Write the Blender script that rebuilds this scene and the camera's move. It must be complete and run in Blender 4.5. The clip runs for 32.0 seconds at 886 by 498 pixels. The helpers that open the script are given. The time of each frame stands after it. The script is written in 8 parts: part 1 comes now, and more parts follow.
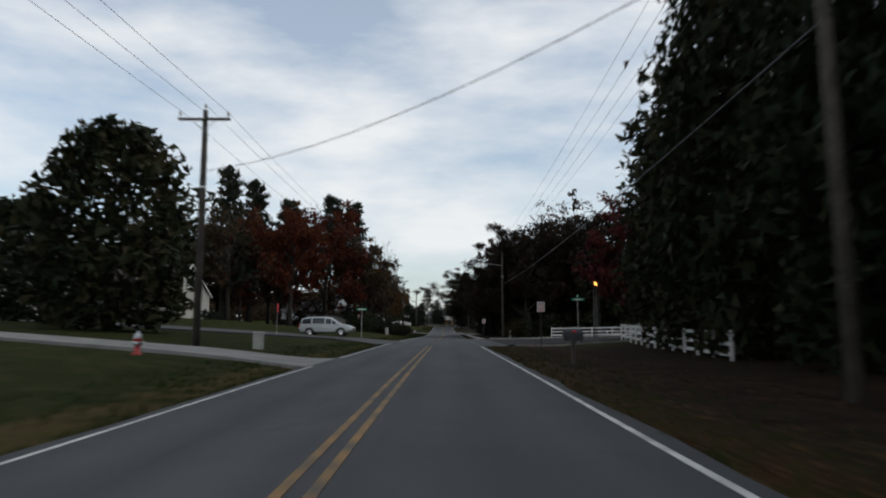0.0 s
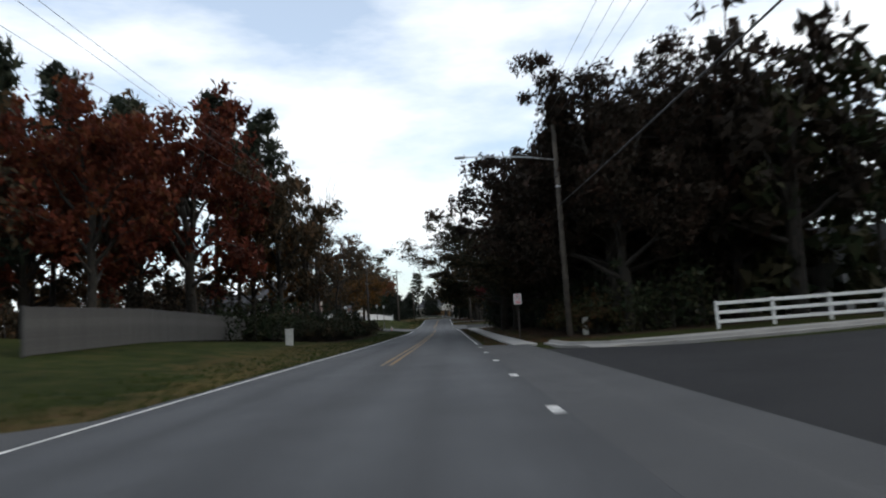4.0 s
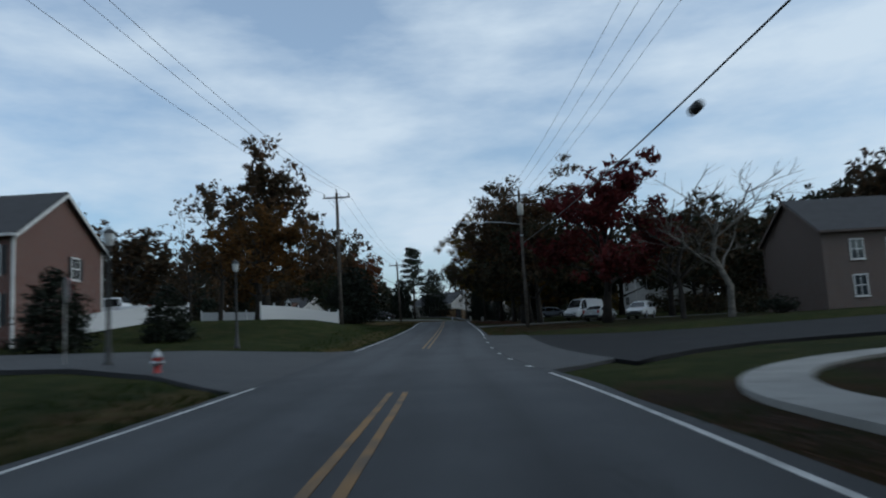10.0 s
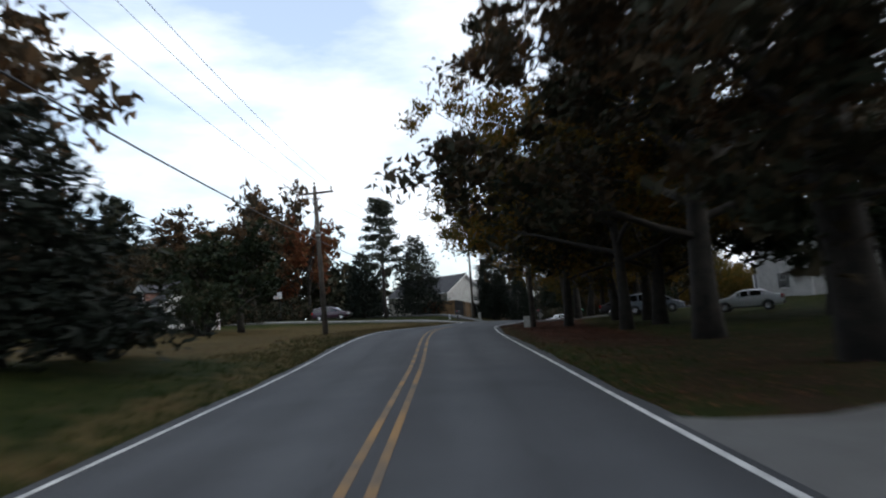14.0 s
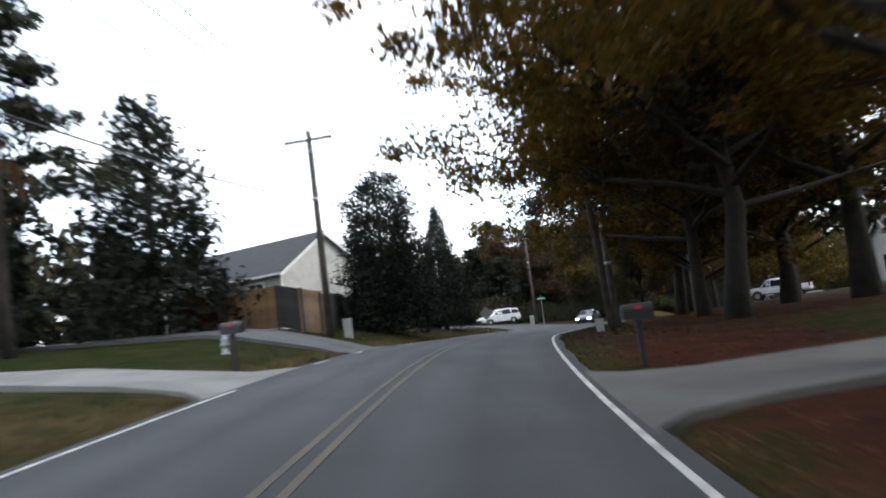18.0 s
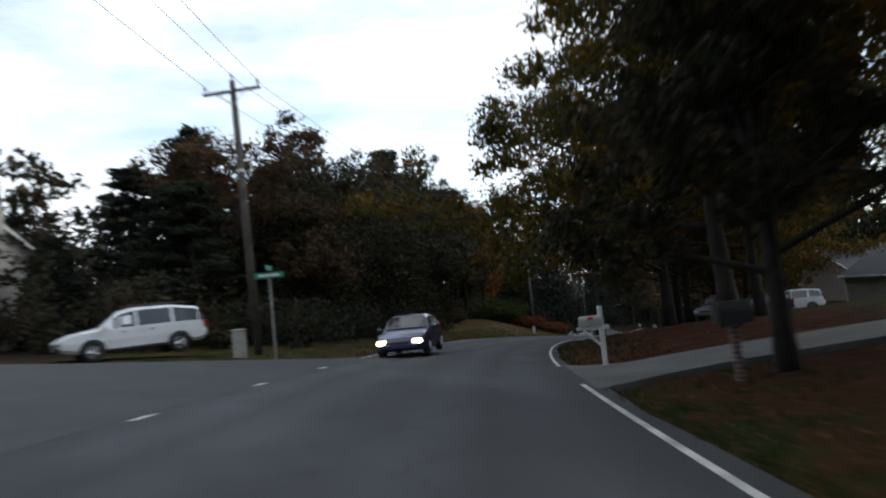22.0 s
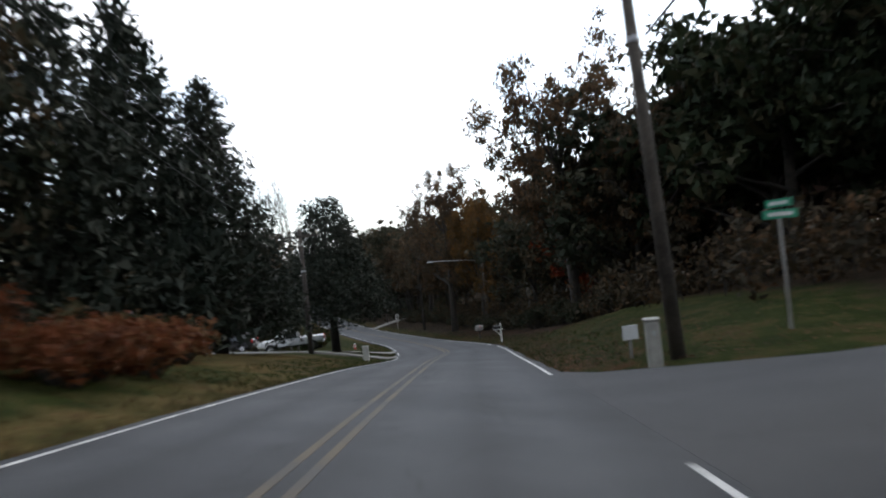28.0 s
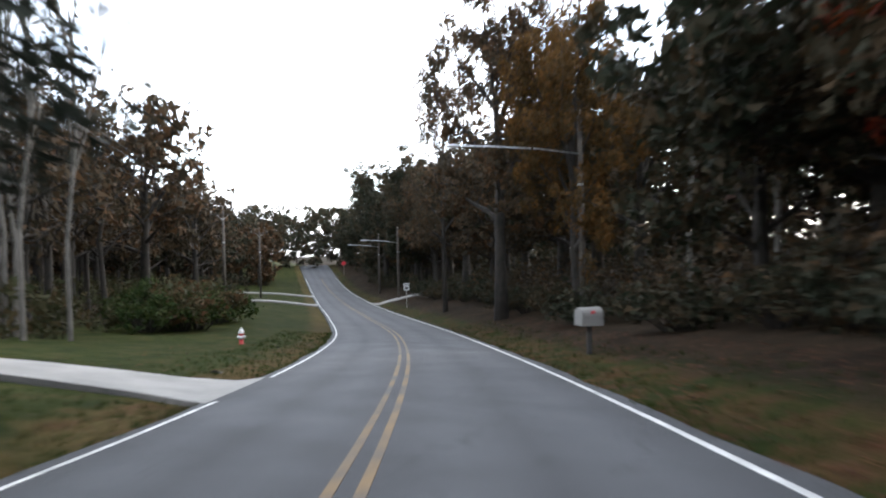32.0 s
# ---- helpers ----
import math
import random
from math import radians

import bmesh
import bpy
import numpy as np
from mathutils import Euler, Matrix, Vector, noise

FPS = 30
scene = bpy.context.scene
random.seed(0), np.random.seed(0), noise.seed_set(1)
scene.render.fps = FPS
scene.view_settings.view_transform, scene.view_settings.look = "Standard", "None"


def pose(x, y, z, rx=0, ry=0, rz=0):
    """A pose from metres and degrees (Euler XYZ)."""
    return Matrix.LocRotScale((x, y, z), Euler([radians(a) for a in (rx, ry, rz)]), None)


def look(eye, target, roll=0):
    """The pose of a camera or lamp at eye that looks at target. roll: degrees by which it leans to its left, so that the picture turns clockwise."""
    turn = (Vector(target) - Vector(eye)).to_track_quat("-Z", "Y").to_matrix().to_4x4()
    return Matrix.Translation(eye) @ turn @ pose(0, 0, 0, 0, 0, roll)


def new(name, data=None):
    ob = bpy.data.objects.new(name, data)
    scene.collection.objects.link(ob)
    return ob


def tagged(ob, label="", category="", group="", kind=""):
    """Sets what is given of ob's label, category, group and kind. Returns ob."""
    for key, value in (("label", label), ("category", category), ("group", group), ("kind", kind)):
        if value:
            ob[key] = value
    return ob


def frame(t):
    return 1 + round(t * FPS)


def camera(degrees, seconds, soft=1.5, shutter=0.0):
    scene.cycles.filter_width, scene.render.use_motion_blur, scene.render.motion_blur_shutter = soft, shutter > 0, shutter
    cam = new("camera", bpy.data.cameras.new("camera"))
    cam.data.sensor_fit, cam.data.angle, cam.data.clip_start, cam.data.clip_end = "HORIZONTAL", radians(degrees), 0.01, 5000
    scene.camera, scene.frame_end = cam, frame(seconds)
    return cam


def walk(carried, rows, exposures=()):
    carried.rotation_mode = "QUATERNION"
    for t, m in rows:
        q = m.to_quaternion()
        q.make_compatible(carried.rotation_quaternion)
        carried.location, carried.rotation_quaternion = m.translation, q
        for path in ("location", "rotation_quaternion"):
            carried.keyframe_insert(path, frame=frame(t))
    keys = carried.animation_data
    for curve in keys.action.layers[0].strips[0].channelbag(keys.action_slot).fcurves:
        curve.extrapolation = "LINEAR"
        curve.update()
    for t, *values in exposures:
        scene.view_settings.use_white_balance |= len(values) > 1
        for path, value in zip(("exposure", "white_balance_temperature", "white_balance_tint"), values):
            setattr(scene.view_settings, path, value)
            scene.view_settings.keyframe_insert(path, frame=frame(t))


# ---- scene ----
cam = camera(63.36, 32.0, soft=2.0, shutter=0.7)
# seconds, x, y, z, yaw, pitch, roll
PATH = [
    (0.0, 0.000, 0.000, -0.000, 0.29, 6.98, -0.06),
    (0.5, -0.016, 7.211, 0.081, 0.21, 6.94, 0.35),
    (1.0, 0.073, 14.326, 0.169, -0.10, 6.53, 1.75),
    (1.5, 0.190, 21.424, 0.280, -0.46, 6.84, 2.08),
    (2.0, 0.410, 28.523, 0.400, -0.52, 6.70, 2.98),
    (2.5, 0.528, 35.887, 0.521, -0.29, 6.91, 4.03),
    (3.0, 0.670, 43.273, 0.604, -0.29, 6.55, 4.11),
    (3.5, 0.803, 50.695, 0.657, -0.13, 6.31, 3.93),
    (4.0, 0.902, 58.165, 0.697, 0.26, 6.35, 3.61),
    (4.5, 0.940, 65.696, 0.739, 0.80, 6.57, 3.32),
    (5.0, 0.876, 73.301, 0.789, 1.08, 6.38, 3.41),
    (5.5, 0.794, 80.930, 0.861, 1.26, 6.52, 3.62),
    (6.0, 0.708, 88.470, 0.939, 1.26, 6.74, 3.83),
    (6.5, 0.628, 96.023, 1.007, 1.20, 6.16, 4.36),
    (7.0, 0.610, 103.678, 1.083, 0.90, 6.78, 4.36),
    (7.5, 0.669, 111.443, 1.158, 1.00, 6.44, 4.52),
    (8.0, 0.735, 119.313, 1.247, 1.17, 6.75, 4.18),
    (8.5, 0.656, 127.171, 1.358, 1.10, 6.64, 3.68),
    (9.0, 0.595, 134.978, 1.472, 1.16, 6.46, 3.83),
    (9.5, 0.515, 143.153, 1.504, 1.14, 6.96, 3.12),
    (10.0, 0.253, 151.445, 1.501, 0.98, 6.83, 3.17),
    (10.5, 0.085, 159.433, 1.580, 0.80, 7.08, 3.57),
    (11.0, 0.083, 167.344, 1.824, 0.93, 7.14, 3.48),
    (11.5, 0.063, 175.218, 2.110, 1.03, 6.84, 3.30),
    (12.0, 0.036, 183.033, 2.363, 0.98, 6.46, 3.72),
    (12.5, -0.079, 190.791, 2.582, 0.94, 6.28, 3.71),
    (13.0, -0.123, 198.580, 2.808, 0.58, 6.01, 3.86),
    (13.5, -0.133, 206.508, 3.074, 0.18, 5.71, 3.48),
    (14.0, -0.230, 214.367, 3.403, 0.55, 6.37, 4.00),
    (14.5, -0.340, 222.174, 3.760, 0.37, 6.58, 4.79),
    (15.0, -0.369, 229.947, 4.097, -0.62, 6.03, 5.69),
    (15.5, -0.224, 237.710, 4.370, -2.19, 5.02, 6.57),
    (16.0, 0.226, 245.497, 4.554, -3.10, 4.95, 7.10),
    (16.5, 0.848, 253.192, 4.668, -4.04, 4.43, 9.14),
    (17.0, 1.624, 260.815, 4.778, -5.26, 5.50, 8.86),
    (17.5, 2.457, 268.632, 4.872, -6.53, 4.92, 8.09),
    (18.0, 3.539, 276.247, 4.967, -8.02, 5.10, 6.88),
    (18.5, 4.885, 284.027, 5.070, -11.08, 4.68, 6.37),
    (19.0, 6.495, 291.138, 5.111, -13.81, 4.04, 7.15),
    (19.5, 8.290, 297.828, 5.054, -16.04, 3.61, 7.85),
    (20.0, 10.353, 304.273, 4.873, -17.62, 3.34, 7.48),
    (20.5, 12.426, 310.369, 4.688, -19.08, 3.41, 6.60),
    (21.0, 14.530, 316.186, 4.514, -21.00, 3.79, 5.60),
    (21.5, 17.033, 321.747, 4.270, -23.16, 3.80, 5.36),
    (22.0, 19.783, 327.585, 3.949, -25.59, 3.83, 5.68),
    (22.5, 22.680, 333.308, 3.689, -27.60, 3.23, 5.94),
    (23.0, 25.736, 338.860, 3.473, -29.77, 3.18, 6.34),
    (23.5, 29.022, 344.317, 3.267, -31.95, 2.86, 6.41),
    (24.0, 32.542, 349.677, 3.041, -33.70, 2.54, 7.11),
    (24.5, 36.199, 354.900, 2.755, -34.87, 2.21, 7.81),
    (25.0, 39.819, 359.754, 2.390, -36.24, 2.25, 8.09),
    (25.5, 43.366, 364.397, 1.973, -38.65, 2.45, 7.75),
    (26.0, 46.967, 368.593, 1.596, -41.05, 2.27, 7.55),
    (26.5, 50.716, 372.637, 1.224, -43.23, 2.15, 8.26),
    (27.0, 54.762, 376.744, 0.851, -44.63, 1.75, 7.76),
    (27.5, 59.027, 380.894, 0.441, -45.72, 1.35, 6.90),
    (28.0, 63.458, 385.061, -0.024, -46.56, 1.03, 5.87),
    (28.5, 67.996, 389.223, -0.534, -47.20, 0.81, 4.85),
    (29.0, 72.586, 393.343, -1.086, -47.47, 0.64, 4.26),
    (29.5, 77.150, 397.381, -1.672, -47.43, 0.38, 2.92),
    (30.0, 81.573, 401.352, -2.273, -47.22, 0.25, 2.56),
    (30.5, 86.286, 405.616, -2.910, -46.68, 0.10, 2.17),
    (31.0, 90.899, 410.093, -3.561, -45.40, 0.10, 2.06),
    (31.5, 95.534, 414.637, -4.231, -44.16, -0.06, 2.06),
    (32.0, 100.157, 419.406, -4.859, -42.53, 0.05, 1.33),
]
EXPOSURES = ((0, -0.2, 6500, 9), (1, -0.15, 6500, 9), (2, -0.15, 6450, 9), (5, 0.7, 6400, 10), (6, 1, 6400, 11), (7, 1.25, 6400, 10), (8, 0.8, 6400, 11), (9, 0.15, 6600, 10), (10, -0.5, 5500, 3), (11, -0.45, 5400, 1), (12, 0, 5600, 1), (13, 0.35, 5900, 7), (16, 0.85, 6400, 11), (17, 1.38, 6400, 11), (18, 1.6, 6350, 11), (19, 1, 6300, 11), (20, 1.95, 6300, 12), (21, 0.95, 6350, 11), (22, 0.5, 6200, 9), (23, 1.6, 6400, 12), (24, 2.9, 6400, 12), (25, 2.65, 6400, 12), (26, 2.6, 6400, 12), (29, 0.6, 6400, 11), (30, 0.95, 6400, 11), (31, 1.95, 6400, 12), (32, 2.1, 6350, 12))

walk(cam, [(t, pose(x, y, z, 90 + pitch, roll, yaw)) for t, x, y, z, yaw, pitch, roll in PATH], EXPOSURES)

# world: pale overcast sky with broken cloud
world = bpy.data.worlds.new("sky")
scene.world = world
world.use_nodes = True
wn, wl = world.node_tree.nodes, world.node_tree.links
wn.clear()
w_out = wn.new("ShaderNodeOutputWorld")
w_bg = wn.new("ShaderNodeBackground")
w_sky = wn.new("ShaderNodeTexSky")
w_sky.sky_type = "NISHITA"
w_sky.sun_disc = False
w_sky.sun_elevation = radians(30)
w_sky.sun_rotation = radians(100)
w_sky.air_density, w_sky.dust_density, w_sky.ozone_density = 1.0, 2.0, 1.0
w_tc = wn.new("ShaderNodeTexCoord")
w_map = wn.new("ShaderNodeMapping")
w_map.inputs["Scale"].default_value = (1.0, 1.0, 3.2)
w_n = wn.new("ShaderNodeTexNoise")
w_n.inputs["Scale"].default_value, w_n.inputs["Detail"].default_value, w_n.inputs["Roughness"].default_value = 3.2, 7.0, 0.55
w_r = wn.new("ShaderNodeValToRGB")
w_r.color_ramp.elements[0].position, w_r.color_ramp.elements[1].position = 0.36, 0.66
w_r.color_ramp.elements[0].color = (0.30, 0.30, 0.30, 1)
w_r.color_ramp.elements[1].color = (0.96, 0.96, 0.96, 1)
w_mix = wn.new("ShaderNodeMix")
w_mix.data_type = "RGBA"
w_mix.inputs["B"].default_value = (9.9, 10.1, 10.3, 1)
w_gain = wn.new("ShaderNodeMix")
w_gain.data_type, w_gain.blend_type = "RGBA", "MULTIPLY"
w_gain.inputs["Factor"].default_value = 1.0
w_gain.inputs["B"].default_value = (1.6, 1.78, 1.82, 1)
wl.new(w_tc.outputs["Generated"], w_map.inputs["Vector"])
wl.new(w_map.outputs["Vector"], w_n.inputs["Vector"])
wl.new(w_n.outputs["Fac"], w_r.inputs["Fac"])
wl.new(w_sky.outputs["Color"], w_gain.inputs["A"])
wl.new(w_gain.outputs["Result"], w_mix.inputs["A"])
wl.new(w_r.outputs["Color"], w_mix.inputs["Factor"])
wl.new(w_mix.outputs["Result"], w_bg.inputs["Color"])
wl.new(w_bg.outputs["Background"], w_out.inputs["Surface"])
w_bg.inputs["Strength"].default_value = 0.1

sun = new("sun", bpy.data.lights.new("sun", "SUN"))
sun.data.energy, sun.data.angle, sun.data.color = 0.5, radians(20), (1.0, 0.95, 0.88)
sun.matrix_world = look((0, 0, 50), (-34.1, 6.0, 30))


# ---- materials ----
def mat(name, col, rough=0.8, metal=0.0, var=0.25, scale=6.0, fine=60.0, bump=0.3, col2=None, obj=0.0, isl=0.0, spec=0.5):
    """A surface with broad and fine variation; obj / isl: variation from object to object / piece to piece."""
    m = bpy.data.materials.new(name)
    m.use_nodes = True
    n, l = m.node_tree.nodes, m.node_tree.links
    b = n["Principled BSDF"]
    b.inputs["Roughness"].default_value, b.inputs["Metallic"].default_value = rough, metal
    b.inputs["Specular IOR Level"].default_value = spec
    tc = n.new("ShaderNodeTexCoord")
    n1, n2 = n.new("ShaderNodeTexNoise"), n.new("ShaderNodeTexNoise")
    n1.inputs["Scale"].default_value, n1.inputs["Detail"].default_value = scale, 4
    n2.inputs["Scale"].default_value, n2.inputs["Detail"].default_value = fine, 3
    for k in (n1, n2):
        l.new(tc.outputs["Object"], k.inputs["Vector"])
    mx = n.new("ShaderNodeMix")
    mx.data_type = "RGBA"
    c2 = col2 or tuple(c * (1 - var * 1.6) for c in col)
    mx.inputs["A"].default_value, mx.inputs["B"].default_value = (*col, 1), (*c2, 1)
    rp = n.new("ShaderNodeMapRange")
    rp.inputs["From Min"].default_value, rp.inputs["From Max"].default_value = 0.38, 0.66
    l.new(n1.outputs["Fac"], rp.inputs["Value"])
    l.new(rp.outputs["Result"], mx.inputs["Factor"])
    hs = n.new("ShaderNodeHueSaturation")
    l.new(mx.outputs["Result"], hs.inputs["Color"])
    v = n.new("ShaderNodeMapRange")
    v.inputs["From Min"].default_value, v.inputs["From Max"].default_value = 0.3, 0.7
    v.inputs["To Min"].default_value, v.inputs["To Max"].default_value = 1 - var * 0.7, 1 + var * 0.7
    l.new(n2.outputs["Fac"], v.inputs["Value"])
    last = v.outputs["Result"]
    if obj or isl:
        src = n.new("ShaderNodeObjectInfo").outputs["Random"] if obj else n.new("ShaderNodeNewGeometry").outputs["Random Per Island"]
        amt = obj or isl
        rr = n.new("ShaderNodeMapRange")
        rr.inputs["To Min"].default_value, rr.inputs["To Max"].default_value = 1 - amt, 1 + amt
        l.new(src, rr.inputs["Value"])
        mu = n.new("ShaderNodeMath")
        mu.operation = "MULTIPLY"
        l.new(last, mu.inputs[0])
        l.new(rr.outputs["Result"], mu.inputs[1])
        last = mu.outputs[0]
    l.new(last, hs.inputs["Value"])
    l.new(hs.outputs["Color"], b.inputs["Base Color"])
    if bump:
        bp = n.new("ShaderNodeBump")
        bp.inputs["Strength"].default_value, bp.inputs["Distance"].default_value = bump, 0.02
        l.new(n2.outputs["Fac"], bp.inputs["Height"])
        l.new(bp.outputs["Normal"], b.inputs["Normal"])
    return m


def leaf_mat(name, c1, c2, c3, transl=0.25):
    """Foliage: colour differs from leaf to leaf and from plant to plant; some light passes through."""
    m = bpy.data.materials.new(name)
    m.use_nodes = True
    n, l = m.node_tree.nodes, m.node_tree.links
    b, out = n["Principled BSDF"], n["Material Output"]
    b.inputs["Roughness"].default_value = 0.65
    b.inputs["Specular IOR Level"].default_value = 0.06
    g, oi = n.new("ShaderNodeNewGeometry"), n.new("ShaderNodeObjectInfo")
    tc, nz = n.new("ShaderNodeTexCoord"), n.new("ShaderNodeTexNoise")
    nz.inputs["Scale"].default_value = 0.55
    l.new(tc.outputs["Object"], nz.inputs["Vector"])
    ad = n.new("ShaderNodeMath")
    ad.operation = "MULTIPLY_ADD"
    l.new(g.outputs["Random Per Island"], ad.inputs[0])
    ad.inputs[1].default_value = 0.55
    l.new(nz.outputs["Fac"], ad.inputs[2])
    sb = n.new("ShaderNodeMath")
    sb.operation = "MULTIPLY_ADD"
    l.new(oi.outputs["Random"], sb.inputs[0])
    sb.inputs[1].default_value = 0.3
    l.new(ad.outputs[0], sb.inputs[2])
    rp = n.new("ShaderNodeValToRGB")
    e = rp.color_ramp.elements
    e[0].position, e[0].color = 0.45, (*c1, 1)
    e[1].position, e[1].color = 1.0, (*c3, 1)
    k = e.new(0.72)
    k.color = (*c2, 1)
    mr = n.new("ShaderNodeMapRange")
    mr.inputs["From Min"].default_value, mr.inputs["From Max"].default_value = 0.2, 1.25
    l.new(sb.outputs[0], mr.inputs["Value"])
    l.new(mr.outputs["Result"], rp.inputs["Fac"])
    l.new(rp.outputs["Color"], b.inputs["Base Color"])
    if transl:
        t = n.new("ShaderNodeBsdfTranslucent")
        l.new(rp.outputs["Color"], t.inputs["Color"])
        ms = n.new("ShaderNodeMixShader")
        ms.inputs["Fac"].default_value = transl
        l.new(b.outputs["BSDF"], ms.inputs[1])
        l.new(t.outputs["BSDF"], ms.inputs[2])
        l.new(ms.outputs["Shader"], out.inputs["Surface"])
    return m


def glow_mat(name, col, strength):
    m = bpy.data.materials.new(name)
    m.use_nodes = True
    b = m.node_tree.nodes["Principled BSDF"]
    b.inputs["Base Color"].default_value = (*col, 1)
    b.inputs["Emission Color"].default_value = (*col, 1)
    b.inputs["Emission Strength"].default_value = strength
    return m


def striped_mat(name, col, gap, size, rough=0.75, axis="Z", var=0.12, wide=0.08):
    """Boards, shingles or corrugation: fine regular joints of that size in metres across one axis."""
    m = mat(name, col, rough, var=var, scale=1.5, fine=25, bump=0.15)
    n, l = m.node_tree.nodes, m.node_tree.links
    b = n["Principled BSDF"]
    tc, sx = n.new("ShaderNodeTexCoord"), n.new("ShaderNodeSeparateXYZ")
    l.new(tc.outputs["Object"], sx.inputs[0])
    dv, fr, lt = n.new("ShaderNodeMath"), n.new("ShaderNodeMath"), n.new("ShaderNodeMath")
    dv.operation, fr.operation, lt.operation = "DIVIDE", "FRACT", "LESS_THAN"
    l.new(sx.outputs[axis], dv.inputs[0])
    dv.inputs[1].default_value = size
    l.new(dv.outputs[0], fr.inputs[0])
    l.new(fr.outputs[0], lt.inputs[0])
    lt.inputs[1].default_value = wide
    old = b.inputs["Base Color"].links[0].from_socket
    mx = n.new("ShaderNodeMix")
    mx.data_type = "RGBA"
    l.new(lt.outputs[0], mx.inputs["Factor"])
    l.new(old, mx.inputs["A"])
    mx.inputs["B"].default_value = (*gap, 1)
    l.new(mx.outputs["Result"], b.inputs["Base Color"])
    bp = n.new("ShaderNodeBump")
    bp.inputs["Strength"].default_value, bp.inputs["Distance"].default_value = 0.5, 0.02
    l.new(fr.outputs[0], bp.inputs["Height"])
    l.new(bp.outputs["Normal"], b.inputs["Normal"])
    return m


def brick_mat(name, c1, c2, mortar):
    m = mat(name, c1, 0.85, var=0.2, scale=1.2, fine=30)
    n, l = m.node_tree.nodes, m.node_tree.links
    b = n["Principled BSDF"]
    tc, sx, cx = n.new("ShaderNodeTexCoord"), n.new("ShaderNodeSeparateXYZ"), n.new("ShaderNodeCombineXYZ")
    ad = n.new("ShaderNodeMath")
    l.new(tc.outputs["Object"], sx.inputs[0])
    l.new(sx.outputs["X"], ad.inputs[0])
    l.new(sx.outputs["Y"], ad.inputs[1])
    l.new(ad.outputs[0], cx.inputs["X"])
    l.new(sx.outputs["Z"], cx.inputs["Y"])
    br = n.new("ShaderNodeTexBrick")
    br.inputs["Color1"].default_value, br.inputs["Color2"].default_value, br.inputs["Mortar"].default_value = (*c1, 1), (*c2, 1), (*mortar, 1)
    br.inputs["Scale"].default_value = 1.0
    br.inputs["Brick Width"].default_value, br.inputs["Row Height"].default_value, br.inputs["Mortar Size"].default_value = 0.21, 0.075, 0.008
    l.new(cx.outputs[0], br.inputs["Vector"])
    l.new(br.outputs["Color"], b.inputs["Base Color"])
    return m


def glass_mat(name, col, rough=0.08):
    m = bpy.data.materials.new(name)
    m.use_nodes = True
    b = m.node_tree.nodes["Principled BSDF"]
    b.inputs["Base Color"].default_value = (*col, 1)
    b.inputs["Roughness"].default_value = rough
    b.inputs["Specular IOR Level"].default_value = 0.7
    return m


M_BARK = mat("bark", (0.022, 0.017, 0.012), 0.95, var=0.4, scale=3, fine=24, bump=0.9)
M_BARK_PALE = mat("pale_bark", (0.117, 0.106, 0.090), 0.95, var=0.35, scale=3, fine=24, bump=0.7)
M_OAK = leaf_mat("oak_leaves", (0.019, 0.023, 0.014), (0.032, 0.031, 0.019), (0.056, 0.037, 0.020), 0.15)
M_DARK = leaf_mat("dark_leaves", (0.013, 0.019, 0.010), (0.019, 0.024, 0.011), (0.032, 0.027, 0.014), 0.1)
M_YELLOW = leaf_mat("yellow_oak_leaves", (0.037, 0.039, 0.010), (0.095, 0.063, 0.012), (0.136, 0.068, 0.012), 0.3)
M_RED = leaf_mat("red_maple_leaves", (0.068, 0.015, 0.009), (0.161, 0.028, 0.012), (0.124, 0.046, 0.012), 0.35)
M_DULLRED = leaf_mat("dull_red_leaves", (0.040, 0.013, 0.009), (0.092, 0.022, 0.012), (0.078, 0.030, 0.012), 0.3)
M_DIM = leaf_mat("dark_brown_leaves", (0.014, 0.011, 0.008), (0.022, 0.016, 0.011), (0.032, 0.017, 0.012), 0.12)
M_MAROON = leaf_mat("maroon_leaves", (0.041, 0.011, 0.012), (0.088, 0.016, 0.016), (0.061, 0.020, 0.014), 0.3)
M_ORANGE = leaf_mat("orange_leaves", (0.080, 0.046, 0.016), (0.145, 0.076, 0.022), (0.135, 0.060, 0.018), 0.3)
M_BROWN = leaf_mat("brown_leaves", (0.028, 0.024, 0.016), (0.050, 0.036, 0.021), (0.085, 0.046, 0.022), 0.2)
M_PINE = leaf_mat("pine_needles", (0.014, 0.019, 0.013), (0.021, 0.026, 0.017), (0.032, 0.034, 0.022), 0.12)
M_CEDAR = leaf_mat("cedar_foliage", (0.012, 0.016, 0.012), (0.018, 0.022, 0.016), (0.026, 0.028, 0.021), 0.1)
M_GREEN = leaf_mat("green_leaves", (0.015, 0.028, 0.008), (0.031, 0.044, 0.012), (0.044, 0.046, 0.015), 0.3)
M_RUSSET = leaf_mat("russet_leaves", (0.045, 0.030, 0.012), (0.095, 0.048, 0.014), (0.120, 0.056, 0.016), 0.3)
M_SCRUB = leaf_mat("scrub_leaves", (0.031, 0.034, 0.015), (0.051, 0.042, 0.020), (0.082, 0.041, 0.020), 0.25)
M_REDSCRUB = leaf_mat("red_scrub", (0.061, 0.024, 0.012), (0.129, 0.041, 0.018), (0.109, 0.061, 0.027), 0.3)

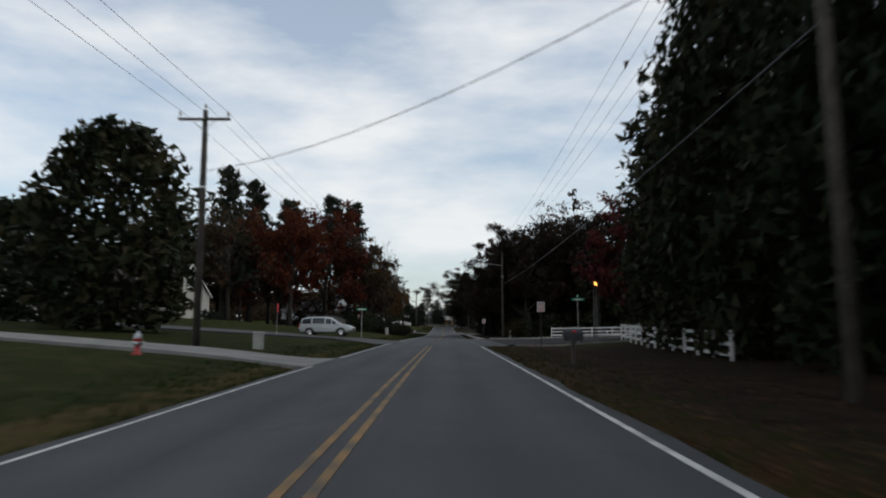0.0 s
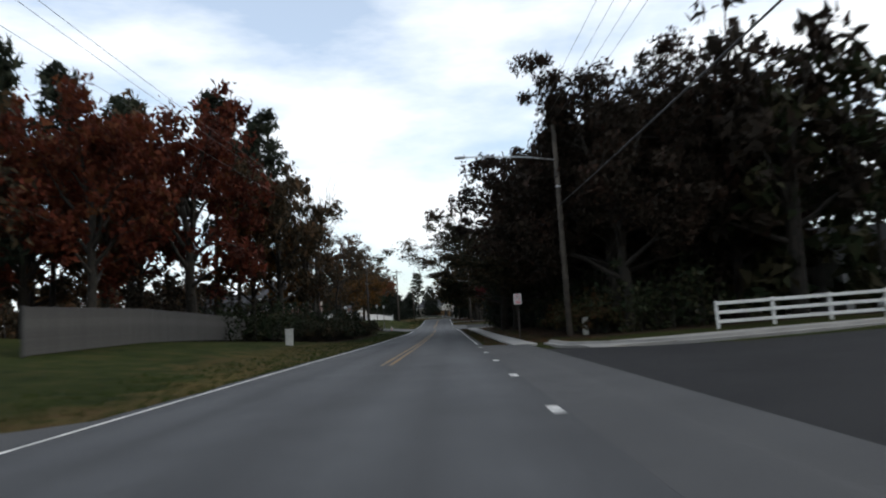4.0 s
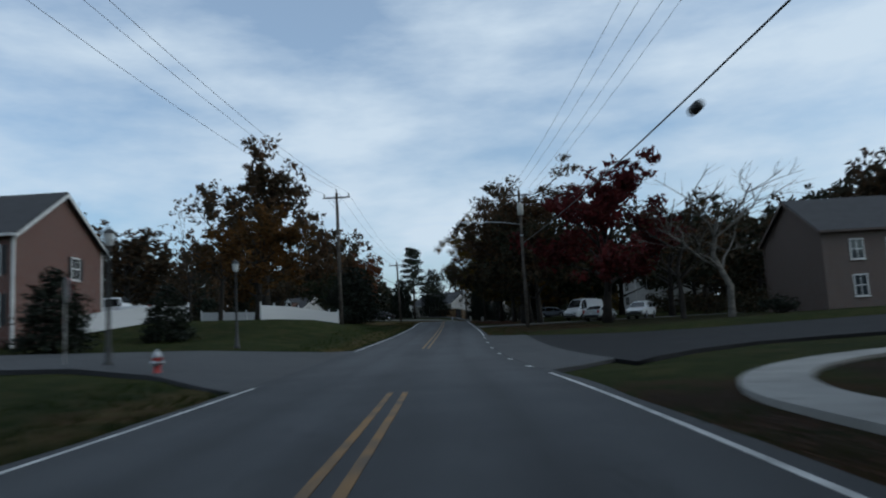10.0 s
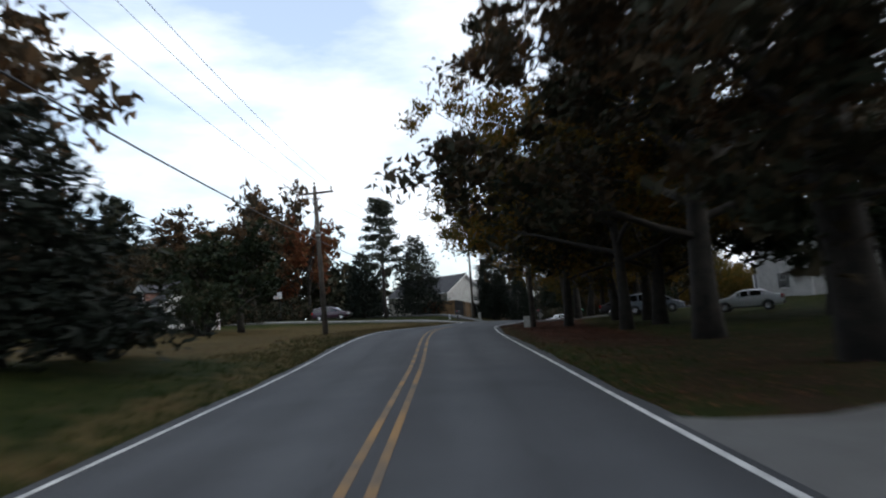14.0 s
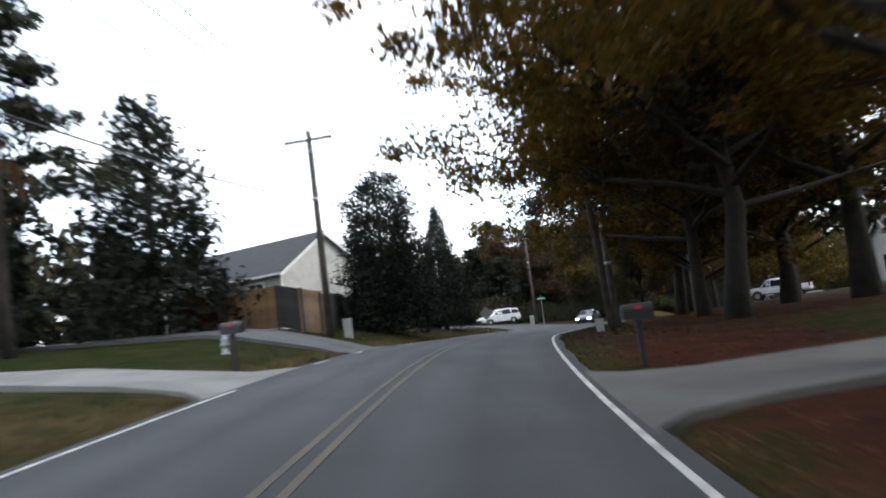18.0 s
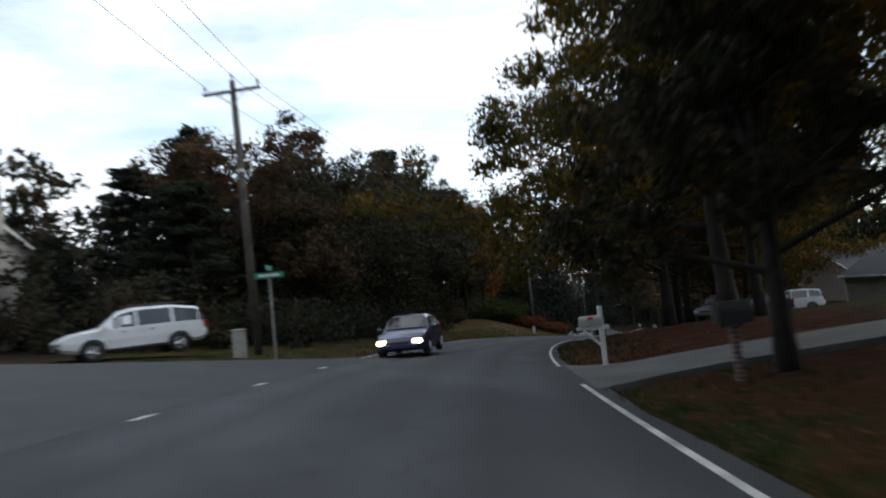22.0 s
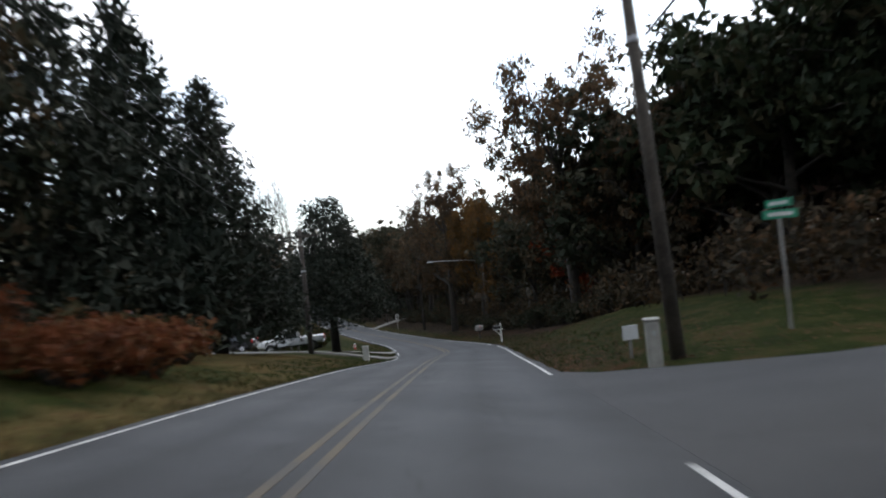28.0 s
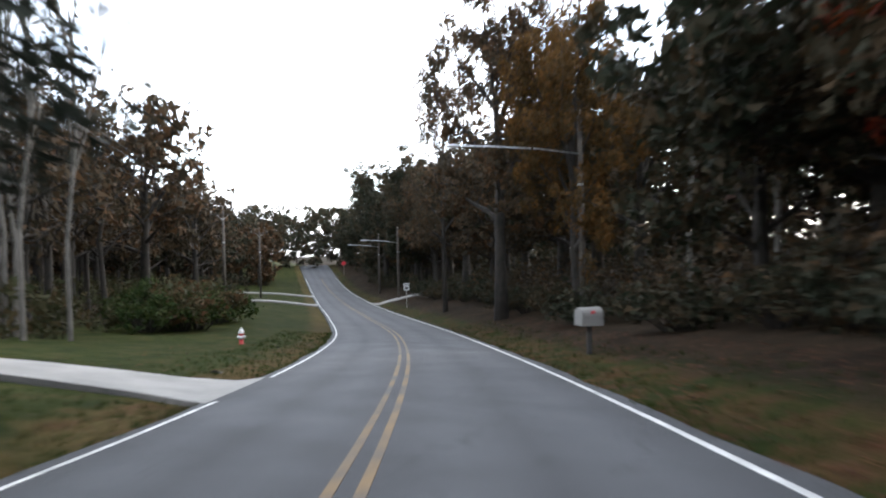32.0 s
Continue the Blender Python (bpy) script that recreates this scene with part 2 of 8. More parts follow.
M_POLE = mat("weathered_pole", (0.075, 0.062, 0.049), 0.9, var=0.35, scale=2, fine=18, bump=0.6)
M_POLE_DARK = mat("dark_pole", (0.043, 0.034, 0.028), 0.9, var=0.35, scale=2, fine=18, bump=0.6)
M_WIRE = mat("wire", (0.02, 0.02, 0.022), 0.6, var=0.1)
M_METAL = mat("galvanised", (0.45, 0.46, 0.47), 0.45, 0.8, var=0.15)
M_PORCELAIN = mat("insulator", (0.30, 0.27, 0.24), 0.3, var=0.1)
M_WHITE = mat("white_paint", (0.624, 0.616, 0.592), 0.6, var=0.12, scale=1.5, bump=0.1)
M_VINYL = mat("white_vinyl", (0.544, 0.544, 0.544), 0.4, var=0.08, scale=1.0, bump=0.05)
M_BLACK = mat("black_paint", (0.02, 0.02, 0.02), 0.5, var=0.2)
M_RUBBER = mat("rubber", (0.018, 0.018, 0.018), 0.85, var=0.2)
M_CHROME = mat("bright_metal", (0.6, 0.6, 0.62), 0.25, 1.0, var=0.05)
M_GLASS = glass_mat("dark_glass", (0.012, 0.014, 0.016))
M_WINDOW = glass_mat("window_glass", (0.03, 0.035, 0.04), 0.05)
M_CONCRETE = mat("concrete", (0.212, 0.204, 0.189), 0.9, var=0.18, scale=0.8, fine=40, bump=0.25)
M_GREYBOX = mat("grey_box", (0.360, 0.352, 0.315), 0.55, var=0.12)
M_TIMBER = mat("fence_timber", (0.255, 0.150, 0.064), 0.85, var=0.3, scale=1.2, fine=20, obj=0.12)
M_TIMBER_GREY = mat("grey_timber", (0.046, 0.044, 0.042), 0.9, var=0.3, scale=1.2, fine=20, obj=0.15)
M_TANBOX = mat("tan_box", (0.21, 0.15, 0.095), 0.7, var=0.15)
M_GREYDRIVE = mat("grey_drive", (0.105, 0.104, 0.100), 0.9, var=0.2, scale=0.7, fine=40, bump=0.25, col2=(0.075, 0.073, 0.07), spec=0.3)
M_REDPAINT = mat("red_paint", (0.42, 0.03, 0.025), 0.5, var=0.2)
M_ORANGEPL = mat("orange_plastic", (0.75, 0.12, 0.02), 0.5, var=0.1)
M_SIGNGREEN = mat("sign_green", (0.01, 0.22, 0.12), 0.4, var=0.05)
M_SIGNRED = mat("sign_red", (0.50, 0.02, 0.03), 0.4, var=0.05)
M_SIGNBACK = mat("sign_back", (0.33, 0.32, 0.30), 0.5, 0.6, var=0.12)
M_LAMP = glow_mat("lit_lamp", (1.0, 0.40, 0.07), 5.0)
M_HEAD = glow_mat("lit_headlamp", (1.0, 0.78, 0.45), 6.0)
M_SHINGLE = striped_mat("roof_shingles", (0.038, 0.038, 0.041), (0.022, 0.022, 0.023), 0.16, 0.9)
M_SHINGLE_BR = striped_mat("brown_shingles", (0.072, 0.057, 0.048), (0.042, 0.033, 0.030), 0.16, 0.9)
M_SIDING = striped_mat("white_siding", (0.495, 0.488, 0.465), (0.270, 0.270, 0.262), 0.16, 0.6)
M_SIDING_TAN = striped_mat("tan_siding", (0.308, 0.287, 0.245), (0.182, 0.168, 0.140), 0.16, 0.6)
M_SIDING_GREY = striped_mat("grey_siding", (0.375, 0.367, 0.345), (0.225, 0.225, 0.210), 0.16, 0.6)
M_BRICK = brick_mat("red_brick", (0.130, 0.046, 0.030), (0.092, 0.032, 0.024), (0.194, 0.178, 0.156))
M_BRICK_BR = brick_mat("brown_brick", (0.102, 0.060, 0.045), (0.066, 0.042, 0.036), (0.180, 0.168, 0.150))
M_STONE = brick_mat("pale_stone", (0.320, 0.296, 0.264), (0.240, 0.224, 0.200), (0.336, 0.320, 0.296))


# ---- mesh building ----
class MB:
    """Collects corners and faces for one mesh."""

    def __init__(self):
        self.v, self.f, self.mi = [], [], []

    def add(self, verts, faces, mi=0):
        k = len(self.v)
        self.v += [tuple(p) for p in verts]
        self.f += [tuple(i + k for i in q) for q in faces]
        self.mi += [mi] * len(faces)

    def box(self, c, s, m=None, bevel=0.0, mi=0):
        """A box round c of size s, edges chamfered by bevel, turned by matrix m about the origin."""
        hx, hy, hz = s[0] / 2, s[1] / 2, s[2] / 2
        b = min(bevel, hx * 0.9, hy * 0.9, hz * 0.9)
        vs, fs = [], []
        if b <= 0:
            vs = [Vector((c[0] + i * hx, c[1] + j * hy, c[2] + k * hz)) for i in (-1, 1) for j in (-1, 1) for k in (-1, 1)]
            fs = [(0, 1, 3, 2), (4, 6, 7, 5), (0, 4, 5, 1), (2, 3, 7, 6), (0, 2, 6, 4), (1, 5, 7, 3)]
        else:
            idx = {}
            for i in (-1, 1):
                for j in (-1, 1):
                    for k in (-1, 1):
                        for a in range(3):
                            p = [i * (hx - b), j * (hy - b), k * (hz - b)]
                            p[a] = (i * hx, j * hy, k * hz)[a]
                            idx[i, j, k, a] = len(vs)
                            vs.append(Vector((c[0] + p[0], c[1] + p[1], c[2] + p[2])))
            for a in range(3):
                o = [q for q in range(3) if q != a]
                for sg in (-1, 1):
                    ring = []
                    for u, w in ((-1, -1), (1, -1), (1, 1), (-1, 1)):
                        key = [0, 0, 0]
                        key[a], key[o[0]], key[o[1]] = sg, u, w
                        ring.append(idx[(*key, a)])
                    fs.append(tuple(ring))
                for u in (-1, 1):
                    for w in (-1, 1):
                        k0, k1 = [0, 0, 0], [0, 0, 0]
                        k0[a], k1[a] = -1, 1
                        for q, val in ((o[0], u), (o[1], w)):
                            k0[q] = k1[q] = val
                        fs.append((idx[(*k0, o[0])], idx[(*k1, o[0])], idx[(*k1, o[1])], idx[(*k0, o[1])]))
            for i in (-1, 1):
                for j in (-1, 1):
                    for k in (-1, 1):
                        fs.append(tuple(idx[i, j, k, a] for a in range(3)))
        if m is not None:
            vs = [m @ p for p in vs]
        self.add(vs, fs, mi)
        return self

    def tube(self, pts, radii, n=8, caps=True, mi=0):
        """A round bar through points."""
        vs, fs = [], []
        pts = [Vector(p) for p in pts]
        up0 = None
        for i, p in enumerate(pts):
            d = (pts[min(i + 1, len(pts) - 1)] - pts[max(i - 1, 0)]).normalized()
            if up0 is None:
                up0 = d.orthogonal().normalized()
            u = (up0 - d * up0.dot(d))
            u = u.normalized() if u.length > 1e-6 else d.orthogonal().normalized()
            up0 = u
            w = d.cross(u)
            r = radii[i] if hasattr(radii, "__len__") else radii
            vs += [p + (u * math.cos(a) + w * math.sin(a)) * r for a in (2 * math.pi * q / n for q in range(n))]
        for i in range(len(pts) - 1):
            for q in range(n):
                a, b = i * n + q, i * n + (q + 1) % n
                fs.append((a, b, b + n, a + n))
        if caps:
            fs.append(tuple(range(n))[::-1])
            fs.append(tuple((len(pts) - 1) * n + q for q in range(n)))
        self.add(vs, fs, mi)
        return self

    def lathe(self, prof, n=16, c=(0, 0, 0), mi=0):
        """Turned about the vertical: (radius, height) rows."""
        vs = [(c[0] + r * math.cos(2 * math.pi * q / n), c[1] + r * math.sin(2 * math.pi * q / n), c[2] + z) for r, z in prof for q in range(n)]
        fs = [(i * n + q, i * n + (q + 1) % n, (i + 1) * n + (q + 1) % n, (i + 1) * n + q) for i in range(len(prof) - 1) for q in range(n)]
        fs += [tuple(range(n))[::-1], tuple((len(prof) - 1) * n + q for q in range(n))]
        self.add(vs, fs, mi)
        return self

    def prism(self, poly, a, b, axis="x", mi=0):
        """A polygon of (u, v) drawn out along an axis from a to b."""
        n = len(poly)
        put = {"x": lambda u, v, t: (t, u, v), "y": lambda u, v, t: (u, t, v), "z": lambda u, v, t: (u, v, t)}[axis]
        vs = [put(u, v, a) for u, v in poly] + [put(u, v, b) for u, v in poly]
        fs = [tuple(range(n)), tuple(range(2 * n - 1, n - 1, -1))] + [(i, i + n, (i + 1) % n + n, (i + 1) % n) for i in range(n)]
        self.add(vs, fs, mi)
        return self

    def mesh(self, name, mats, smooth=False):
        me = bpy.data.meshes.new(name)
        me.from_pydata(self.v, [], self.f)
        for m in (mats if isinstance(mats, (list, tuple)) else [mats]):
            me.materials.append(m)
        if any(self.mi):
            me.polygons.foreach_set("material_index", self.mi)
        if smooth:
            me.polygons.foreach_set("use_smooth", [True] * len(me.polygons))
        me.update()
        return me


def fix(mb):
    """Outward faces."""
    bm = bmesh.new()
    me = bpy.data.meshes.new("tmp")
    me.from_pydata(mb.v, [], mb.f)
    bm.from_mesh(me)
    bmesh.ops.recalc_face_normals(bm, faces=bm.faces)
    bm.to_mesh(me)
    mb.f = [tuple(p.vertices) for p in me.polygons]
    bm.free()
    bpy.data.meshes.remove(me)
    return mb


def part(name, mb, material, parent=None, label="", smooth=False, m=None):
    ob = new(name, mb.mesh(name, material, smooth) if isinstance(mb, MB) else mb)
    if parent is not None:
        ob.parent = parent
    if m is not None:
        ob.matrix_basis = m
    if label:
        ob["label"] = label
    return ob


def thing(name, label, category, m=None, group="", kind=""):
    ob = new(name)
    ob.empty_display_size = 0.2
    if m is not None:
        ob.matrix_basis = m
    return tagged(ob, label, category, group, kind)


# ---- the plan: a road line with stations s along it and offsets d to its right ----
ROAD_LINE = ((-0.82, -60, -1.63, -1.55), (-1.1, 0, -1.26, -1.55), (-1.11, 21.46, -0.94, -0.87), (-1, 65.69, -0.41, 0.07),
             (-0.68, 111.45, -0.08, 0.75), (-0.72, 159.42, 0.47, 0.21), (-1.2, 183.02, 0.77, 2.19), (-1.07, 206.5, 1.6, -0.01),
             (-1.1, 229.95, 2.42, 0.39), (-1.05, 253.36, 3.34, 1.65), (1.79, 276.53, 3.58, 2.43), (6.64, 298.31, 3.84, 2.94),
             (13, 316.81, 3.26, 3.17), (21.35, 334.01, 2.64, 2.98), (31.16, 350.62, 1.83, 4.24), (42.06, 365.46, 0.87, 5.1),
             (53.51, 378, -0.31, 5.43), (67, 390.32, -1.72, 3.35), (80.53, 402.5, -3.47, 1.27), (99.58, 419.97, -6.24, -1.71),
             (122.77, 447.52, -9.28, 0), (139.35, 473.03, -10.82, 0), (154.56, 498.43, -11.65, 0), (177.94, 538.04, -11.6, 0),
             (197.85, 574.05, -8.06, 0))


def road_samples(step=2.0):
    c = np.array(ROAD_LINE)
    n = len(c)
    t = np.concatenate([[0], np.cumsum(np.hypot(*np.diff(c[:, :2], axis=0).T))])
    g = np.zeros_like(c)
    for i in range(n):
        a, b = max(i - 1, 0), min(i + 1, n - 1)
        g[i] = (c[b] - c[a]) / (t[b] - t[a])
    out = []
    for i in range(n - 1):
        h = t[i + 1] - t[i]
        k = max(1, int(round(h / step)))
        for j in range(k):
            u = j / k
            out.append((2 * u**3 - 3 * u**2 + 1) * c[i] + (u**3 - 2 * u**2 + u) * h * g[i] + (3 * u**2 - 2 * u**3) * c[i + 1] + (u**3 - u**2) * h * g[i + 1])
    out.append(c[-1])
    return np.array(out)


LINE = road_samples()
STA = np.concatenate([[0], np.cumsum(np.hypot(*np.diff(LINE[:, :2], axis=0).T))]) - 60.0
S0, S1 = float(STA[0]), float(STA[-1])


def station(s):
    """Place, forward way and bank of the road's middle at s."""
    i = int(min(max(np.searchsorted(STA, s) - 1, 0), len(STA) - 2))
    w = (s - STA[i]) / (STA[i + 1] - STA[i])
    q = LINE[i] + (LINE[i + 1] - LINE[i]) * w
    j0, j1 = max(i - 1, 0), min(i + 2, len(LINE) - 1)
    e0, e1 = LINE[i + 1, :2] - LINE[j0, :2], LINE[j1, :2] - LINE[i, :2]
    wc = min(max(w, 0), 1)
    e = e0 / np.hypot(*e0) * (1 - wc) + e1 / np.hypot(*e1) * wc
    e = e / np.hypot(*e)
    return q, e


LEFT_RISE = ((-60, 0.4, 1.8), (60, 0.4, 1.6), (84, 0.5, 2.2), (96, 0.6, 2.5), (108, 0.5, 2.1), (121, 0.3, 1.4), (135, 0.25, 0.9), (155, 0.35, 1.0), (190, 0.5, 1.2), (202, 1.6, 2.5), (211, 1.45, 2.3), (220, 0.9, 2.0), (230, 0.8, 1.9), (243, 0.1, 1.0), (258, 0.0, 1.6), (285, 0.2, 1.2), (297, 0.6, 1.6), (304, 1.3, 2.0), (318, 1.3, 2.0), (334, 0.6, 1.7), (350, 0.5, 2.0), (384, 0.7, 2.4),
             (394, 1.4, 3.2), (403, 2.1, 3.9), (425, 1.1, 2.4), (447, 1.0, 2.8), (462, 1.0, 3.0), (474, 0.6, 2.8), (487, 0.3, 1.5), (520, 0.8, 2.6), (640, 0.4, 1.0))
RIGHT_RISE = ((-60, -0.25, -0.2), (30, -0.25, 0.2), (60, -0.15, 1.5), (90, 0.1, 0.4), (200, 0.1, 0.5), (225, -0.1, -0.2), (240, -0.3, -0.5), (258, -0.45, -0.3), (286, -0.1, 0.7), (313, 0.15, 0.9), (340, 0.25, 1.3), (360, 0.4, 1.6), (380, 0.5, 1.7), (398, 0.35, 1.3), (410, 0.12, 0.8), (418, 0.12, 0.9), (425, 1.2, 3.4), (442, 1.4, 3.8),
              (460, 0.6, 2.6), (480, 0.5, 2.6), (520, 1.2, 3.4), (640, 0.3, 1.0))


def rise(table, s, d):
    xs = [r[0] for r in table]
    h8, h30 = np.interp(s, xs, [r[1] for r in table]), np.interp(s, xs, [r[2] for r in table])
    a = abs(d)
    return float(np.interp(a, [3.9, 5.2, 9, 30, 80], [-0.04, -0.02 + h8 * 0.25, h8, h30, h30 * 1.4]))


def ground_z(s, d):
    q, e = station(s)
    tilt = -math.tan(radians(q[3]))
    z = q[2] + tilt * max(-4.2, min(4.2, d))
    return float(z + rise(RIGHT_RISE if d > 0 else LEFT_RISE, s, d))


def spot(s, d, dz=0.0):
    """A place on the ground."""
    q, e = station(s)
    return Vector((q[0] + e[1] * d, q[1] - e[0] * d, ground_z(s, d) + dz))


def yaw_at(s):
    q, e = station(s)
    return math.degrees(math.atan2(-e[0], e[1]))


def put(s, d, dz=0.0, turn=0.0, lean=0.0):
    """A pose on the ground whose y axis runs along the road."""
    p = spot(s, d, dz)
    return pose(p.x, p.y, p.z, 0, lean, yaw_at(s) + turn)


# ---- ground, road, pavements ----
def ground_mat():
    """Mown grass, leaf litter and bare red earth, blended by the mesh's own cover values."""
    m = bpy.data.materials.new("ground_cover")
    m.use_nodes = True
    n, l = m.node_tree.nodes, m.node_tree.links
    b = n["Principled BSDF"]
    b.inputs["Roughness"].default_value, b.inputs["Specular IOR Level"].default_value = 0.95, 0.04
    tc = n.new("ShaderNodeTexCoord")

    def noise_of(scale, detail=4):
        k = n.new("ShaderNodeTexNoise")
        k.inputs["Scale"].default_value, k.inputs["Detail"].default_value = scale, detail
        l.new(tc.outputs["Object"], k.inputs["Vector"])
        return k.outputs["Fac"]

    def ramp(src, stops):
        r = n.new("ShaderNodeValToRGB")
        e = r.color_ramp.elements
        e[0].position, e[0].color = stops[0][0], (*stops[0][1], 1)
        e[1].position, e[1].color = stops[-1][0], (*stops[-1][1], 1)
        for p, c in stops[1:-1]:
            e.new(p).color = (*c, 1)
        l.new(src, r.inputs["Fac"])
        return r.outputs["Color"]

    def mix(fac, a, c, blend="MIX"):
        k = n.new("ShaderNodeMix")
        k.data_type, k.blend_type = "RGBA", blend
        if isinstance(fac, float):
            k.inputs["Factor"].default_value = fac
        else:
            l.new(fac, k.inputs["Factor"])
        l.new(a, k.inputs["A"])
        l.new(c, k.inputs["B"])
        return k.outputs["Result"]

    big, mid, small = noise_of(0.12, 5), noise_of(1.1, 5), noise_of(22, 3)
    grass = ramp(mid, ((0.3, (0.0136, 0.0192, 0.0056)), (0.5, (0.0216, 0.0272, 0.0072)), (0.72, (0.0376, 0.0344, 0.0128))))
    dry = ramp(mid, ((0.3, (0.050, 0.039, 0.015)), (0.55, (0.073, 0.054, 0.022)), (0.75, (0.043, 0.024, 0.011))))
    litter = ramp(mid, ((0.3, (0.0200, 0.0085, 0.0052)), (0.5, (0.0370, 0.0132, 0.0074)), (0.75, (0.0500, 0.0210, 0.0110))))
    # woodland floor; its dark tone also stands in for tree shade on the right verge
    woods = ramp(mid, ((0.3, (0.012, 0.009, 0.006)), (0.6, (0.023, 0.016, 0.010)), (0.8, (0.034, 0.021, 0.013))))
    at = {}
    for nm in ("dry", "litter", "woods"):
        a = n.new("ShaderNodeAttribute")
        a.attribute_name = nm
        # break the blend up so that covers meet in patches
        mr, ad = n.new("ShaderNodeMapRange"), n.new("ShaderNodeMath")
        ad.operation = "ADD"
        sub = n.new("ShaderNodeMath")
        sub.operation = "MULTIPLY_ADD"
        l.new(mid, sub.inputs[0])
        sub.inputs[1].default_value, sub.inputs[2].default_value = 0.9, -0.45
        l.new(a.outputs["Fac"], ad.inputs[0])
        l.new(sub.outputs[0], ad.inputs[1])
        mr.inputs["From Min"].default_value, mr.inputs["From Max"].default_value = 0.3, 0.7
        l.new(ad.outputs[0], mr.inputs["Value"])
        at[nm] = mr.outputs["Result"]
    col = mix(at["dry"], grass, dry)
    col = mix(at["litter"], col, litter)
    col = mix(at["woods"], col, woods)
    fine = ramp(small, ((0.3, (0.55, 0.55, 0.55)), (0.7, (1.45, 1.45, 1.45))))
    col = mix(1.0, col, fine, "MULTIPLY")
    bigv = ramp(big, ((0.35, (0.82, 0.82, 0.82)), (0.65, (1.15, 1.12, 1.05))))
    col = mix(1.0, col, bigv, "MULTIPLY")
    l.new(col, b.inputs["Base Color"])
    bp = n.new("ShaderNodeBump")
    bp.inputs["Strength"].default_value, bp.inputs["Distance"].default_value = 0.8, 0.06
    l.new(small, bp.inputs["Height"])
    l.new(bp.outputs["Normal"], b.inputs["Normal"])
    return m


def span(s, a, b, soft):
    """1 between a and b, fading over soft."""
    return max(0.0, min(1.0, (s - a) / soft + 0.5)) * max(0.0, min(1.0, (b - s) / soft + 0.5))


def cover(s, d):
    """How dry, leaf-strewn or wooded the ground is at a place; the wooded value also carries painted tree shade."""
    dry = lit = wd_shade = 0.0
    if d < 0:
        a = -d
        dry = max(0.75 * span(s, 236, 290, 8) * span(a, 4, 26, 3), 0.6 * span(s, 372, 412, 8) * span(a, 4, 24, 3), 0.55 * span(s, 78, 118, 8) * span(a, 3, 8, 2), 0.6 * span(s, 425, 447, 6) * span(a, 3, 20, 3))
        dry = max(dry, 0.6 * span(a, 3, 5.2, 1.2), 0.45 * span(s, 345, 380, 6))
        lit = max(0.5 * span(s, 392, 424, 8) * span(a, 7, 15, 3), 0.3 * span(s, 330, 380, 8) * span(a, 3, 6, 2), 0.35 * span(s, 458, 520, 8) * span(a, 3, 5.5, 1))
        wd_shade = max(0.9 * span(s, 112, 146, 5) * span(a, 6, 60, 3), 0.9 * span(s, 352, 402, 8) * span(a, 13, 90, 4), 0.8 * span(s, 400, 422, 6) * span(a, 8, 90, 4), 0.9 * span(s, 455, 640, 8) * span(a, 17, 100, 5), 0.6 * span(a, 55, 200, 12))
    else:
        lit = max(0.85 * span(s, 236, 300, 8) * span(d, 4, 9.5, 3), 0.5 * span(s, 92, 165, 6) * span(d, 3.3, 8, 1), 0.6 * span(s, 296, 345, 8) * span(d, 3, 22, 4), 0.85 * span(s, 340, 402, 8) * span(d, 3.6, 14, 4), 0.55 * span(s, -60, 60, 10) * span(d, 3, 9, 2),
                  0.45 * span(s, 200, 236, 8) * span(d, 3, 14, 3), 0.4 * span(s, 405, 640, 6) * span(d, 3, 6, 1.5))
        dry = max(0.45 * span(s, 96, 165, 6) * span(d, 3, 5.7, 1), 0.3 * span(s, 240, 400, 8) * span(d, 10, 60, 6), 0.3 * span(s, 400, 640, 6))
        # the s -60 to 50 term paints tree shade onto the verge as well
        wd_shade = max(0.95 * span(s, 92, 166, 5) * span(d, 7.5, 90, 2), 0.95 * span(s, 448, 640, 8) * span(d, 5.2, 100, 1.5), 0.95 * span(s, 412, 452, 6) * span(d, 12, 100, 3), 0.8 * span(s, -60, 50, 6) * span(d, 4.2, 80, 2), 0.6 * span(s, 96, 165, 6) * span(d, 3.3, 6, 1), 0.5 * span(s, 196, 246, 8) * span(d, 4, 30, 3), 0.6 * span(d, 50, 200, 12))
    return dry, lit, wd_shade


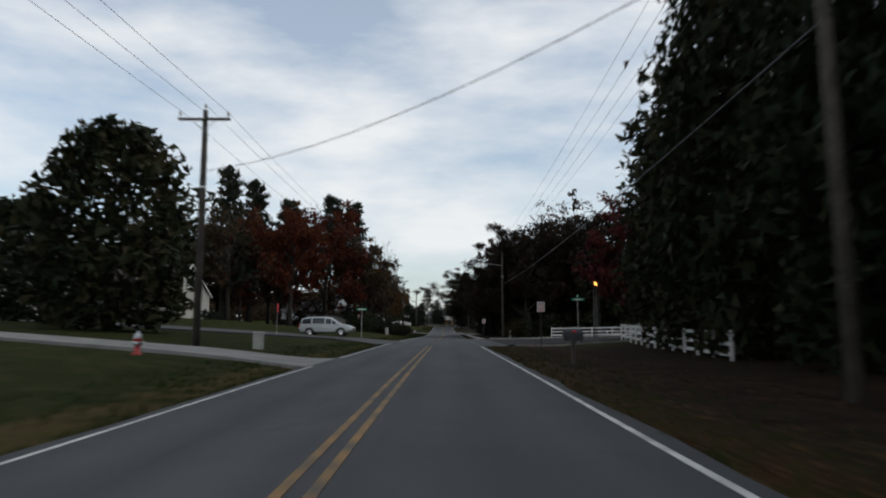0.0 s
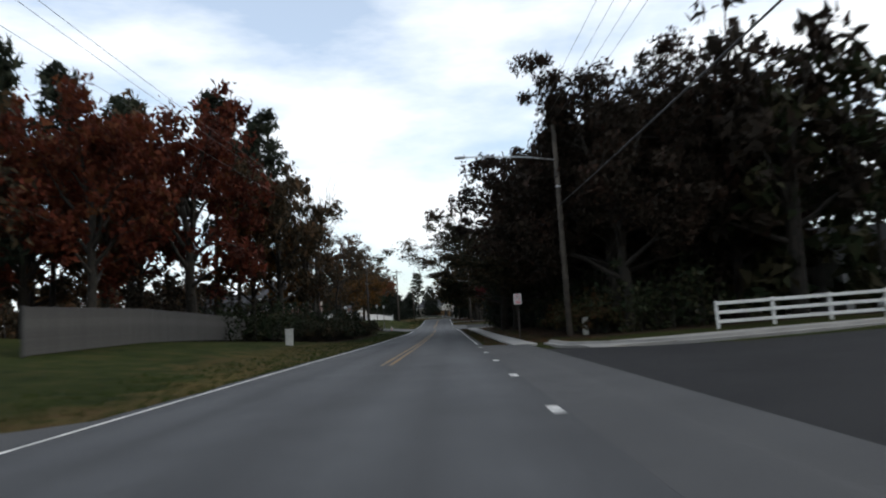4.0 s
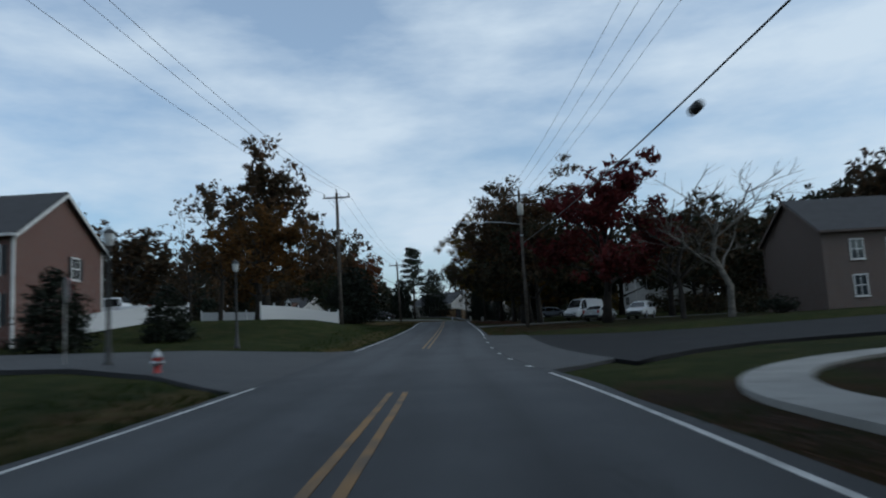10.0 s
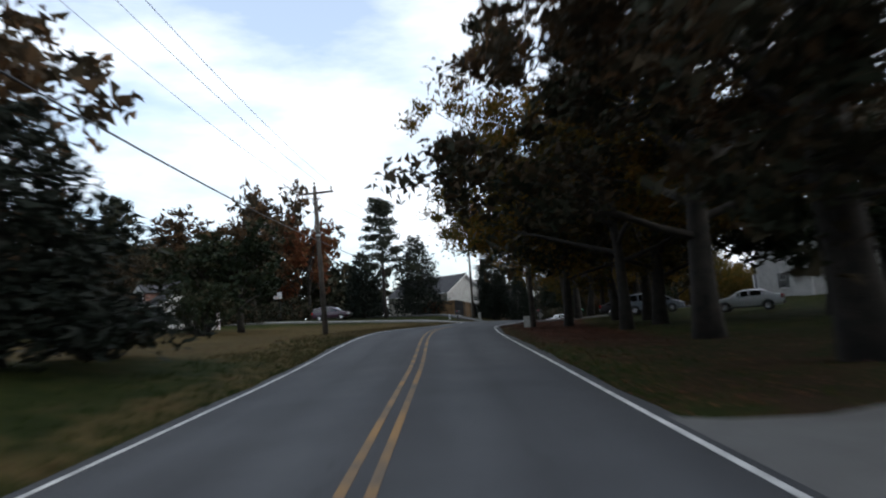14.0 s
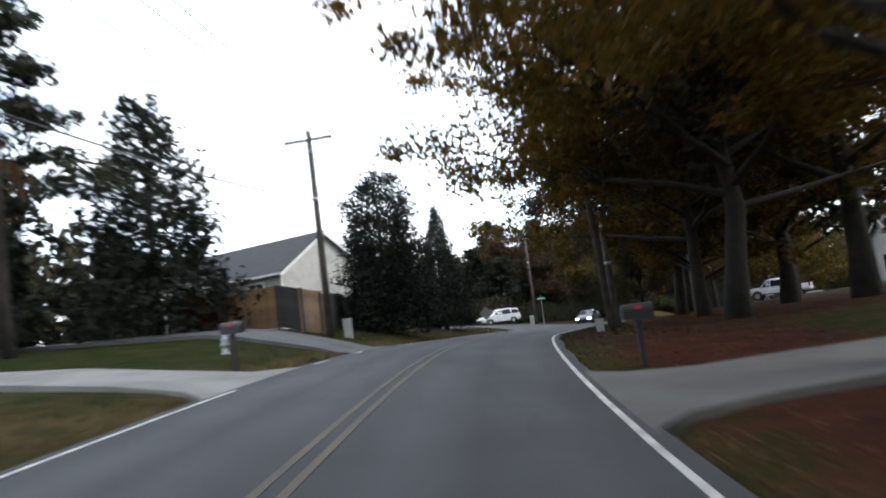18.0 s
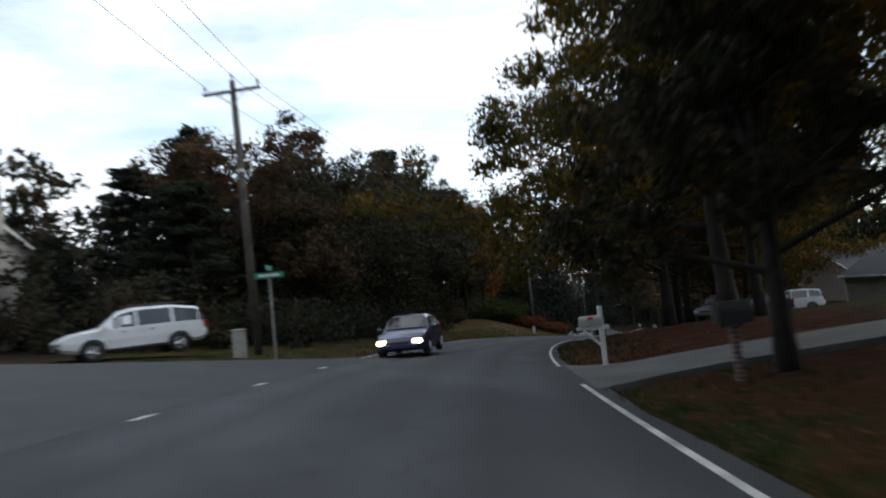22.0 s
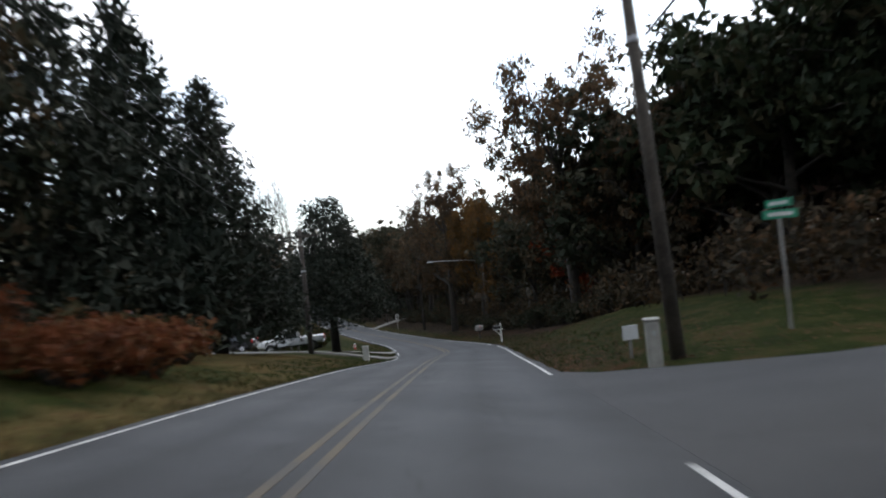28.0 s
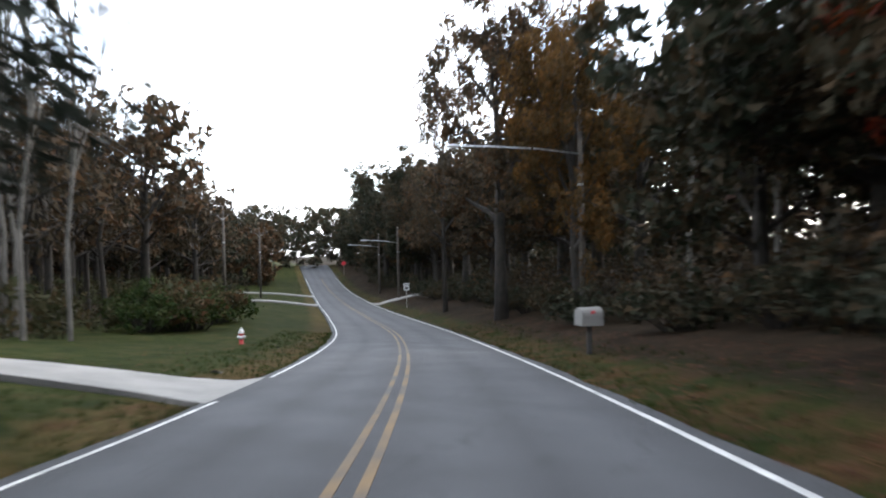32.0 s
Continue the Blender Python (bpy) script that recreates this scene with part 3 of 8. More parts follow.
def asphalt_mat(name, base, patch, crack=True, spec=0.35):
    m = mat(name, base, 0.82, var=0.16, scale=0.5, fine=90, bump=0.35, col2=patch, spec=spec)
    n, l = m.node_tree.nodes, m.node_tree.links
    b = n["Principled BSDF"]
    if crack:
        tc = n.new("ShaderNodeTexCoord")
        vo = n.new("ShaderNodeTexVoronoi")
        vo.feature = "DISTANCE_TO_EDGE"
        vo.inputs["Scale"].default_value = 0.22
        nz = n.new("ShaderNodeTexNoise")
        nz.inputs["Scale"].default_value = 1.3
        mxv = n.new("ShaderNodeMix")
        mxv.data_type, mxv.blend_type = "RGBA", "ADD"
        mxv.inputs["Factor"].default_value = 0.9
        l.new(tc.outputs["Object"], mxv.inputs["A"])
        l.new(tc.outputs["Object"], nz.inputs["Vector"])
        l.new(nz.outputs["Color"], mxv.inputs["B"])
        l.new(mxv.outputs["Result"], vo.inputs["Vector"])
        lt = n.new("ShaderNodeMapRange")
        lt.inputs["From Min"].default_value, lt.inputs["From Max"].default_value = 0.0, 0.006
        lt.inputs["To Min"].default_value, lt.inputs["To Max"].default_value = 0.55, 0.0
        l.new(vo.outputs["Distance"], lt.inputs["Value"])
        old = b.inputs["Base Color"].links[0].from_socket
        mx = n.new("ShaderNodeMix")
        mx.data_type = "RGBA"
        l.new(lt.outputs["Result"], mx.inputs["Factor"])
        l.new(old, mx.inputs["A"])
        mx.inputs["B"].default_value = (base[0] * 0.4, base[1] * 0.4, base[2] * 0.4, 1)
        l.new(mx.outputs["Result"], b.inputs["Base Color"])
    return m


M_ASPHALT = asphalt_mat("worn_asphalt", (0.045, 0.0455, 0.047), (0.036, 0.0365, 0.038))
M_ASPHALT_NEW = asphalt_mat("dark_asphalt", (0.017, 0.017, 0.018), (0.013, 0.013, 0.014), False, 0.12)
M_LINE = mat("road_paint_white", (0.56, 0.55, 0.53), 0.7, var=0.3, scale=3, fine=40, bump=0.2, col2=(0.28, 0.28, 0.27))
M_YFAINT = mat("road_paint_yellow_faint", (0.086, 0.066, 0.040), 0.8, var=0.35, scale=0.8, fine=45, bump=0.2, col2=(0.046, 0.046, 0.045))
M_YWORN = mat("road_paint_yellow_worn", (0.150, 0.092, 0.034), 0.8, var=0.4, scale=0.9, fine=45, bump=0.2, col2=(0.052, 0.048, 0.042))
M_YLINE = mat("road_paint_yellow", (0.235, 0.122, 0.026), 0.75, var=0.45, scale=1.6, fine=45, bump=0.2, col2=(0.075, 0.055, 0.034))


APRONS = (
    ("driveway", "pale concrete driveway crossing the grass verge", 24.5, 28.6, -3.4, -45, M_CONCRETE, 1.2, 0.25, "driveway"),
    ("side_road", "grey side road that meets the main road", 57, 65, -3.4, -60, M_ASPHALT, 4.5, 0.0, "side road"),
    ("side_road", "dark newly laid asphalt side road", 58, 78.5, 5.05, 70, M_ASPHALT_NEW, 6.5, 0.0, "side road"),
    ("road_mouth", "worn grey asphalt at the mouth of a side road", 56, 84, 3.32, 5.3, M_ASPHALT, 10, 0.0, "side road"),
    ("pavement", "pale concrete footway that turns into the side road", 82.9, 86.6, 6.7, 34, M_CONCRETE, 1.0, 0.03, "pavement"),
    ("side_road", "pale grey side road into a housing estate", 171, 181, -3.4, -70, M_ASPHALT, 5, 0.0, "side road"),
    ("side_road", "dark newly laid asphalt side road", 176, 190, 5.8, 70, M_ASPHALT_NEW, 6, 0.0, "side road"),
    ("road_mouth", "worn grey asphalt at the mouth of a side road", 175, 194, 3.32, 5.8, M_ASPHALT, 6, 0.0, "side road"),
    ("driveway", "concrete driveway under the roadside trees", 218.5, 222, 3.4, 40, M_GREYDRIVE, 1.2, 0.4, "driveway"),
    ("side_road", "pale concrete lane across the dry grass", 291.0, 293.8, -3.4, -70, M_CONCRETE, 1.6, 0.19, "side road"),
    ("driveway", "worn asphalt driveway beside a timber fence", 301.8, 305.8, -3.4, -22, M_GREYDRIVE, 1.2, 0.1, "driveway"),
    ("driveway", "concrete driveway curving up to the houses", 285.4, 288.8, 3.4, 45, M_GREYDRIVE, 1.2, 0.3, "driveway"),
    ("side_road", "grey side road with a white car waiting at its mouth", 342, 351, -3.4, -60, M_ASPHALT, 6, 0.1, "side road"),
    ("driveway", "worn gravel driveway under yellow trees", 344.6, 348.6, 3.4, 35, M_GREYDRIVE, 1.5, 0.1, "driveway"),
    ("driveway", "worn concrete driveway by the bank of fallen leaves", 382.4, 385.2, 3.4, 40, M_GREYDRIVE, 1.0, 0.08, "driveway"),
    ("side_road", "grey side road that leaves beside a street name sign", 411.5, 418, 3.4, 60, M_ASPHALT, 3.4, 0.0, "side road"),
    ("driveway", "pale concrete driveway across a lawn", 455.6, 459, -3.4, -45, M_CONCRETE, 1.0, -0.05, "driveway"),
    ("driveway", "pale concrete driveway beyond the juniper", 468.6, 471.8, -3.4, -40, M_CONCRETE, 1.0, -0.05, "driveway"),
    ("driveway", "pale driveway on the hillside", 548, 551, -3.4, -35, M_CONCRETE, 1.0, 0, "driveway"),
    ("driveway", "pale driveway on the hillside", 572, 575, -3.4, -35, M_CONCRETE, 1.0, 0, "driveway"),
    ("driveway", "pale driveway on the hillside", 545, 548, 3.4, 15, M_CONCRETE, 1.0, 0, "driveway"),
)


def apron_run(run, flare):
    return flare * max(0.0, 1 - run / max(flare * 1.3, 0.1)) ** 2


def paved(s, d, margin):
    """Whether a side road or driveway lies at (s, d)."""
    for nm, label, s0, s1, d0, d1, mt, flare, skew, cat in APRONS:
        if d * d1 > 0 and abs(d0) - 1 < abs(d) < abs(d1) + 1:
            run = abs(d - d0)
            fl = apron_run(run, flare) + margin
            if s0 + skew * run - fl < s < s1 + skew * run + fl:
                return True
    return False


def unevenness(s, d, p):
    """Small lumps and hollows of the ground, none where it is paved."""
    if paved(s, d, 4.0):
        return -0.07 if paved(s, d, 1.2) and abs(d) > 3.8 else 0.0
    if 88 < s < 176 and 4.3 < d < (8 if s < 158 else 30):
        return -0.03
    return 0.0 if abs(d) < 5 else 0.10 * (noise.noise(p * 0.35)) + min(1.2, abs(d) / 60) * noise.noise(p * 0.04)


def build_ground():
    right = [3.3, 3.9, 4.6, 5.4, 6.5, 8, 9.5, 11.5, 14, 17, 21, 26, 32, 42, 56, 80, 110]
    ds = [-c for c in reversed(right)] + [0.0] + right
    rows = list(np.arange(S0, S1 + 0.1, 2.0))
    mean = Vector((math.sin(radians(24)), math.cos(radians(24)), 0))
    side = Vector((mean.y, -mean.x, 0))
    vs, cov = [], []

    def row(s, ahead=0.0, drop=0.0):
        q, e = station(max(S0, min(S1, s)))
        line = []
        for d in ds:
            p = spot(max(S0, min(S1, s)), d)
            jit = unevenness(s, d, p)
            line.append(Vector((p.x + e[0] * ahead, p.y + e[1] * ahead, p.z + jit - drop - (0.12 if abs(d) < 3.5 else 0))))
        for k, sg in ((0, -1), (-1, 1)):
            far = line[k] + side * sg * 1600
            far.z = -6 if sg < 0 else -4
            line.insert(0, far) if sg < 0 else line.append(far)
        vs.extend(line)
        for d in [-300, *ds, 300]:
            cov.append(cover(s, d))

    row(S0, -1500, 0)
    row(S0, -120, 0)
    for s in rows:
        row(float(s))
    row(S1, 60, 3)
    row(S1, 1600, 8)
    w = len(ds) + 2
    n = len(vs) // w
    fs = [(i * w + j, i * w + j + 1, (i + 1) * w + j + 1, (i + 1) * w + j) for i in range(n - 1) for j in range(w - 1)]
    me = bpy.data.meshes.new("ground")
    me.from_pydata([tuple(v) for v in vs], [], fs)
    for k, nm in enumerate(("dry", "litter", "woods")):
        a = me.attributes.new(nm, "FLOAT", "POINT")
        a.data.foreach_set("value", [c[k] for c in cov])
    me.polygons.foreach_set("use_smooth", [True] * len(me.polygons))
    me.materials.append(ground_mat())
    me.update()
    return tagged(new("ground", me), "rolling verge of grass, fallen leaves and red earth beside the road", "ground", kind="structure")


build_ground()


def crown_z(d):
    return 0.05 * (1 - min(1.0, abs(d) / 3.6))


def ribbon(s0, s1, d0, d1, lift, step=2.0, cols=2, edge=0.0):
    """A strip on the road's surface between two offsets, with a thickness down to the ground."""
    mb = MB()
    n = max(2, int((s1 - s0) / step) + 1)
    vs, fs = [], []
    for i in range(n):
        s = s0 + (s1 - s0) * i / (n - 1)
        q, e = station(s)
        tilt = -math.tan(radians(q[3]))
        for j in range(cols):
            d = d0 + (d1 - d0) * j / (cols - 1)
            if edge and j in (0, cols - 1):
                d += edge * noise.noise(Vector((s * 0.6, j * 7.0, 3.3)))
            vs.append((q[0] + e[1] * d, q[1] - e[0] * d, q[2] + tilt * d + crown_z(d) + lift))
    for i in range(n - 1):
        for j in range(cols - 1):
            a = i * cols + j
            fs.append((a, a + 1, a + cols + 1, a + cols))
    k = len(vs)
    # skirts along both edges
    for i in range(n):
        for j in (0, cols - 1):
            p = vs[i * cols + j]
            vs.append(p)
            vs.append((p[0], p[1], p[2] - max(0.004, min(0.3, lift + 0.14))))
    for i in range(n - 1):
        q0, q1 = k + 4 * i, k + 4 * i + 4
        fs.append((q0, q1, q1 + 1, q0 + 1))
        fs.append((q0 + 2, q0 + 3, q1 + 3, q1 + 2))
    mb.add(vs, fs)
    return mb


def road_mat():
    """Worn asphalt with polished wheel tracks and a darker oil streak along each lane."""
    m = asphalt_mat("road_asphalt", (0.0455, 0.0475, 0.051), (0.036, 0.0375, 0.0405))
    n, l = m.node_tree.nodes, m.node_tree.links
    b = n["Principled BSDF"]
    a, cr = n.new("ShaderNodeAttribute"), n.new("ShaderNodeValToRGB")
    a.attribute_name = "lane"
    e = cr.color_ramp.elements
    e[0].position, e[0].color = 0.0, (0.86, 0.86, 0.86, 1)
    e[1].position, e[1].color = 1.0, (0.80, 0.80, 0.80, 1)
    for p, v in ((0.12, 0.95), (0.26, 1.22), (0.38, 1.12), (0.5, 0.84), (0.62, 1.10), (0.76, 1.24), (0.9, 0.96)):
        e.new(p).color = (v, v, v, 1)
    tc, mp, nz = n.new("ShaderNodeTexCoord"), n.new("ShaderNodeMapping"), n.new("ShaderNodeTexNoise")
    mp.inputs["Scale"].default_value = (0.6, 0.07, 0.3)
    nz.inputs["Scale"].default_value, nz.inputs["Detail"].default_value = 1.0, 6
    l.new(tc.outputs["Object"], mp.inputs["Vector"])
    l.new(mp.outputs["Vector"], nz.inputs["Vector"])
    sh = n.new("ShaderNodeMath")
    sh.operation = "MULTIPLY_ADD"
    l.new(nz.outputs["Fac"], sh.inputs[0])
    sh.inputs[1].default_value = 0.16
    sh2 = n.new("ShaderNodeMath")
    sh2.operation = "SUBTRACT"
    l.new(a.outputs["Fac"], sh2.inputs[0])
    sh2.inputs[1].default_value = 0.08
    l.new(sh2.outputs[0], sh.inputs[2])
    l.new(sh.outputs[0], cr.inputs["Fac"])
    broad = n.new("ShaderNodeMapRange")
    broad.inputs["From Min"].default_value, broad.inputs["From Max"].default_value = 0.35, 0.65
    broad.inputs["To Min"].default_value, broad.inputs["To Max"].default_value = 0.82, 1.18
    l.new(nz.outputs["Fac"], broad.inputs["Value"])
    old = b.inputs["Base Color"].links[0].from_socket
    for src in (cr.outputs["Color"], broad.outputs["Result"]):
        k = n.new("ShaderNodeMix")
        k.data_type, k.blend_type = "RGBA", "MULTIPLY"
        k.inputs["Factor"].default_value = 1.0
        l.new(old, k.inputs["A"])
        l.new(src, k.inputs["B"])
        old = k.outputs["Result"]
    l.new(old, b.inputs["Base Color"])
    return m


ROAD_COLS = 29
road = part("road", ribbon(S0, S1, -3.52, 3.52, 0.0, cols=ROAD_COLS, edge=0.14), road_mat(), smooth=True)
lane = road.data.attributes.new("lane", "FLOAT", "POINT")
half = [abs((-3.52 + 7.04 * (i % ROAD_COLS) / (ROAD_COLS - 1)) / 3.25) for i in range(len(road.data.vertices))]
lane.data.foreach_set("value", [min(1.0, h) for h in half])
tagged(road, "two-lane road of worn grey asphalt with painted lines", "road", kind="structure")


def lines(name, spans, d, width, material, label):
    for a, b in spans:
        part(name, ribbon(a, b, d - width / 2, d + width / 2, 0.006, step=3.0 if b - a > 5 else 0.6), material, road, label)


for side in (-0.13, 0.13):
    lines("yellow_line", ((-60, 46), (79, 164), (186, 262), (374, 404)), side, 0.10, M_YLINE, "worn yellow centre line")
    lines("yellow_line", ((262, 331), (404, 450)), side, 0.10, M_YFAINT, "almost worn away yellow centre line")
    lines("yellow_line", ((362, 374), (450, 612)), side, 0.10, M_YWORN, "faded yellow centre line")
lines("edge_line", ((-60, 46), (96, 168), (199, 344), (349.5, 410.5), (420.5, 450.4), (453.8, 612)), 3.25, 0.085, M_LINE, "white edge line")
lines("edge_line", ((-8, 23.5), (29.5, 55.5), (66, 167), (185, 290.5), (296, 301.2), (306.6, 338), (356, 455), (459.8, 467.8), (472.6, 612)), -3.25, 0.085, M_LINE, "white edge line")
for a in range(49, 94, 6):
    lines("dash", ((a, a + 0.7),), 3.2, 0.16, M_LINE, "short white dash")
for a in (171, 176, 181, 186, 191, 196):
    lines("dash", ((a, a + 0.7),), 3.2, 0.16, M_LINE, "short white dash")
for a in (341, 346, 351):
    lines("dash", ((a, a + 0.6),), -3.2, 0.14, M_LINE, "short white dash")


def apron(name, label, s0, s1, d0, d1, material, flare=4.0, skew=0.0, category="side road"):
    """A side road or driveway that leaves the road between s0 and s1, with flared corners, following the ground."""
    mb = MB()
    n, k = 14, 7
    vs, fs = [], []
    for i in range(n + 1):
        u = i / n
        d = d0 + (d1 - d0) * u**1.6
        run = abs(d - d0)
        fl = apron_run(run, flare)
        lift = 0.002 + crown_z(d) + 0.008 * min(1.0, run / 0.6) + 0.055 * max(0.0, min(1.0, (abs(d) - 3.7) / 2.5))
        for j in range(k):
            w = j / (k - 1)
            s = (s0 - fl) + (s1 - s0 + 2 * fl) * w + skew * run
            p = spot(s, d)
            q, e = station(s)
            if abs(d) < 4.4:
                p.z = q[2] - math.tan(radians(q[3])) * d
            vs.append((p.x, p.y, p.z + lift))
    for i in range(n):
        for j in range(k - 1):
            a = i * k + j
            fs.append((a, a + 1, a + k + 1, a + k) if d1 < 0 else (a, a + k, a + k + 1, a + 1))
    m0 = len(vs)
    rim = [j for j in range(k)] + [i * k + k - 1 for i in range(1, n + 1)] + [n * k + j for j in range(k - 2, -1, -1)] + [i * k for i in range(n - 1, 0, -1)]
    for r in rim:
        p = vs[r]
        vs.append(p)
        vs.append((p[0], p[1], p[2] - 0.25))
    for i in range(len(rim)):
        j = (i + 1) % len(rim)
        fs.append((m0 + 2 * i, m0 + 2 * j, m0 + 2 * j + 1, m0 + 2 * i + 1))
    mb.add(vs, fs)
    ob = part(name, mb, material, smooth=True)
    return tagged(ob, label, category, kind="structure")


for row in APRONS:
    apron(*row)


def pavement_slabs():
    """The concrete footway, slab by slab, that bends away at the corner."""
    pts = []
    for s in np.arange(91.0, 159.5, 0.5):
        pts.append(spot(float(s), 5.25, 0.05))
    for k in range(1, 19):
        a = radians(5 * k)
        s, d = 159.5 + 8.0 * math.sin(a), 13.25 - 8.0 * math.cos(a)
        pts.append(spot(s, d, 0.05))
    for k in range(1, 50):
        pts.append(spot(167.5, 13.25 + 0.5 * k, 0.05))
    root = thing("pavement", "pale concrete footway with joints between its slabs", "pavement", kind="structure")
    acc, i0 = 0.0, 0
    for i in range(1, len(pts)):
        acc += (pts[i] - pts[i - 1]).length
        if acc < 1.5:
            continue
        seg = pts[i0:i + 1]
        mb = MB()
        vs, fs = [], []
        for j, p in enumerate(seg):
            dirv = (seg[min(j + 1, len(seg) - 1)] - seg[max(j - 1, 0)]).normalized()
            side = Vector((dirv.y, -dirv.x, 0))
            pp = p + dirv * (0.012 if j == 0 else -0.012 if j == len(seg) - 1 else 0)
            for w, z in ((-0.53, -0.2), (-0.53, 0.0), (0.53, 0.0), (0.53, -0.2)):
                v = pp + side * w
                vs.append((v.x, v.y, p.z + z))
        for j in range(len(seg) - 1):
            for w in range(3):
                a = j * 4 + w
                fs.append((a, a + 4, a + 5, a + 1))
        fs += [(0, 1, 2, 3), tuple(len(vs) - 4 + w for w in (3, 2, 1, 0))]
        mb.add(vs, fs)
        part("slab", mb, M_PAVE, root)
        acc, i0 = 0.0, i


M_PAVE = mat("pavement_concrete", (0.27, 0.265, 0.25), 0.9, var=0.15, scale=1.2, fine=40, bump=0.2, obj=0.08)
pavement_slabs()


def kerb(pts, label):
    mb = MB()
    vs, fs = [], []
    for j, p in enumerate(pts):
        dirv = (pts[min(j + 1, len(pts) - 1)] - pts[max(j - 1, 0)]).normalized()
        side = Vector((dirv.y, -dirv.x, 0))
        for w, z in ((-0.22, -0.2), (-0.22, 0.03), (0.0, 0.05), (0.06, 0.15), (0.22, 0.15), (0.22, -0.2)):
            v = p + side * w
            vs.append((v.x, v.y, p.z + z))
    for j in range(len(pts) - 1):
        for w in range(5):
            a = j * 6 + w
            fs.append((a, a + 6, a + 7, a + 1))
    mb.add(vs, fs)
    return tagged(part("kerb", mb, M_CONCRETE), label, "kerb", kind="structure")


def corner_arc(s, d, r, a0, a1):
    return [spot(s + r * math.sin(radians(a)), d - r * math.cos(radians(a))) for a in np.linspace(a0, a1, 14)]


kerb(corner_arc(47, 13, 7.5, 8, 85) + [spot(54.5, 13 + k * 3) for k in range(1, 8)], "concrete kerb round the corner of the side road")
kerb([spot(82.7, 34 - k * 3) for k in range(0, 8)] + corner_arc(88.2, 11.8, 5.5, -85, -8) + [spot(90.8, 6.25)], "concrete kerb round the corner of the side road")
kerb([spot(82.8, 60), spot(82.8, 54), spot(82.8, 36)], "concrete kerb along the side road")


# ---- trees and shrubs ----
def leaf_quads(rng, centres, radii, per, size, droop=0.0, squash=0.75, long=1.5, fill=0.0):
    """Many small leaf blades scattered round cluster centres; a share of broad sprays deep inside closes each clump."""
    out = []
    for share, grow, deep in ((1.0, 1.0, 1.0), (fill, 1.7, 0.6)):
        k = int(round(per * share))
        if not k:
            continue
        c = np.repeat(np.array(centres, float), k, axis=0)
        r = np.repeat(np.array(radii, float), k)[:, None]
        n = len(c)
        d = rng.normal(size=(n, 3))
        d /= np.linalg.norm(d, axis=1, keepdims=True)
        p = c + d * r * deep * (rng.random((n, 1)) ** 0.45) * np.array([1, 1, squash])
        u = rng.normal(size=(n, 3))
        u[:, 2] -= droop
        u /= np.linalg.norm(u, axis=1, keepdims=True)
        w = np.cross(u, rng.normal(size=(n, 3)))
        w /= np.linalg.norm(w, axis=1, keepdims=True) + 1e-9
        sz = size * grow * (0.6 + 0.8 * rng.random((n, 1)))
        a, b = u * sz * (long if grow == 1.0 else 1.3) * 0.5, w * sz * 0.5
        out.append(np.stack([p - a - b * 0.7, p - a * 0.2 + b, p + a], axis=1).reshape(-1, 3))
    v = np.concatenate(out)
    return v, np.arange(len(v)).reshape(-1, 3)


def mesh_np(name, v, f, material):
    me = bpy.data.meshes.new(name)
    me.vertices.add(len(v))
    me.vertices.foreach_set("co", np.asarray(v, dtype=np.float32).ravel())
    k = f.shape[1]
    me.loops.add(f.size)
    me.loops.foreach_set("vertex_index", f.astype(np.int32).ravel())
    me.polygons.add(len(f))
    me.polygons.foreach_set("loop_start", np.arange(0, f.size, k, dtype=np.int32))
    me.materials.append(material)
    me.update(calc_edges=True)
    return me


def bent(rng, a, b, n, wob):
    """A crooked line from a to b."""
    a, b = Vector(a), Vector(b)
    pts = [a.lerp(b, i / n) for i in range(n + 1)]
    for i in range(1, n + 1):
        k = wob * (i / n)
        pts[i] = pts[i] + Vector((rng.normal() * k, rng.normal() * k, rng.normal() * k * 0.5))
    return pts


def leaf_sets(rng, cen, rr, per, size, droop=0.0, squash=0.75, long=1.5, fine=6.5):
    """Three crowns on the same clumps: fine leaves for trees over the road, and coarser sprays for those farther off."""
    return [leaf_quads(rng, cen, rr, max(3, int(per * k)), size / k**0.5 * w, droop, squash, long, fl) for k, w, fl in ((fine, 1.0, 0.16), (fine * 0.3, 0.95, 0.14), (0.6, 1.0, 0.1))]


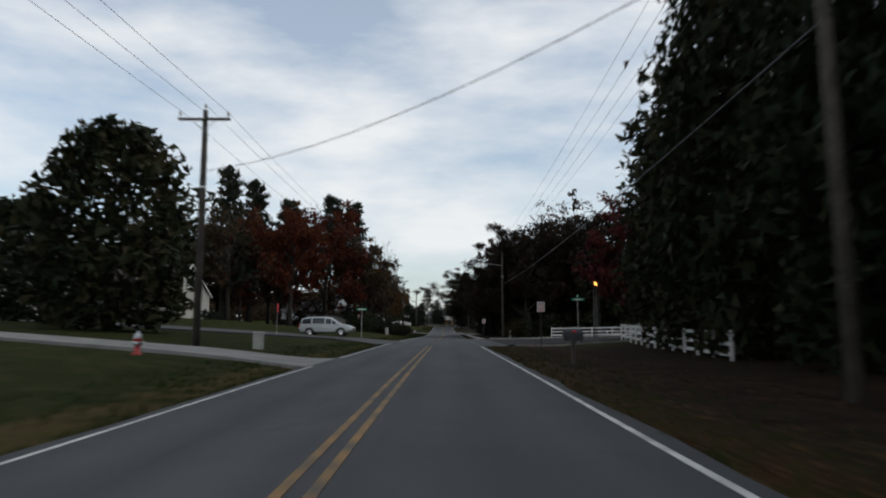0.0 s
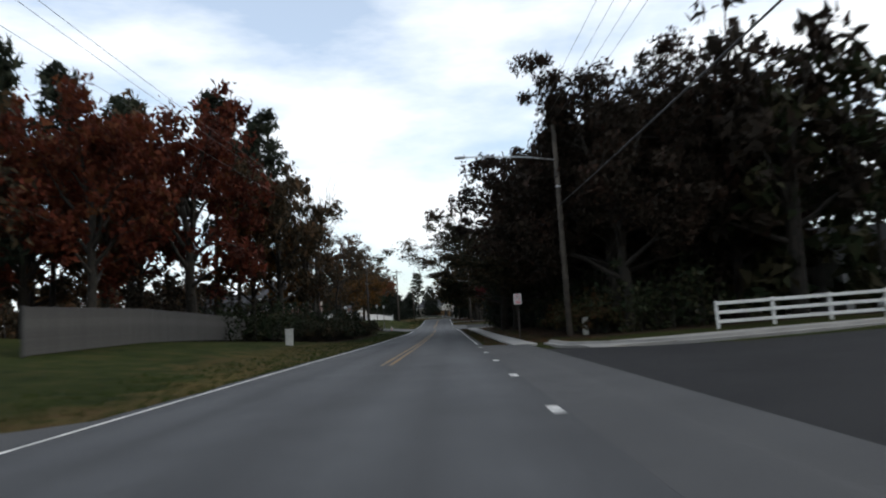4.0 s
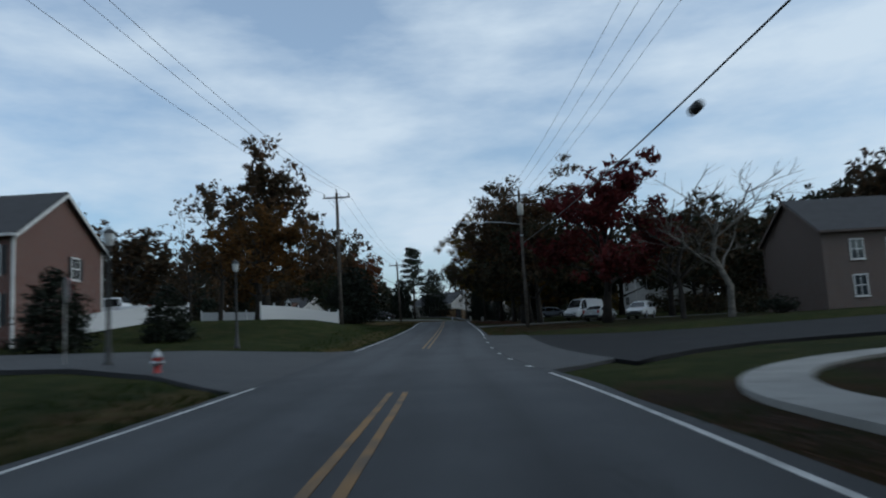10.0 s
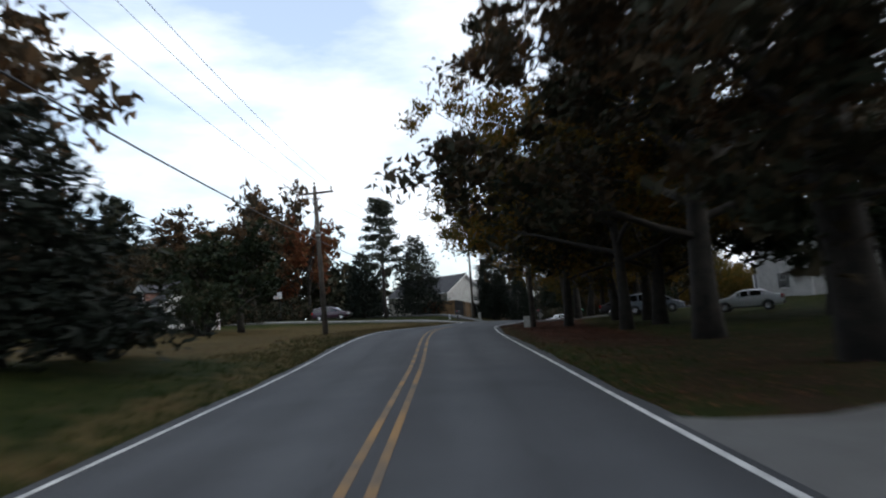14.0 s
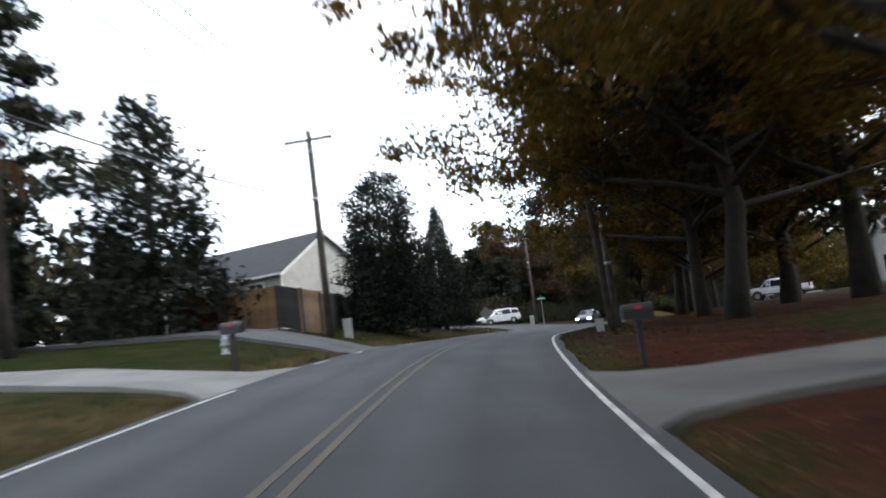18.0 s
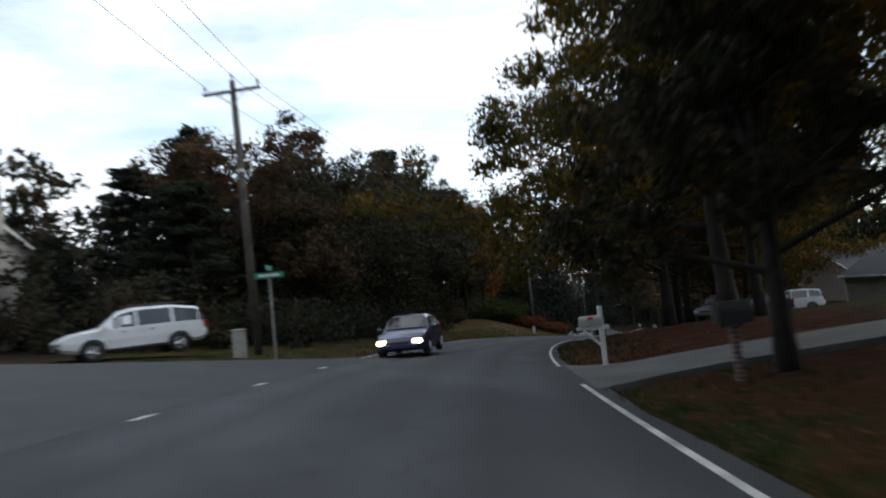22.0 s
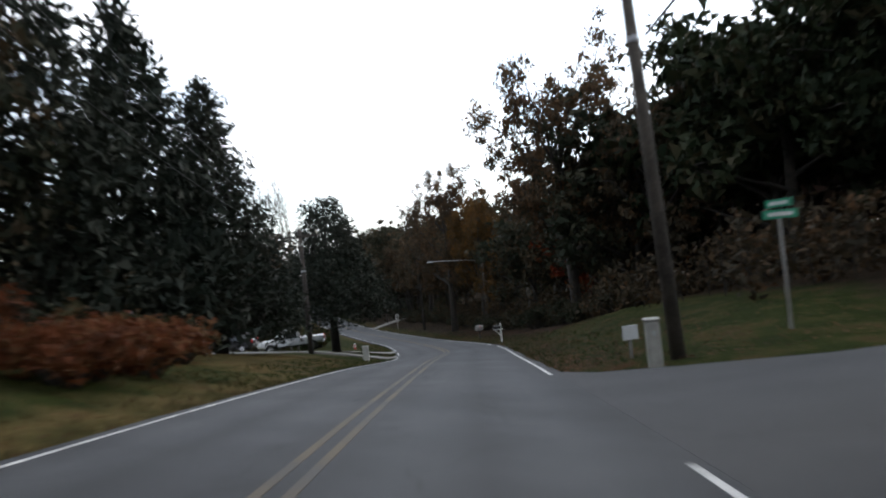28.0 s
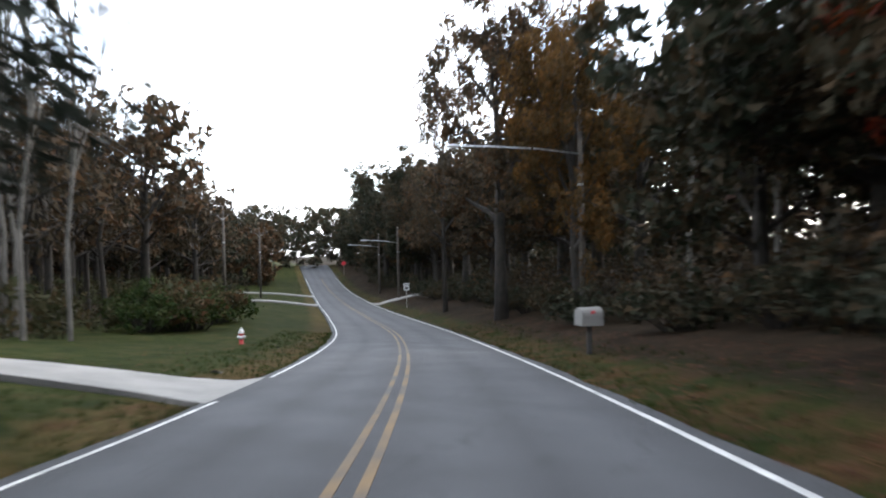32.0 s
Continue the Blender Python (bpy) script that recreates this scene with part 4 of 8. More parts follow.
def broad_tree(seed, h=12.0, r=4.5, base=0.25, limbs=8, per=34, size=0.34, clusters=3, droop=0.3, top=0.55, trunk_r=0.024, fine=4.2):
    """A spreading tree: trunk, limbs, twigs and clumps of leaves with gaps between."""
    rng = np.random.default_rng(seed)
    wood = MB()
    zt = h * top
    tr = bent(rng, (0, 0, -0.3), (rng.normal() * 0.2, rng.normal() * 0.2, zt), 4, 0.12)
    rad = h * trunk_r
    wood.tube(tr, [rad * 1.5, rad * 1.05, rad * 0.9, rad * 0.75, rad * 0.55], 8)
    cen, rr = [], []
    tips = []
    for i in range(limbs):
        u = i / limbs
        z0 = h * base + (zt - h * base) * (u ** 0.9)
        az = i * 2.39996 + rng.normal() * 0.25
        reach = r * (1.0 - 0.45 * u) * (0.75 + 0.4 * rng.random())
        up = h * (0.10 + 0.34 * u + 0.08 * rng.random())
        o = tr[min(4, int(1 + 3 * (z0 / zt)))].copy()
        o.z = z0
        tip = Vector((o.x + math.cos(az) * reach, o.y + math.sin(az) * reach, min(h * 0.97, z0 + up)))
        pts = bent(rng, o, tip, 4, r * 0.05)
        wood.tube(pts, [rad * 0.5, rad * 0.38, rad * 0.28, rad * 0.18, rad * 0.08], 5, caps=False)
        for k in range(clusters):
            src = pts[2 + k % 3]
            az2 = az + rng.normal() * 0.9
            e = src + Vector((math.cos(az2), math.sin(az2), 0.35 + 0.3 * rng.normal())) * r * (0.22 + 0.22 * rng.random())
            wood.tube(bent(rng, src, e, 2, 0.1), [rad * 0.18, rad * 0.12, rad * 0.05], 3, caps=False)
            tips.append(e)
        tips.append(pts[4])
        tips.append(pts[3])
    for i in range(4):
        e = tr[4] + Vector((rng.normal() * r * 0.3, rng.normal() * r * 0.3, (h - zt) * (0.45 + 0.5 * rng.random())))
        wood.tube(bent(rng, tr[4], e, 3, 0.15), [rad * 0.45, rad * 0.3, rad * 0.18, rad * 0.06], 5, caps=False)
        tips.append(e)
        tips.append(tr[4].lerp(e, 0.6))
    for e in tips:
        for k in range(5):
            cen.append((e.x + rng.normal() * r * 0.12, e.y + rng.normal() * r * 0.12, e.z + rng.normal() * h * 0.045))
            rr.append((0.32 + 0.075 * r) * (0.6 + 0.9 * rng.random()))
    return wood, leaf_sets(rng, cen, rr, per * 0.42, size, droop, fine=fine)


def bare_tree(seed, h=12.0, r=3.5, leaves=0):
    rng = np.random.default_rng(seed)
    wood, twigs = MB(), MB()
    rad = h * 0.016
    tips = []

    def grow(o, d, length, rr, level):
        e = o + d * length
        pts = bent(rng, o, e, 3 if level < 2 else 2, length * 0.05)
        (twigs if level else wood).tube(pts, [rr * (1 - 0.55 * i / (len(pts) - 1)) for i in range(len(pts))], (7, 5, 4, 3)[level], caps=False)
        if level >= 3:
            tips.append(pts[-1])
            return
        for k in range((7, 5, 4)[level]):
            u = 0.35 + 0.65 * (k + rng.random()) / (7, 5, 4)[level]
            src = pts[min(len(pts) - 2, int(u * (len(pts) - 1)))].lerp(pts[min(len(pts) - 1, int(u * (len(pts) - 1)) + 1)], 0.5)
            az = rng.random() * 6.283
            side = d.orthogonal()
            side.rotate(Matrix.Rotation(az, 3, d))
            nd = (d * (0.75 + 0.3 * rng.random()) + side * 0.6 + Vector((0, 0, 0.18))).normalized()
            grow(src, nd, length * (0.42 + 0.2 * rng.random()), rr * 0.42, level + 1)

    grow(Vector((0, 0, -0.2)), Vector((0.02, 0.02, 1)).normalized(), h * 0.72, rad, 0)
    if not leaves:
        return wood, None, twigs
    pick = [tips[i] for i in rng.permutation(len(tips))[:leaves]]
    return wood, leaf_sets(rng, [tuple(p) for p in pick], [0.4] * len(pick), 8, 0.20, 0.3), twigs


def pine_tree(seed, h=18.0, r=3.2, bare=0.5, per=46):
    rng = np.random.default_rng(seed)
    wood = MB()
    rad = h * 0.0125
    tr = bent(rng, (0, 0, -0.3), (rng.normal() * 0.3, rng.normal() * 0.3, h * 0.97), 6, 0.12)
    wood.tube(tr, [rad * (1.2 - 1.1 * i / 6) for i in range(7)], 8)
    cen, rr = [], []
    n = 34
    for i in range(n):
        u = i / n
        z = h * (bare + (0.98 - bare) * u)
        o = tr[min(5, int(z / h * 6))].lerp(tr[min(6, int(z / h * 6) + 1)], (z / h * 6) % 1)
        az = i * 2.39996 + rng.normal() * 0.3
        reach = r * (1.0 - 0.72 * u) * (0.55 + 0.6 * rng.random())
        e = o + Vector((math.cos(az) * reach, math.sin(az) * reach, reach * 0.22 + rng.normal() * 0.1))
        wood.tube([o, o.lerp(e, 0.5), e], [rad * 0.28, rad * 0.18, rad * 0.06], 4, caps=False)
        for k in (0.6, 1.0):
            p = o.lerp(e, k)
            cen.append(tuple(p))
            rr.append(r * (0.20 + 0.12 * rng.random()))
    return wood, leaf_sets(rng, cen, rr, per, 0.24, -0.2, 0.5, 3.2, 4.0)


def cone_tree(seed, h=9.0, r=2.4, power=0.85, per=24, skirt=0.06, lumps=150):
    """A dense evergreen that tapers to the top, ragged at its edge."""
    rng = np.random.default_rng(seed)
    wood = MB()
    wood.tube([(0, 0, -0.3), (0, 0, h * 0.45), (0, 0, h * 0.93)], [h * 0.022, h * 0.014, 0.02], 7)
    cen, rr = [], []
    for i in range(lumps):
        u = 1 - (1 - (i + rng.random()) / lumps) ** 0.6
        z = h * (skirt + (0.97 - skirt) * u)
        az = i * 2.39996
        prof = r * (1 - u) ** power * (0.72 + 0.38 * rng.random())
        k = 0.35 + 0.65 * rng.random() ** 0.5
        cen.append((math.cos(az) * prof * k, math.sin(az) * prof * k, z))
        rr.append(0.16 * r + 0.22 * prof)
        if i % 5 == 0:
            wood.tube([(0, 0, z - 0.1), (math.cos(az) * prof * 0.9, math.sin(az) * prof * 0.9, z + prof * 0.12)], [0.03, 0.008], 3, caps=False)
    return wood, leaf_sets(rng, cen, rr, per, 0.20, -0.5, 0.8, 2.2, 5.0)


def oval_tree(seed, h=12.0, r=4.0, per=38, skirt=0.03, lumps=230):
    """A closed oval crown that reaches down to the ground."""
    rng = np.random.default_rng(seed)
    wood = MB()
    wood.tube([(0, 0, -0.3), (0, 0, h * 0.4), (0, 0, h * 0.9)], [h * 0.024, h * 0.016, 0.03], 8)
    cen, rr = [], []
    for i in range(lumps):
        u = (i + rng.random()) / lumps
        z = h * (skirt + (0.95 - skirt) * u)
        az = i * 2.39996
        prof = r * math.sin(math.pi * (0.16 + 0.80 * u)) ** 0.6 * (0.80 + 0.26 * rng.random())
        k = 0.3 + 0.7 * rng.random() ** 0.4
        cen.append((math.cos(az) * prof * k, math.sin(az) * prof * k, z))
        rr.append(0.15 * r + 0.13 * prof)
        if i % 5 == 0:
            wood.tube([(0, 0, z * 0.85), (math.cos(az) * prof * 0.9, math.sin(az) * prof * 0.9, z + prof * 0.1)], [0.05, 0.01], 4, caps=False)
    return wood, leaf_sets(rng, cen, rr, per, 0.30, 0.2, 0.85, 1.5, 5.0)


def shrub(seed, h=1.6, r=1.5, per=40, size=0.13):
    rng = np.random.default_rng(seed)
    wood = MB()
    cen, rr = [], []
    for i in range(26):
        az, k = i * 2.39996, (0.2 + 0.8 * rng.random())
        e = Vector((math.cos(az) * r * k * 0.8, math.sin(az) * r * k * 0.8, h * (0.25 + 0.6 * rng.random() * (1.15 - 0.6 * k))))
        wood.tube([(e.x * 0.15, e.y * 0.15, -0.1), tuple(e * 0.6), tuple(e)], [0.03, 0.018, 0.006], 4, caps=False)
        cen.append(tuple(e))
        rr.append(0.32 * r * (0.6 + 0.5 * rng.random()))
    return wood, leaf_sets(rng, cen, rr, per, size, 0.0, 0.8, 1.5, 3.0)


TREE_KINDS, BRANCHES = {}, {}


def kind_of(key, made, leaf, bark=M_BARK, h=12.0, r=4.5):
    wood, sets = made[:2]
    crowns = None if sets is None else [mesh_np("crown", v, f, leaf) for v, f in sets]
    TREE_KINDS[key] = (wood.mesh("trunk", bark, True), crowns, h, r)
    if len(made) > 2:
        BRANCHES[key] = made[2].mesh("branchwork", bark, True)


kind_of("oak", broad_tree(1, 12, 5.0, 0.24, 9, 42, 0.34), M_OAK, h=12, r=5)
kind_of("oak2", broad_tree(2, 12, 5.0, 0.20, 10, 40, 0.34), M_OAK, h=12, r=5)
kind_of("yoak", broad_tree(3, 14, 8.2, 0.26, 13, 58, 0.30, clusters=4, droop=0.5, trunk_r=0.021), M_YELLOW, h=14, r=8.2)
kind_of("yoak2", broad_tree(4, 14, 8.2, 0.24, 12, 60, 0.30, clusters=4, droop=0.5, trunk_r=0.021), M_YELLOW, h=14, r=8.2)
kind_of("maple", broad_tree(5, 12, 4.2, 0.22, 10, 40, 0.30), M_RED, h=12, r=4.2)
kind_of("maroon", broad_tree(6, 11, 4.2, 0.2, 10, 46, 0.30), M_MAROON, h=11, r=4.2)
kind_of("orange", broad_tree(7, 9, 3.4, 0.2, 9, 40, 0.26), M_ORANGE, h=9, r=3.4)
kind_of("brown", broad_tree(8, 13, 4.2, 0.25, 9, 30, 0.32), M_BROWN, h=13, r=4.2)
kind_of("brown2", broad_tree(9, 13, 4.0, 0.3, 8, 34, 0.30, top=0.62), M_BROWN, h=13, r=4.0)
kind_of("sparse", broad_tree(10, 13, 4.2, 0.3, 10, 14, 0.26, top=0.65, trunk_r=0.02), M_BROWN, h=13, r=4.2)
kind_of("pear", oval_tree(11, 12, 4.0), M_DARK, h=12, r=4.0)
kind_of("green", broad_tree(12, 9, 4.0, 0.2, 10, 42, 0.26), M_GREEN, h=9, r=4)
kind_of("pine", pine_tree(13), M_PINE, M_BARK, 18, 3.2)
kind_of("pine2", pine_tree(14, 18, 3.6, 0.35, 50), M_PINE, M_BARK, 18, 3.6)
kind_of("cedar", cone_tree(15), M_CEDAR, h=9, r=2.4)
kind_of("cedar2", cone_tree(16, 9, 2.6, 0.55, 26, 0.05, 170), M_CEDAR, h=9, r=2.6)
kind_of("juniper", cone_tree(31, 9, 2.4, 0.55, 24, 0.2, 150), M_CEDAR, h=9, r=2.4)
kind_of("column", cone_tree(17, 9, 2.3, 0.30, 28, 0.04, 190), M_CEDAR, h=9, r=2.3)
kind_of("bare", bare_tree(18), None, M_BARK_PALE, 12, 3.5)
kind_of("bare2", bare_tree(19, 12, 3.5, 420), M_BROWN, M_BARK, 12, 3.5)
kind_of("shrub", shrub(20), M_SCRUB, h=1.6, r=1.5)
kind_of("evergreen_shrub", shrub(21, 1.5, 1.4, 60, 0.10), M_CEDAR, h=1.5, r=1.4)
kind_of("red_shrub", shrub(22, 1.3, 1.6, 46, 0.12), M_REDSCRUB, h=1.3, r=1.6)
kind_of("green_shrub", shrub(23, 1.6, 1.5, 50, 0.11), M_GREEN, h=1.6, r=1.5)

TREE_WORDS = {
    "oak": ("oak_tree", "large dark oak with dense dull green leaves", "tree"),
    "yoak": ("oak_tree", "spreading oak with yellow and olive autumn leaves", "tree"),
    "maple": ("maple_tree", "maple tree in red autumn leaf", "tree"),
    "maroon": ("maple_tree", "rounded tree with dark maroon autumn leaves", "tree"),
    "orange": ("maple_tree", "small tree with orange autumn leaves", "tree"),
    "brown": ("broadleaf_tree", "tall woodland tree with thinning brown leaves", "tree"),
    "sparse": ("broadleaf_tree", "tall tree that has shed most of its leaves", "tree"),
    "pear": ("pear_tree", "dense oval tree with very dark leaves", "tree"),
    "green": ("broadleaf_tree", "low broad tree still in green leaf", "tree"),
    "pine": ("pine_tree", "tall pine with a bare trunk and dark needles", "tree"),
    "cedar": ("cedar_tree", "dark pointed cedar with dense foliage to the ground", "tree"),
    "juniper": ("juniper_tree", "dark ragged juniper on a short bare trunk", "tree"),
    "column": ("cypress_tree", "dense dark columnar evergreen", "tree"),
    "bare": ("bare_tree", "leafless tree with fine pale branches", "tree"),
    "shrub": ("shrub", "tangled brownish green roadside shrub", "shrub"),
    "evergreen_shrub": ("clipped_bush", "rounded dark evergreen bush", "shrub"),
    "red_shrub": ("shrub", "low rust-red bramble on the bank", "shrub"),
    "green_shrub": ("shrub", "leafy green shrub by the road", "shrub"),
}
TREE_RNG = random.Random(5)


def tree(key, s, d, h, r=None, leaf=None, turn=None, dz=-0.05, words=None, group=""):
    """One tree on the ground at (s, d), h metres high and r metres in crown radius."""
    trunk, crown, h0, r0 = TREE_KINDS[key]
    nm, label, cat = TREE_WORDS[key.rstrip("2")]
    k = h / h0
    kr = (r / r0) if r else k
    turn = TREE_RNG.uniform(0, 360) if turn is None else turn
    root = thing(nm, words or label, cat, group=group)
    root.matrix_basis = put(s, d, dz, turn) @ Matrix.Diagonal((kr, kr, k, 1))
    part("trunk", trunk, None, root)
    if key in BRANCHES:
        part("branchwork", BRANCHES[key], None, root)
    if crown:
        near = abs(d) - (r or r0 * k)
        c = part("crown", crown[0 if h > 3 and near < (12.5 if 360 < s < 425 and d < 0 else 8.0 if h > 14 else 5.0) else 1 if near < 12.3 or (abs(d) < 26 and k > 1.35) else 2], None, root)
        if leaf:
            c.material_slots[0].link = "OBJECT"
            c.material_slots[0].material = leaf
    return root


def row_of(keys, s0, s1, d0, d1, n, h0, h1, seed, leaf=None, group="", rk=1.0):
    """A loose belt of trees between two stations and offsets."""
    g = random.Random(seed)
    for i in range(n):
        key = keys[g.randrange(len(keys))]
        h = g.uniform(h0, h1)
        t0 = TREE_KINDS[key]
        tree(key, s0 + (s1 - s0) * (i + g.uniform(0.15, 0.85)) / n, g.uniform(d0, d1), h, t0[3] * h / t0[2] * rk * g.uniform(0.85, 1.15), leaf, g.uniform(0, 360), group=group)


def woods(name, label, spots, seed, leaf, hs=(10, 15), per=290, size=0.75, bark=M_BARK):
    """Far woodland as one mass: many thin stems and ragged crowns."""
    rng = np.random.default_rng(seed)
    wood = MB()
    cen, rr = [], []
    for s, d in spots:
        p = spot(s, d)
        h = rng.uniform(*hs)
        wood.tube([(p.x, p.y, p.z - 0.3), (p.x + rng.normal() * 0.3, p.y + rng.normal() * 0.3, p.z + h * 0.8)], [0.14, 0.05], 5, caps=False)
        for k in range(9):
            z = p.z + h * (0.04 + 0.92 * (k + rng.random()) / 9)
            w = 2.8 * (1 - abs((z - p.z) / h - 0.45) * 0.8)
            cen.append((p.x + rng.normal() * w * 0.55, p.y + rng.normal() * w * 0.55, z))
            rr.append(h * 0.10 * (0.7 + 0.6 * rng.random()))
    v, f = leaf_quads(rng, cen, rr, per // 9, size, 0.1)
    root = thing(name, label, "woodland", kind="stuff")
    part("stems", wood, bark, root)
    part("foliage", mesh_np("foliage", v, f, leaf), None, root)
    return root


def undergrowth(label, s0, s1, d0, d1, n, h, seed, leaf, size=0.22, per=60):
    """A tangle of saplings, briars and low leaves over a stretch of ground, as one mass."""
    rng = np.random.default_rng(seed)
    wood = MB()
    cen, rr = [], []
    for _ in range(n):
        s, d = rng.uniform(s0, s1), rng.uniform(d0, d1)
        p = spot(s, d)
        k = h * rng.uniform(0.45, 1.1)
        wood.tube([(p.x, p.y, p.z - 0.2), (p.x + rng.normal() * 0.2, p.y + rng.normal() * 0.2, p.z + k)], [0.03, 0.008], 4, caps=False)
        for j in range(3):
            cen.append((p.x + rng.normal() * 0.5, p.y + rng.normal() * 0.5, p.z + k * (0.1 + 0.3 * j + 0.2 * rng.random())))
            rr.append(0.45 + 0.22 * k * rng.random())
    v, f = leaf_quads(rng, cen, rr, per // 3, size, 0.1)
    root = thing("undergrowth", label, "undergrowth", kind="stuff")
    part("stems", wood, M_BARK, root)
    part("foliage", mesh_np("foliage", v, f, leaf), None, root)
    return root


def scatter(s0, s1, d0, d1, n, seed):
    g = random.Random(seed)
    return [(g.uniform(s0, s1), g.uniform(d0, d1)) for _ in range(n)]


# ---- poles and wires ----
def utility_pole(s, d, h=10.4, arm=2.3, dark=False, lean=0.0, label="weathered wooden utility pole with a crossarm", lamp=0.0, transformer=False, turn=0.0, armz=0.45, dz=0.0, pins=3, lamp_z=0.0):
    """A wooden pole; arm: length of the crossarm, lamp: reach of a street lamp arm towards the road."""
    root = thing("utility_pole", label, "utility pole", put(s, d, dz, turn) @ pose(0, 0, 0, 0, lean, 0), "utility poles")
    wood = M_POLE_DARK if dark else M_POLE
    part("pole", MB().tube([(0, 0, -0.6), (0, 0, h * 0.5), (0, 0, h)], [0.165, 0.14, 0.105], 12), wood, root, smooth=True)
    if arm:
        a = part("crossarm", MB().box((0, -0.14, h - armz), (arm, 0.10, 0.12), bevel=0.015), wood, root)
        for sx in (-1, 1):
            part("brace", MB().tube([(sx * arm * 0.25, -0.16, h - armz), (0, -0.13, h - armz - 0.55)], 0.018, 6), M_METAL, root)
        for x in ((-arm * 0.46, arm * 0.46) if pins == 3 else (-arm * 0.46, -arm * 0.2, arm * 0.2, arm * 0.46)):
            part("insulator", MB().lathe([(0.02, 0), (0.02, 0.1), (0.06, 0.12), (0.065, 0.19), (0.04, 0.22), (0.045, 0.27), (0.02, 0.29)], 10, (x, -0.14, h - armz + 0.06)), M_PORCELAIN, root, smooth=True)
    part("insulator", MB().lathe([(0.02, 0), (0.02, 0.12), (0.06, 0.14), (0.065, 0.21), (0.04, 0.24), (0.02, 0.3)], 10, (0, 0, h)), M_PORCELAIN, root, smooth=True)
    part("ground_wire", MB().tube([(0.15, 0.05, 0), (0.14, 0.05, h * 0.5), (0.11, 0.04, h * 0.9)], 0.012, 4), M_WIRE, root)
    part("collar", MB().lathe([(0.15, 0), (0.155, 0.02), (0.155, 0.08), (0.15, 0.1)], 12, (0, 0, h * 0.66)), M_METAL, root)
    if transformer:
        part("transformer", MB().lathe([(0.05, -0.02), (0.24, 0), (0.26, 0.05), (0.26, 0.85), (0.24, 0.92), (0.1, 0.98), (0.06, 1.1)], 14, (0.0, -0.42, h - 2.2)), M_GREYBOX, root, smooth=True)
    if lamp:
        sg = -1 if d > 0 else 1
        z = lamp_z or h - 1.6
        pts = [(0, 0, z - 0.25), (sg * lamp * 0.35, 0, z + 0.02), (sg * lamp * 0.75, 0, z + 0.16), (sg * lamp, 0, z + 0.2)]
        arm_ob = part("lamp_arm", MB().tube(pts, 0.035, 8), M_METAL, root, smooth=True)
        head = MB()
        head.box((sg * (lamp + 0.28), 0, z + 0.2), (0.62, 0.26, 0.14), bevel=0.05)
        part("lamp_head", head, M_METAL, arm_ob)
    return root


def pole_point(s, d, z, x=0.0, turn=0.0, dz=0.0):
    return put(s, d, dz, turn) @ Vector((x, -0.14, z))


def wires(label, runs, sag=0.9, r=0.012):
    """Cables that hang between points."""
    root = thing("overhead_wires", label, "overhead wire")
    for a, b in runs:
        pts = []
        for i in range(13):
            u = i / 12
            p = a.lerp(b, u)
            p.z -= sag * 4 * u * (1 - u)
            pts.append(p)
        part("wire", MB().tube(pts, r, 5, caps=False), M_WIRE, root)
    return root


# ---- vehicles ----
def car_paint(name, col, rough=0.3):
    m = mat(name, col, rough, 0.0, var=0.05, scale=1.0, fine=8, bump=0.0)
    b = m.node_tree.nodes["Principled BSDF"]
    b.inputs["Coat Weight"].default_value, b.inputs["Coat Roughness"].default_value = 0.6, 0.08
    return m


PAINT = {"silver": car_paint("silver_paint", (0.42, 0.44, 0.45)), "white": car_paint("white_car_paint", (0.75, 0.76, 0.77)), "blue": car_paint("blue_paint", (0.010, 0.018, 0.070)),
         "purple": car_paint("plum_paint", (0.030, 0.006, 0.018)), "grey": car_paint("grey_paint", (0.20, 0.22, 0.25)), "dark": car_paint("black_car_paint", (0.02, 0.02, 0.024)), "black": car_paint("black_car_paint", (0.02, 0.02, 0.024))}
M_TAIL = mat("tail_lamp", (0.32, 0.012, 0.012), 0.25, var=0.05)
M_LENS = mat("lamp_lens", (0.55, 0.56, 0.55), 0.15, var=0.05)
M_PLATE = mat("plate", (0.6, 0.6, 0.6), 0.5, var=0.1)

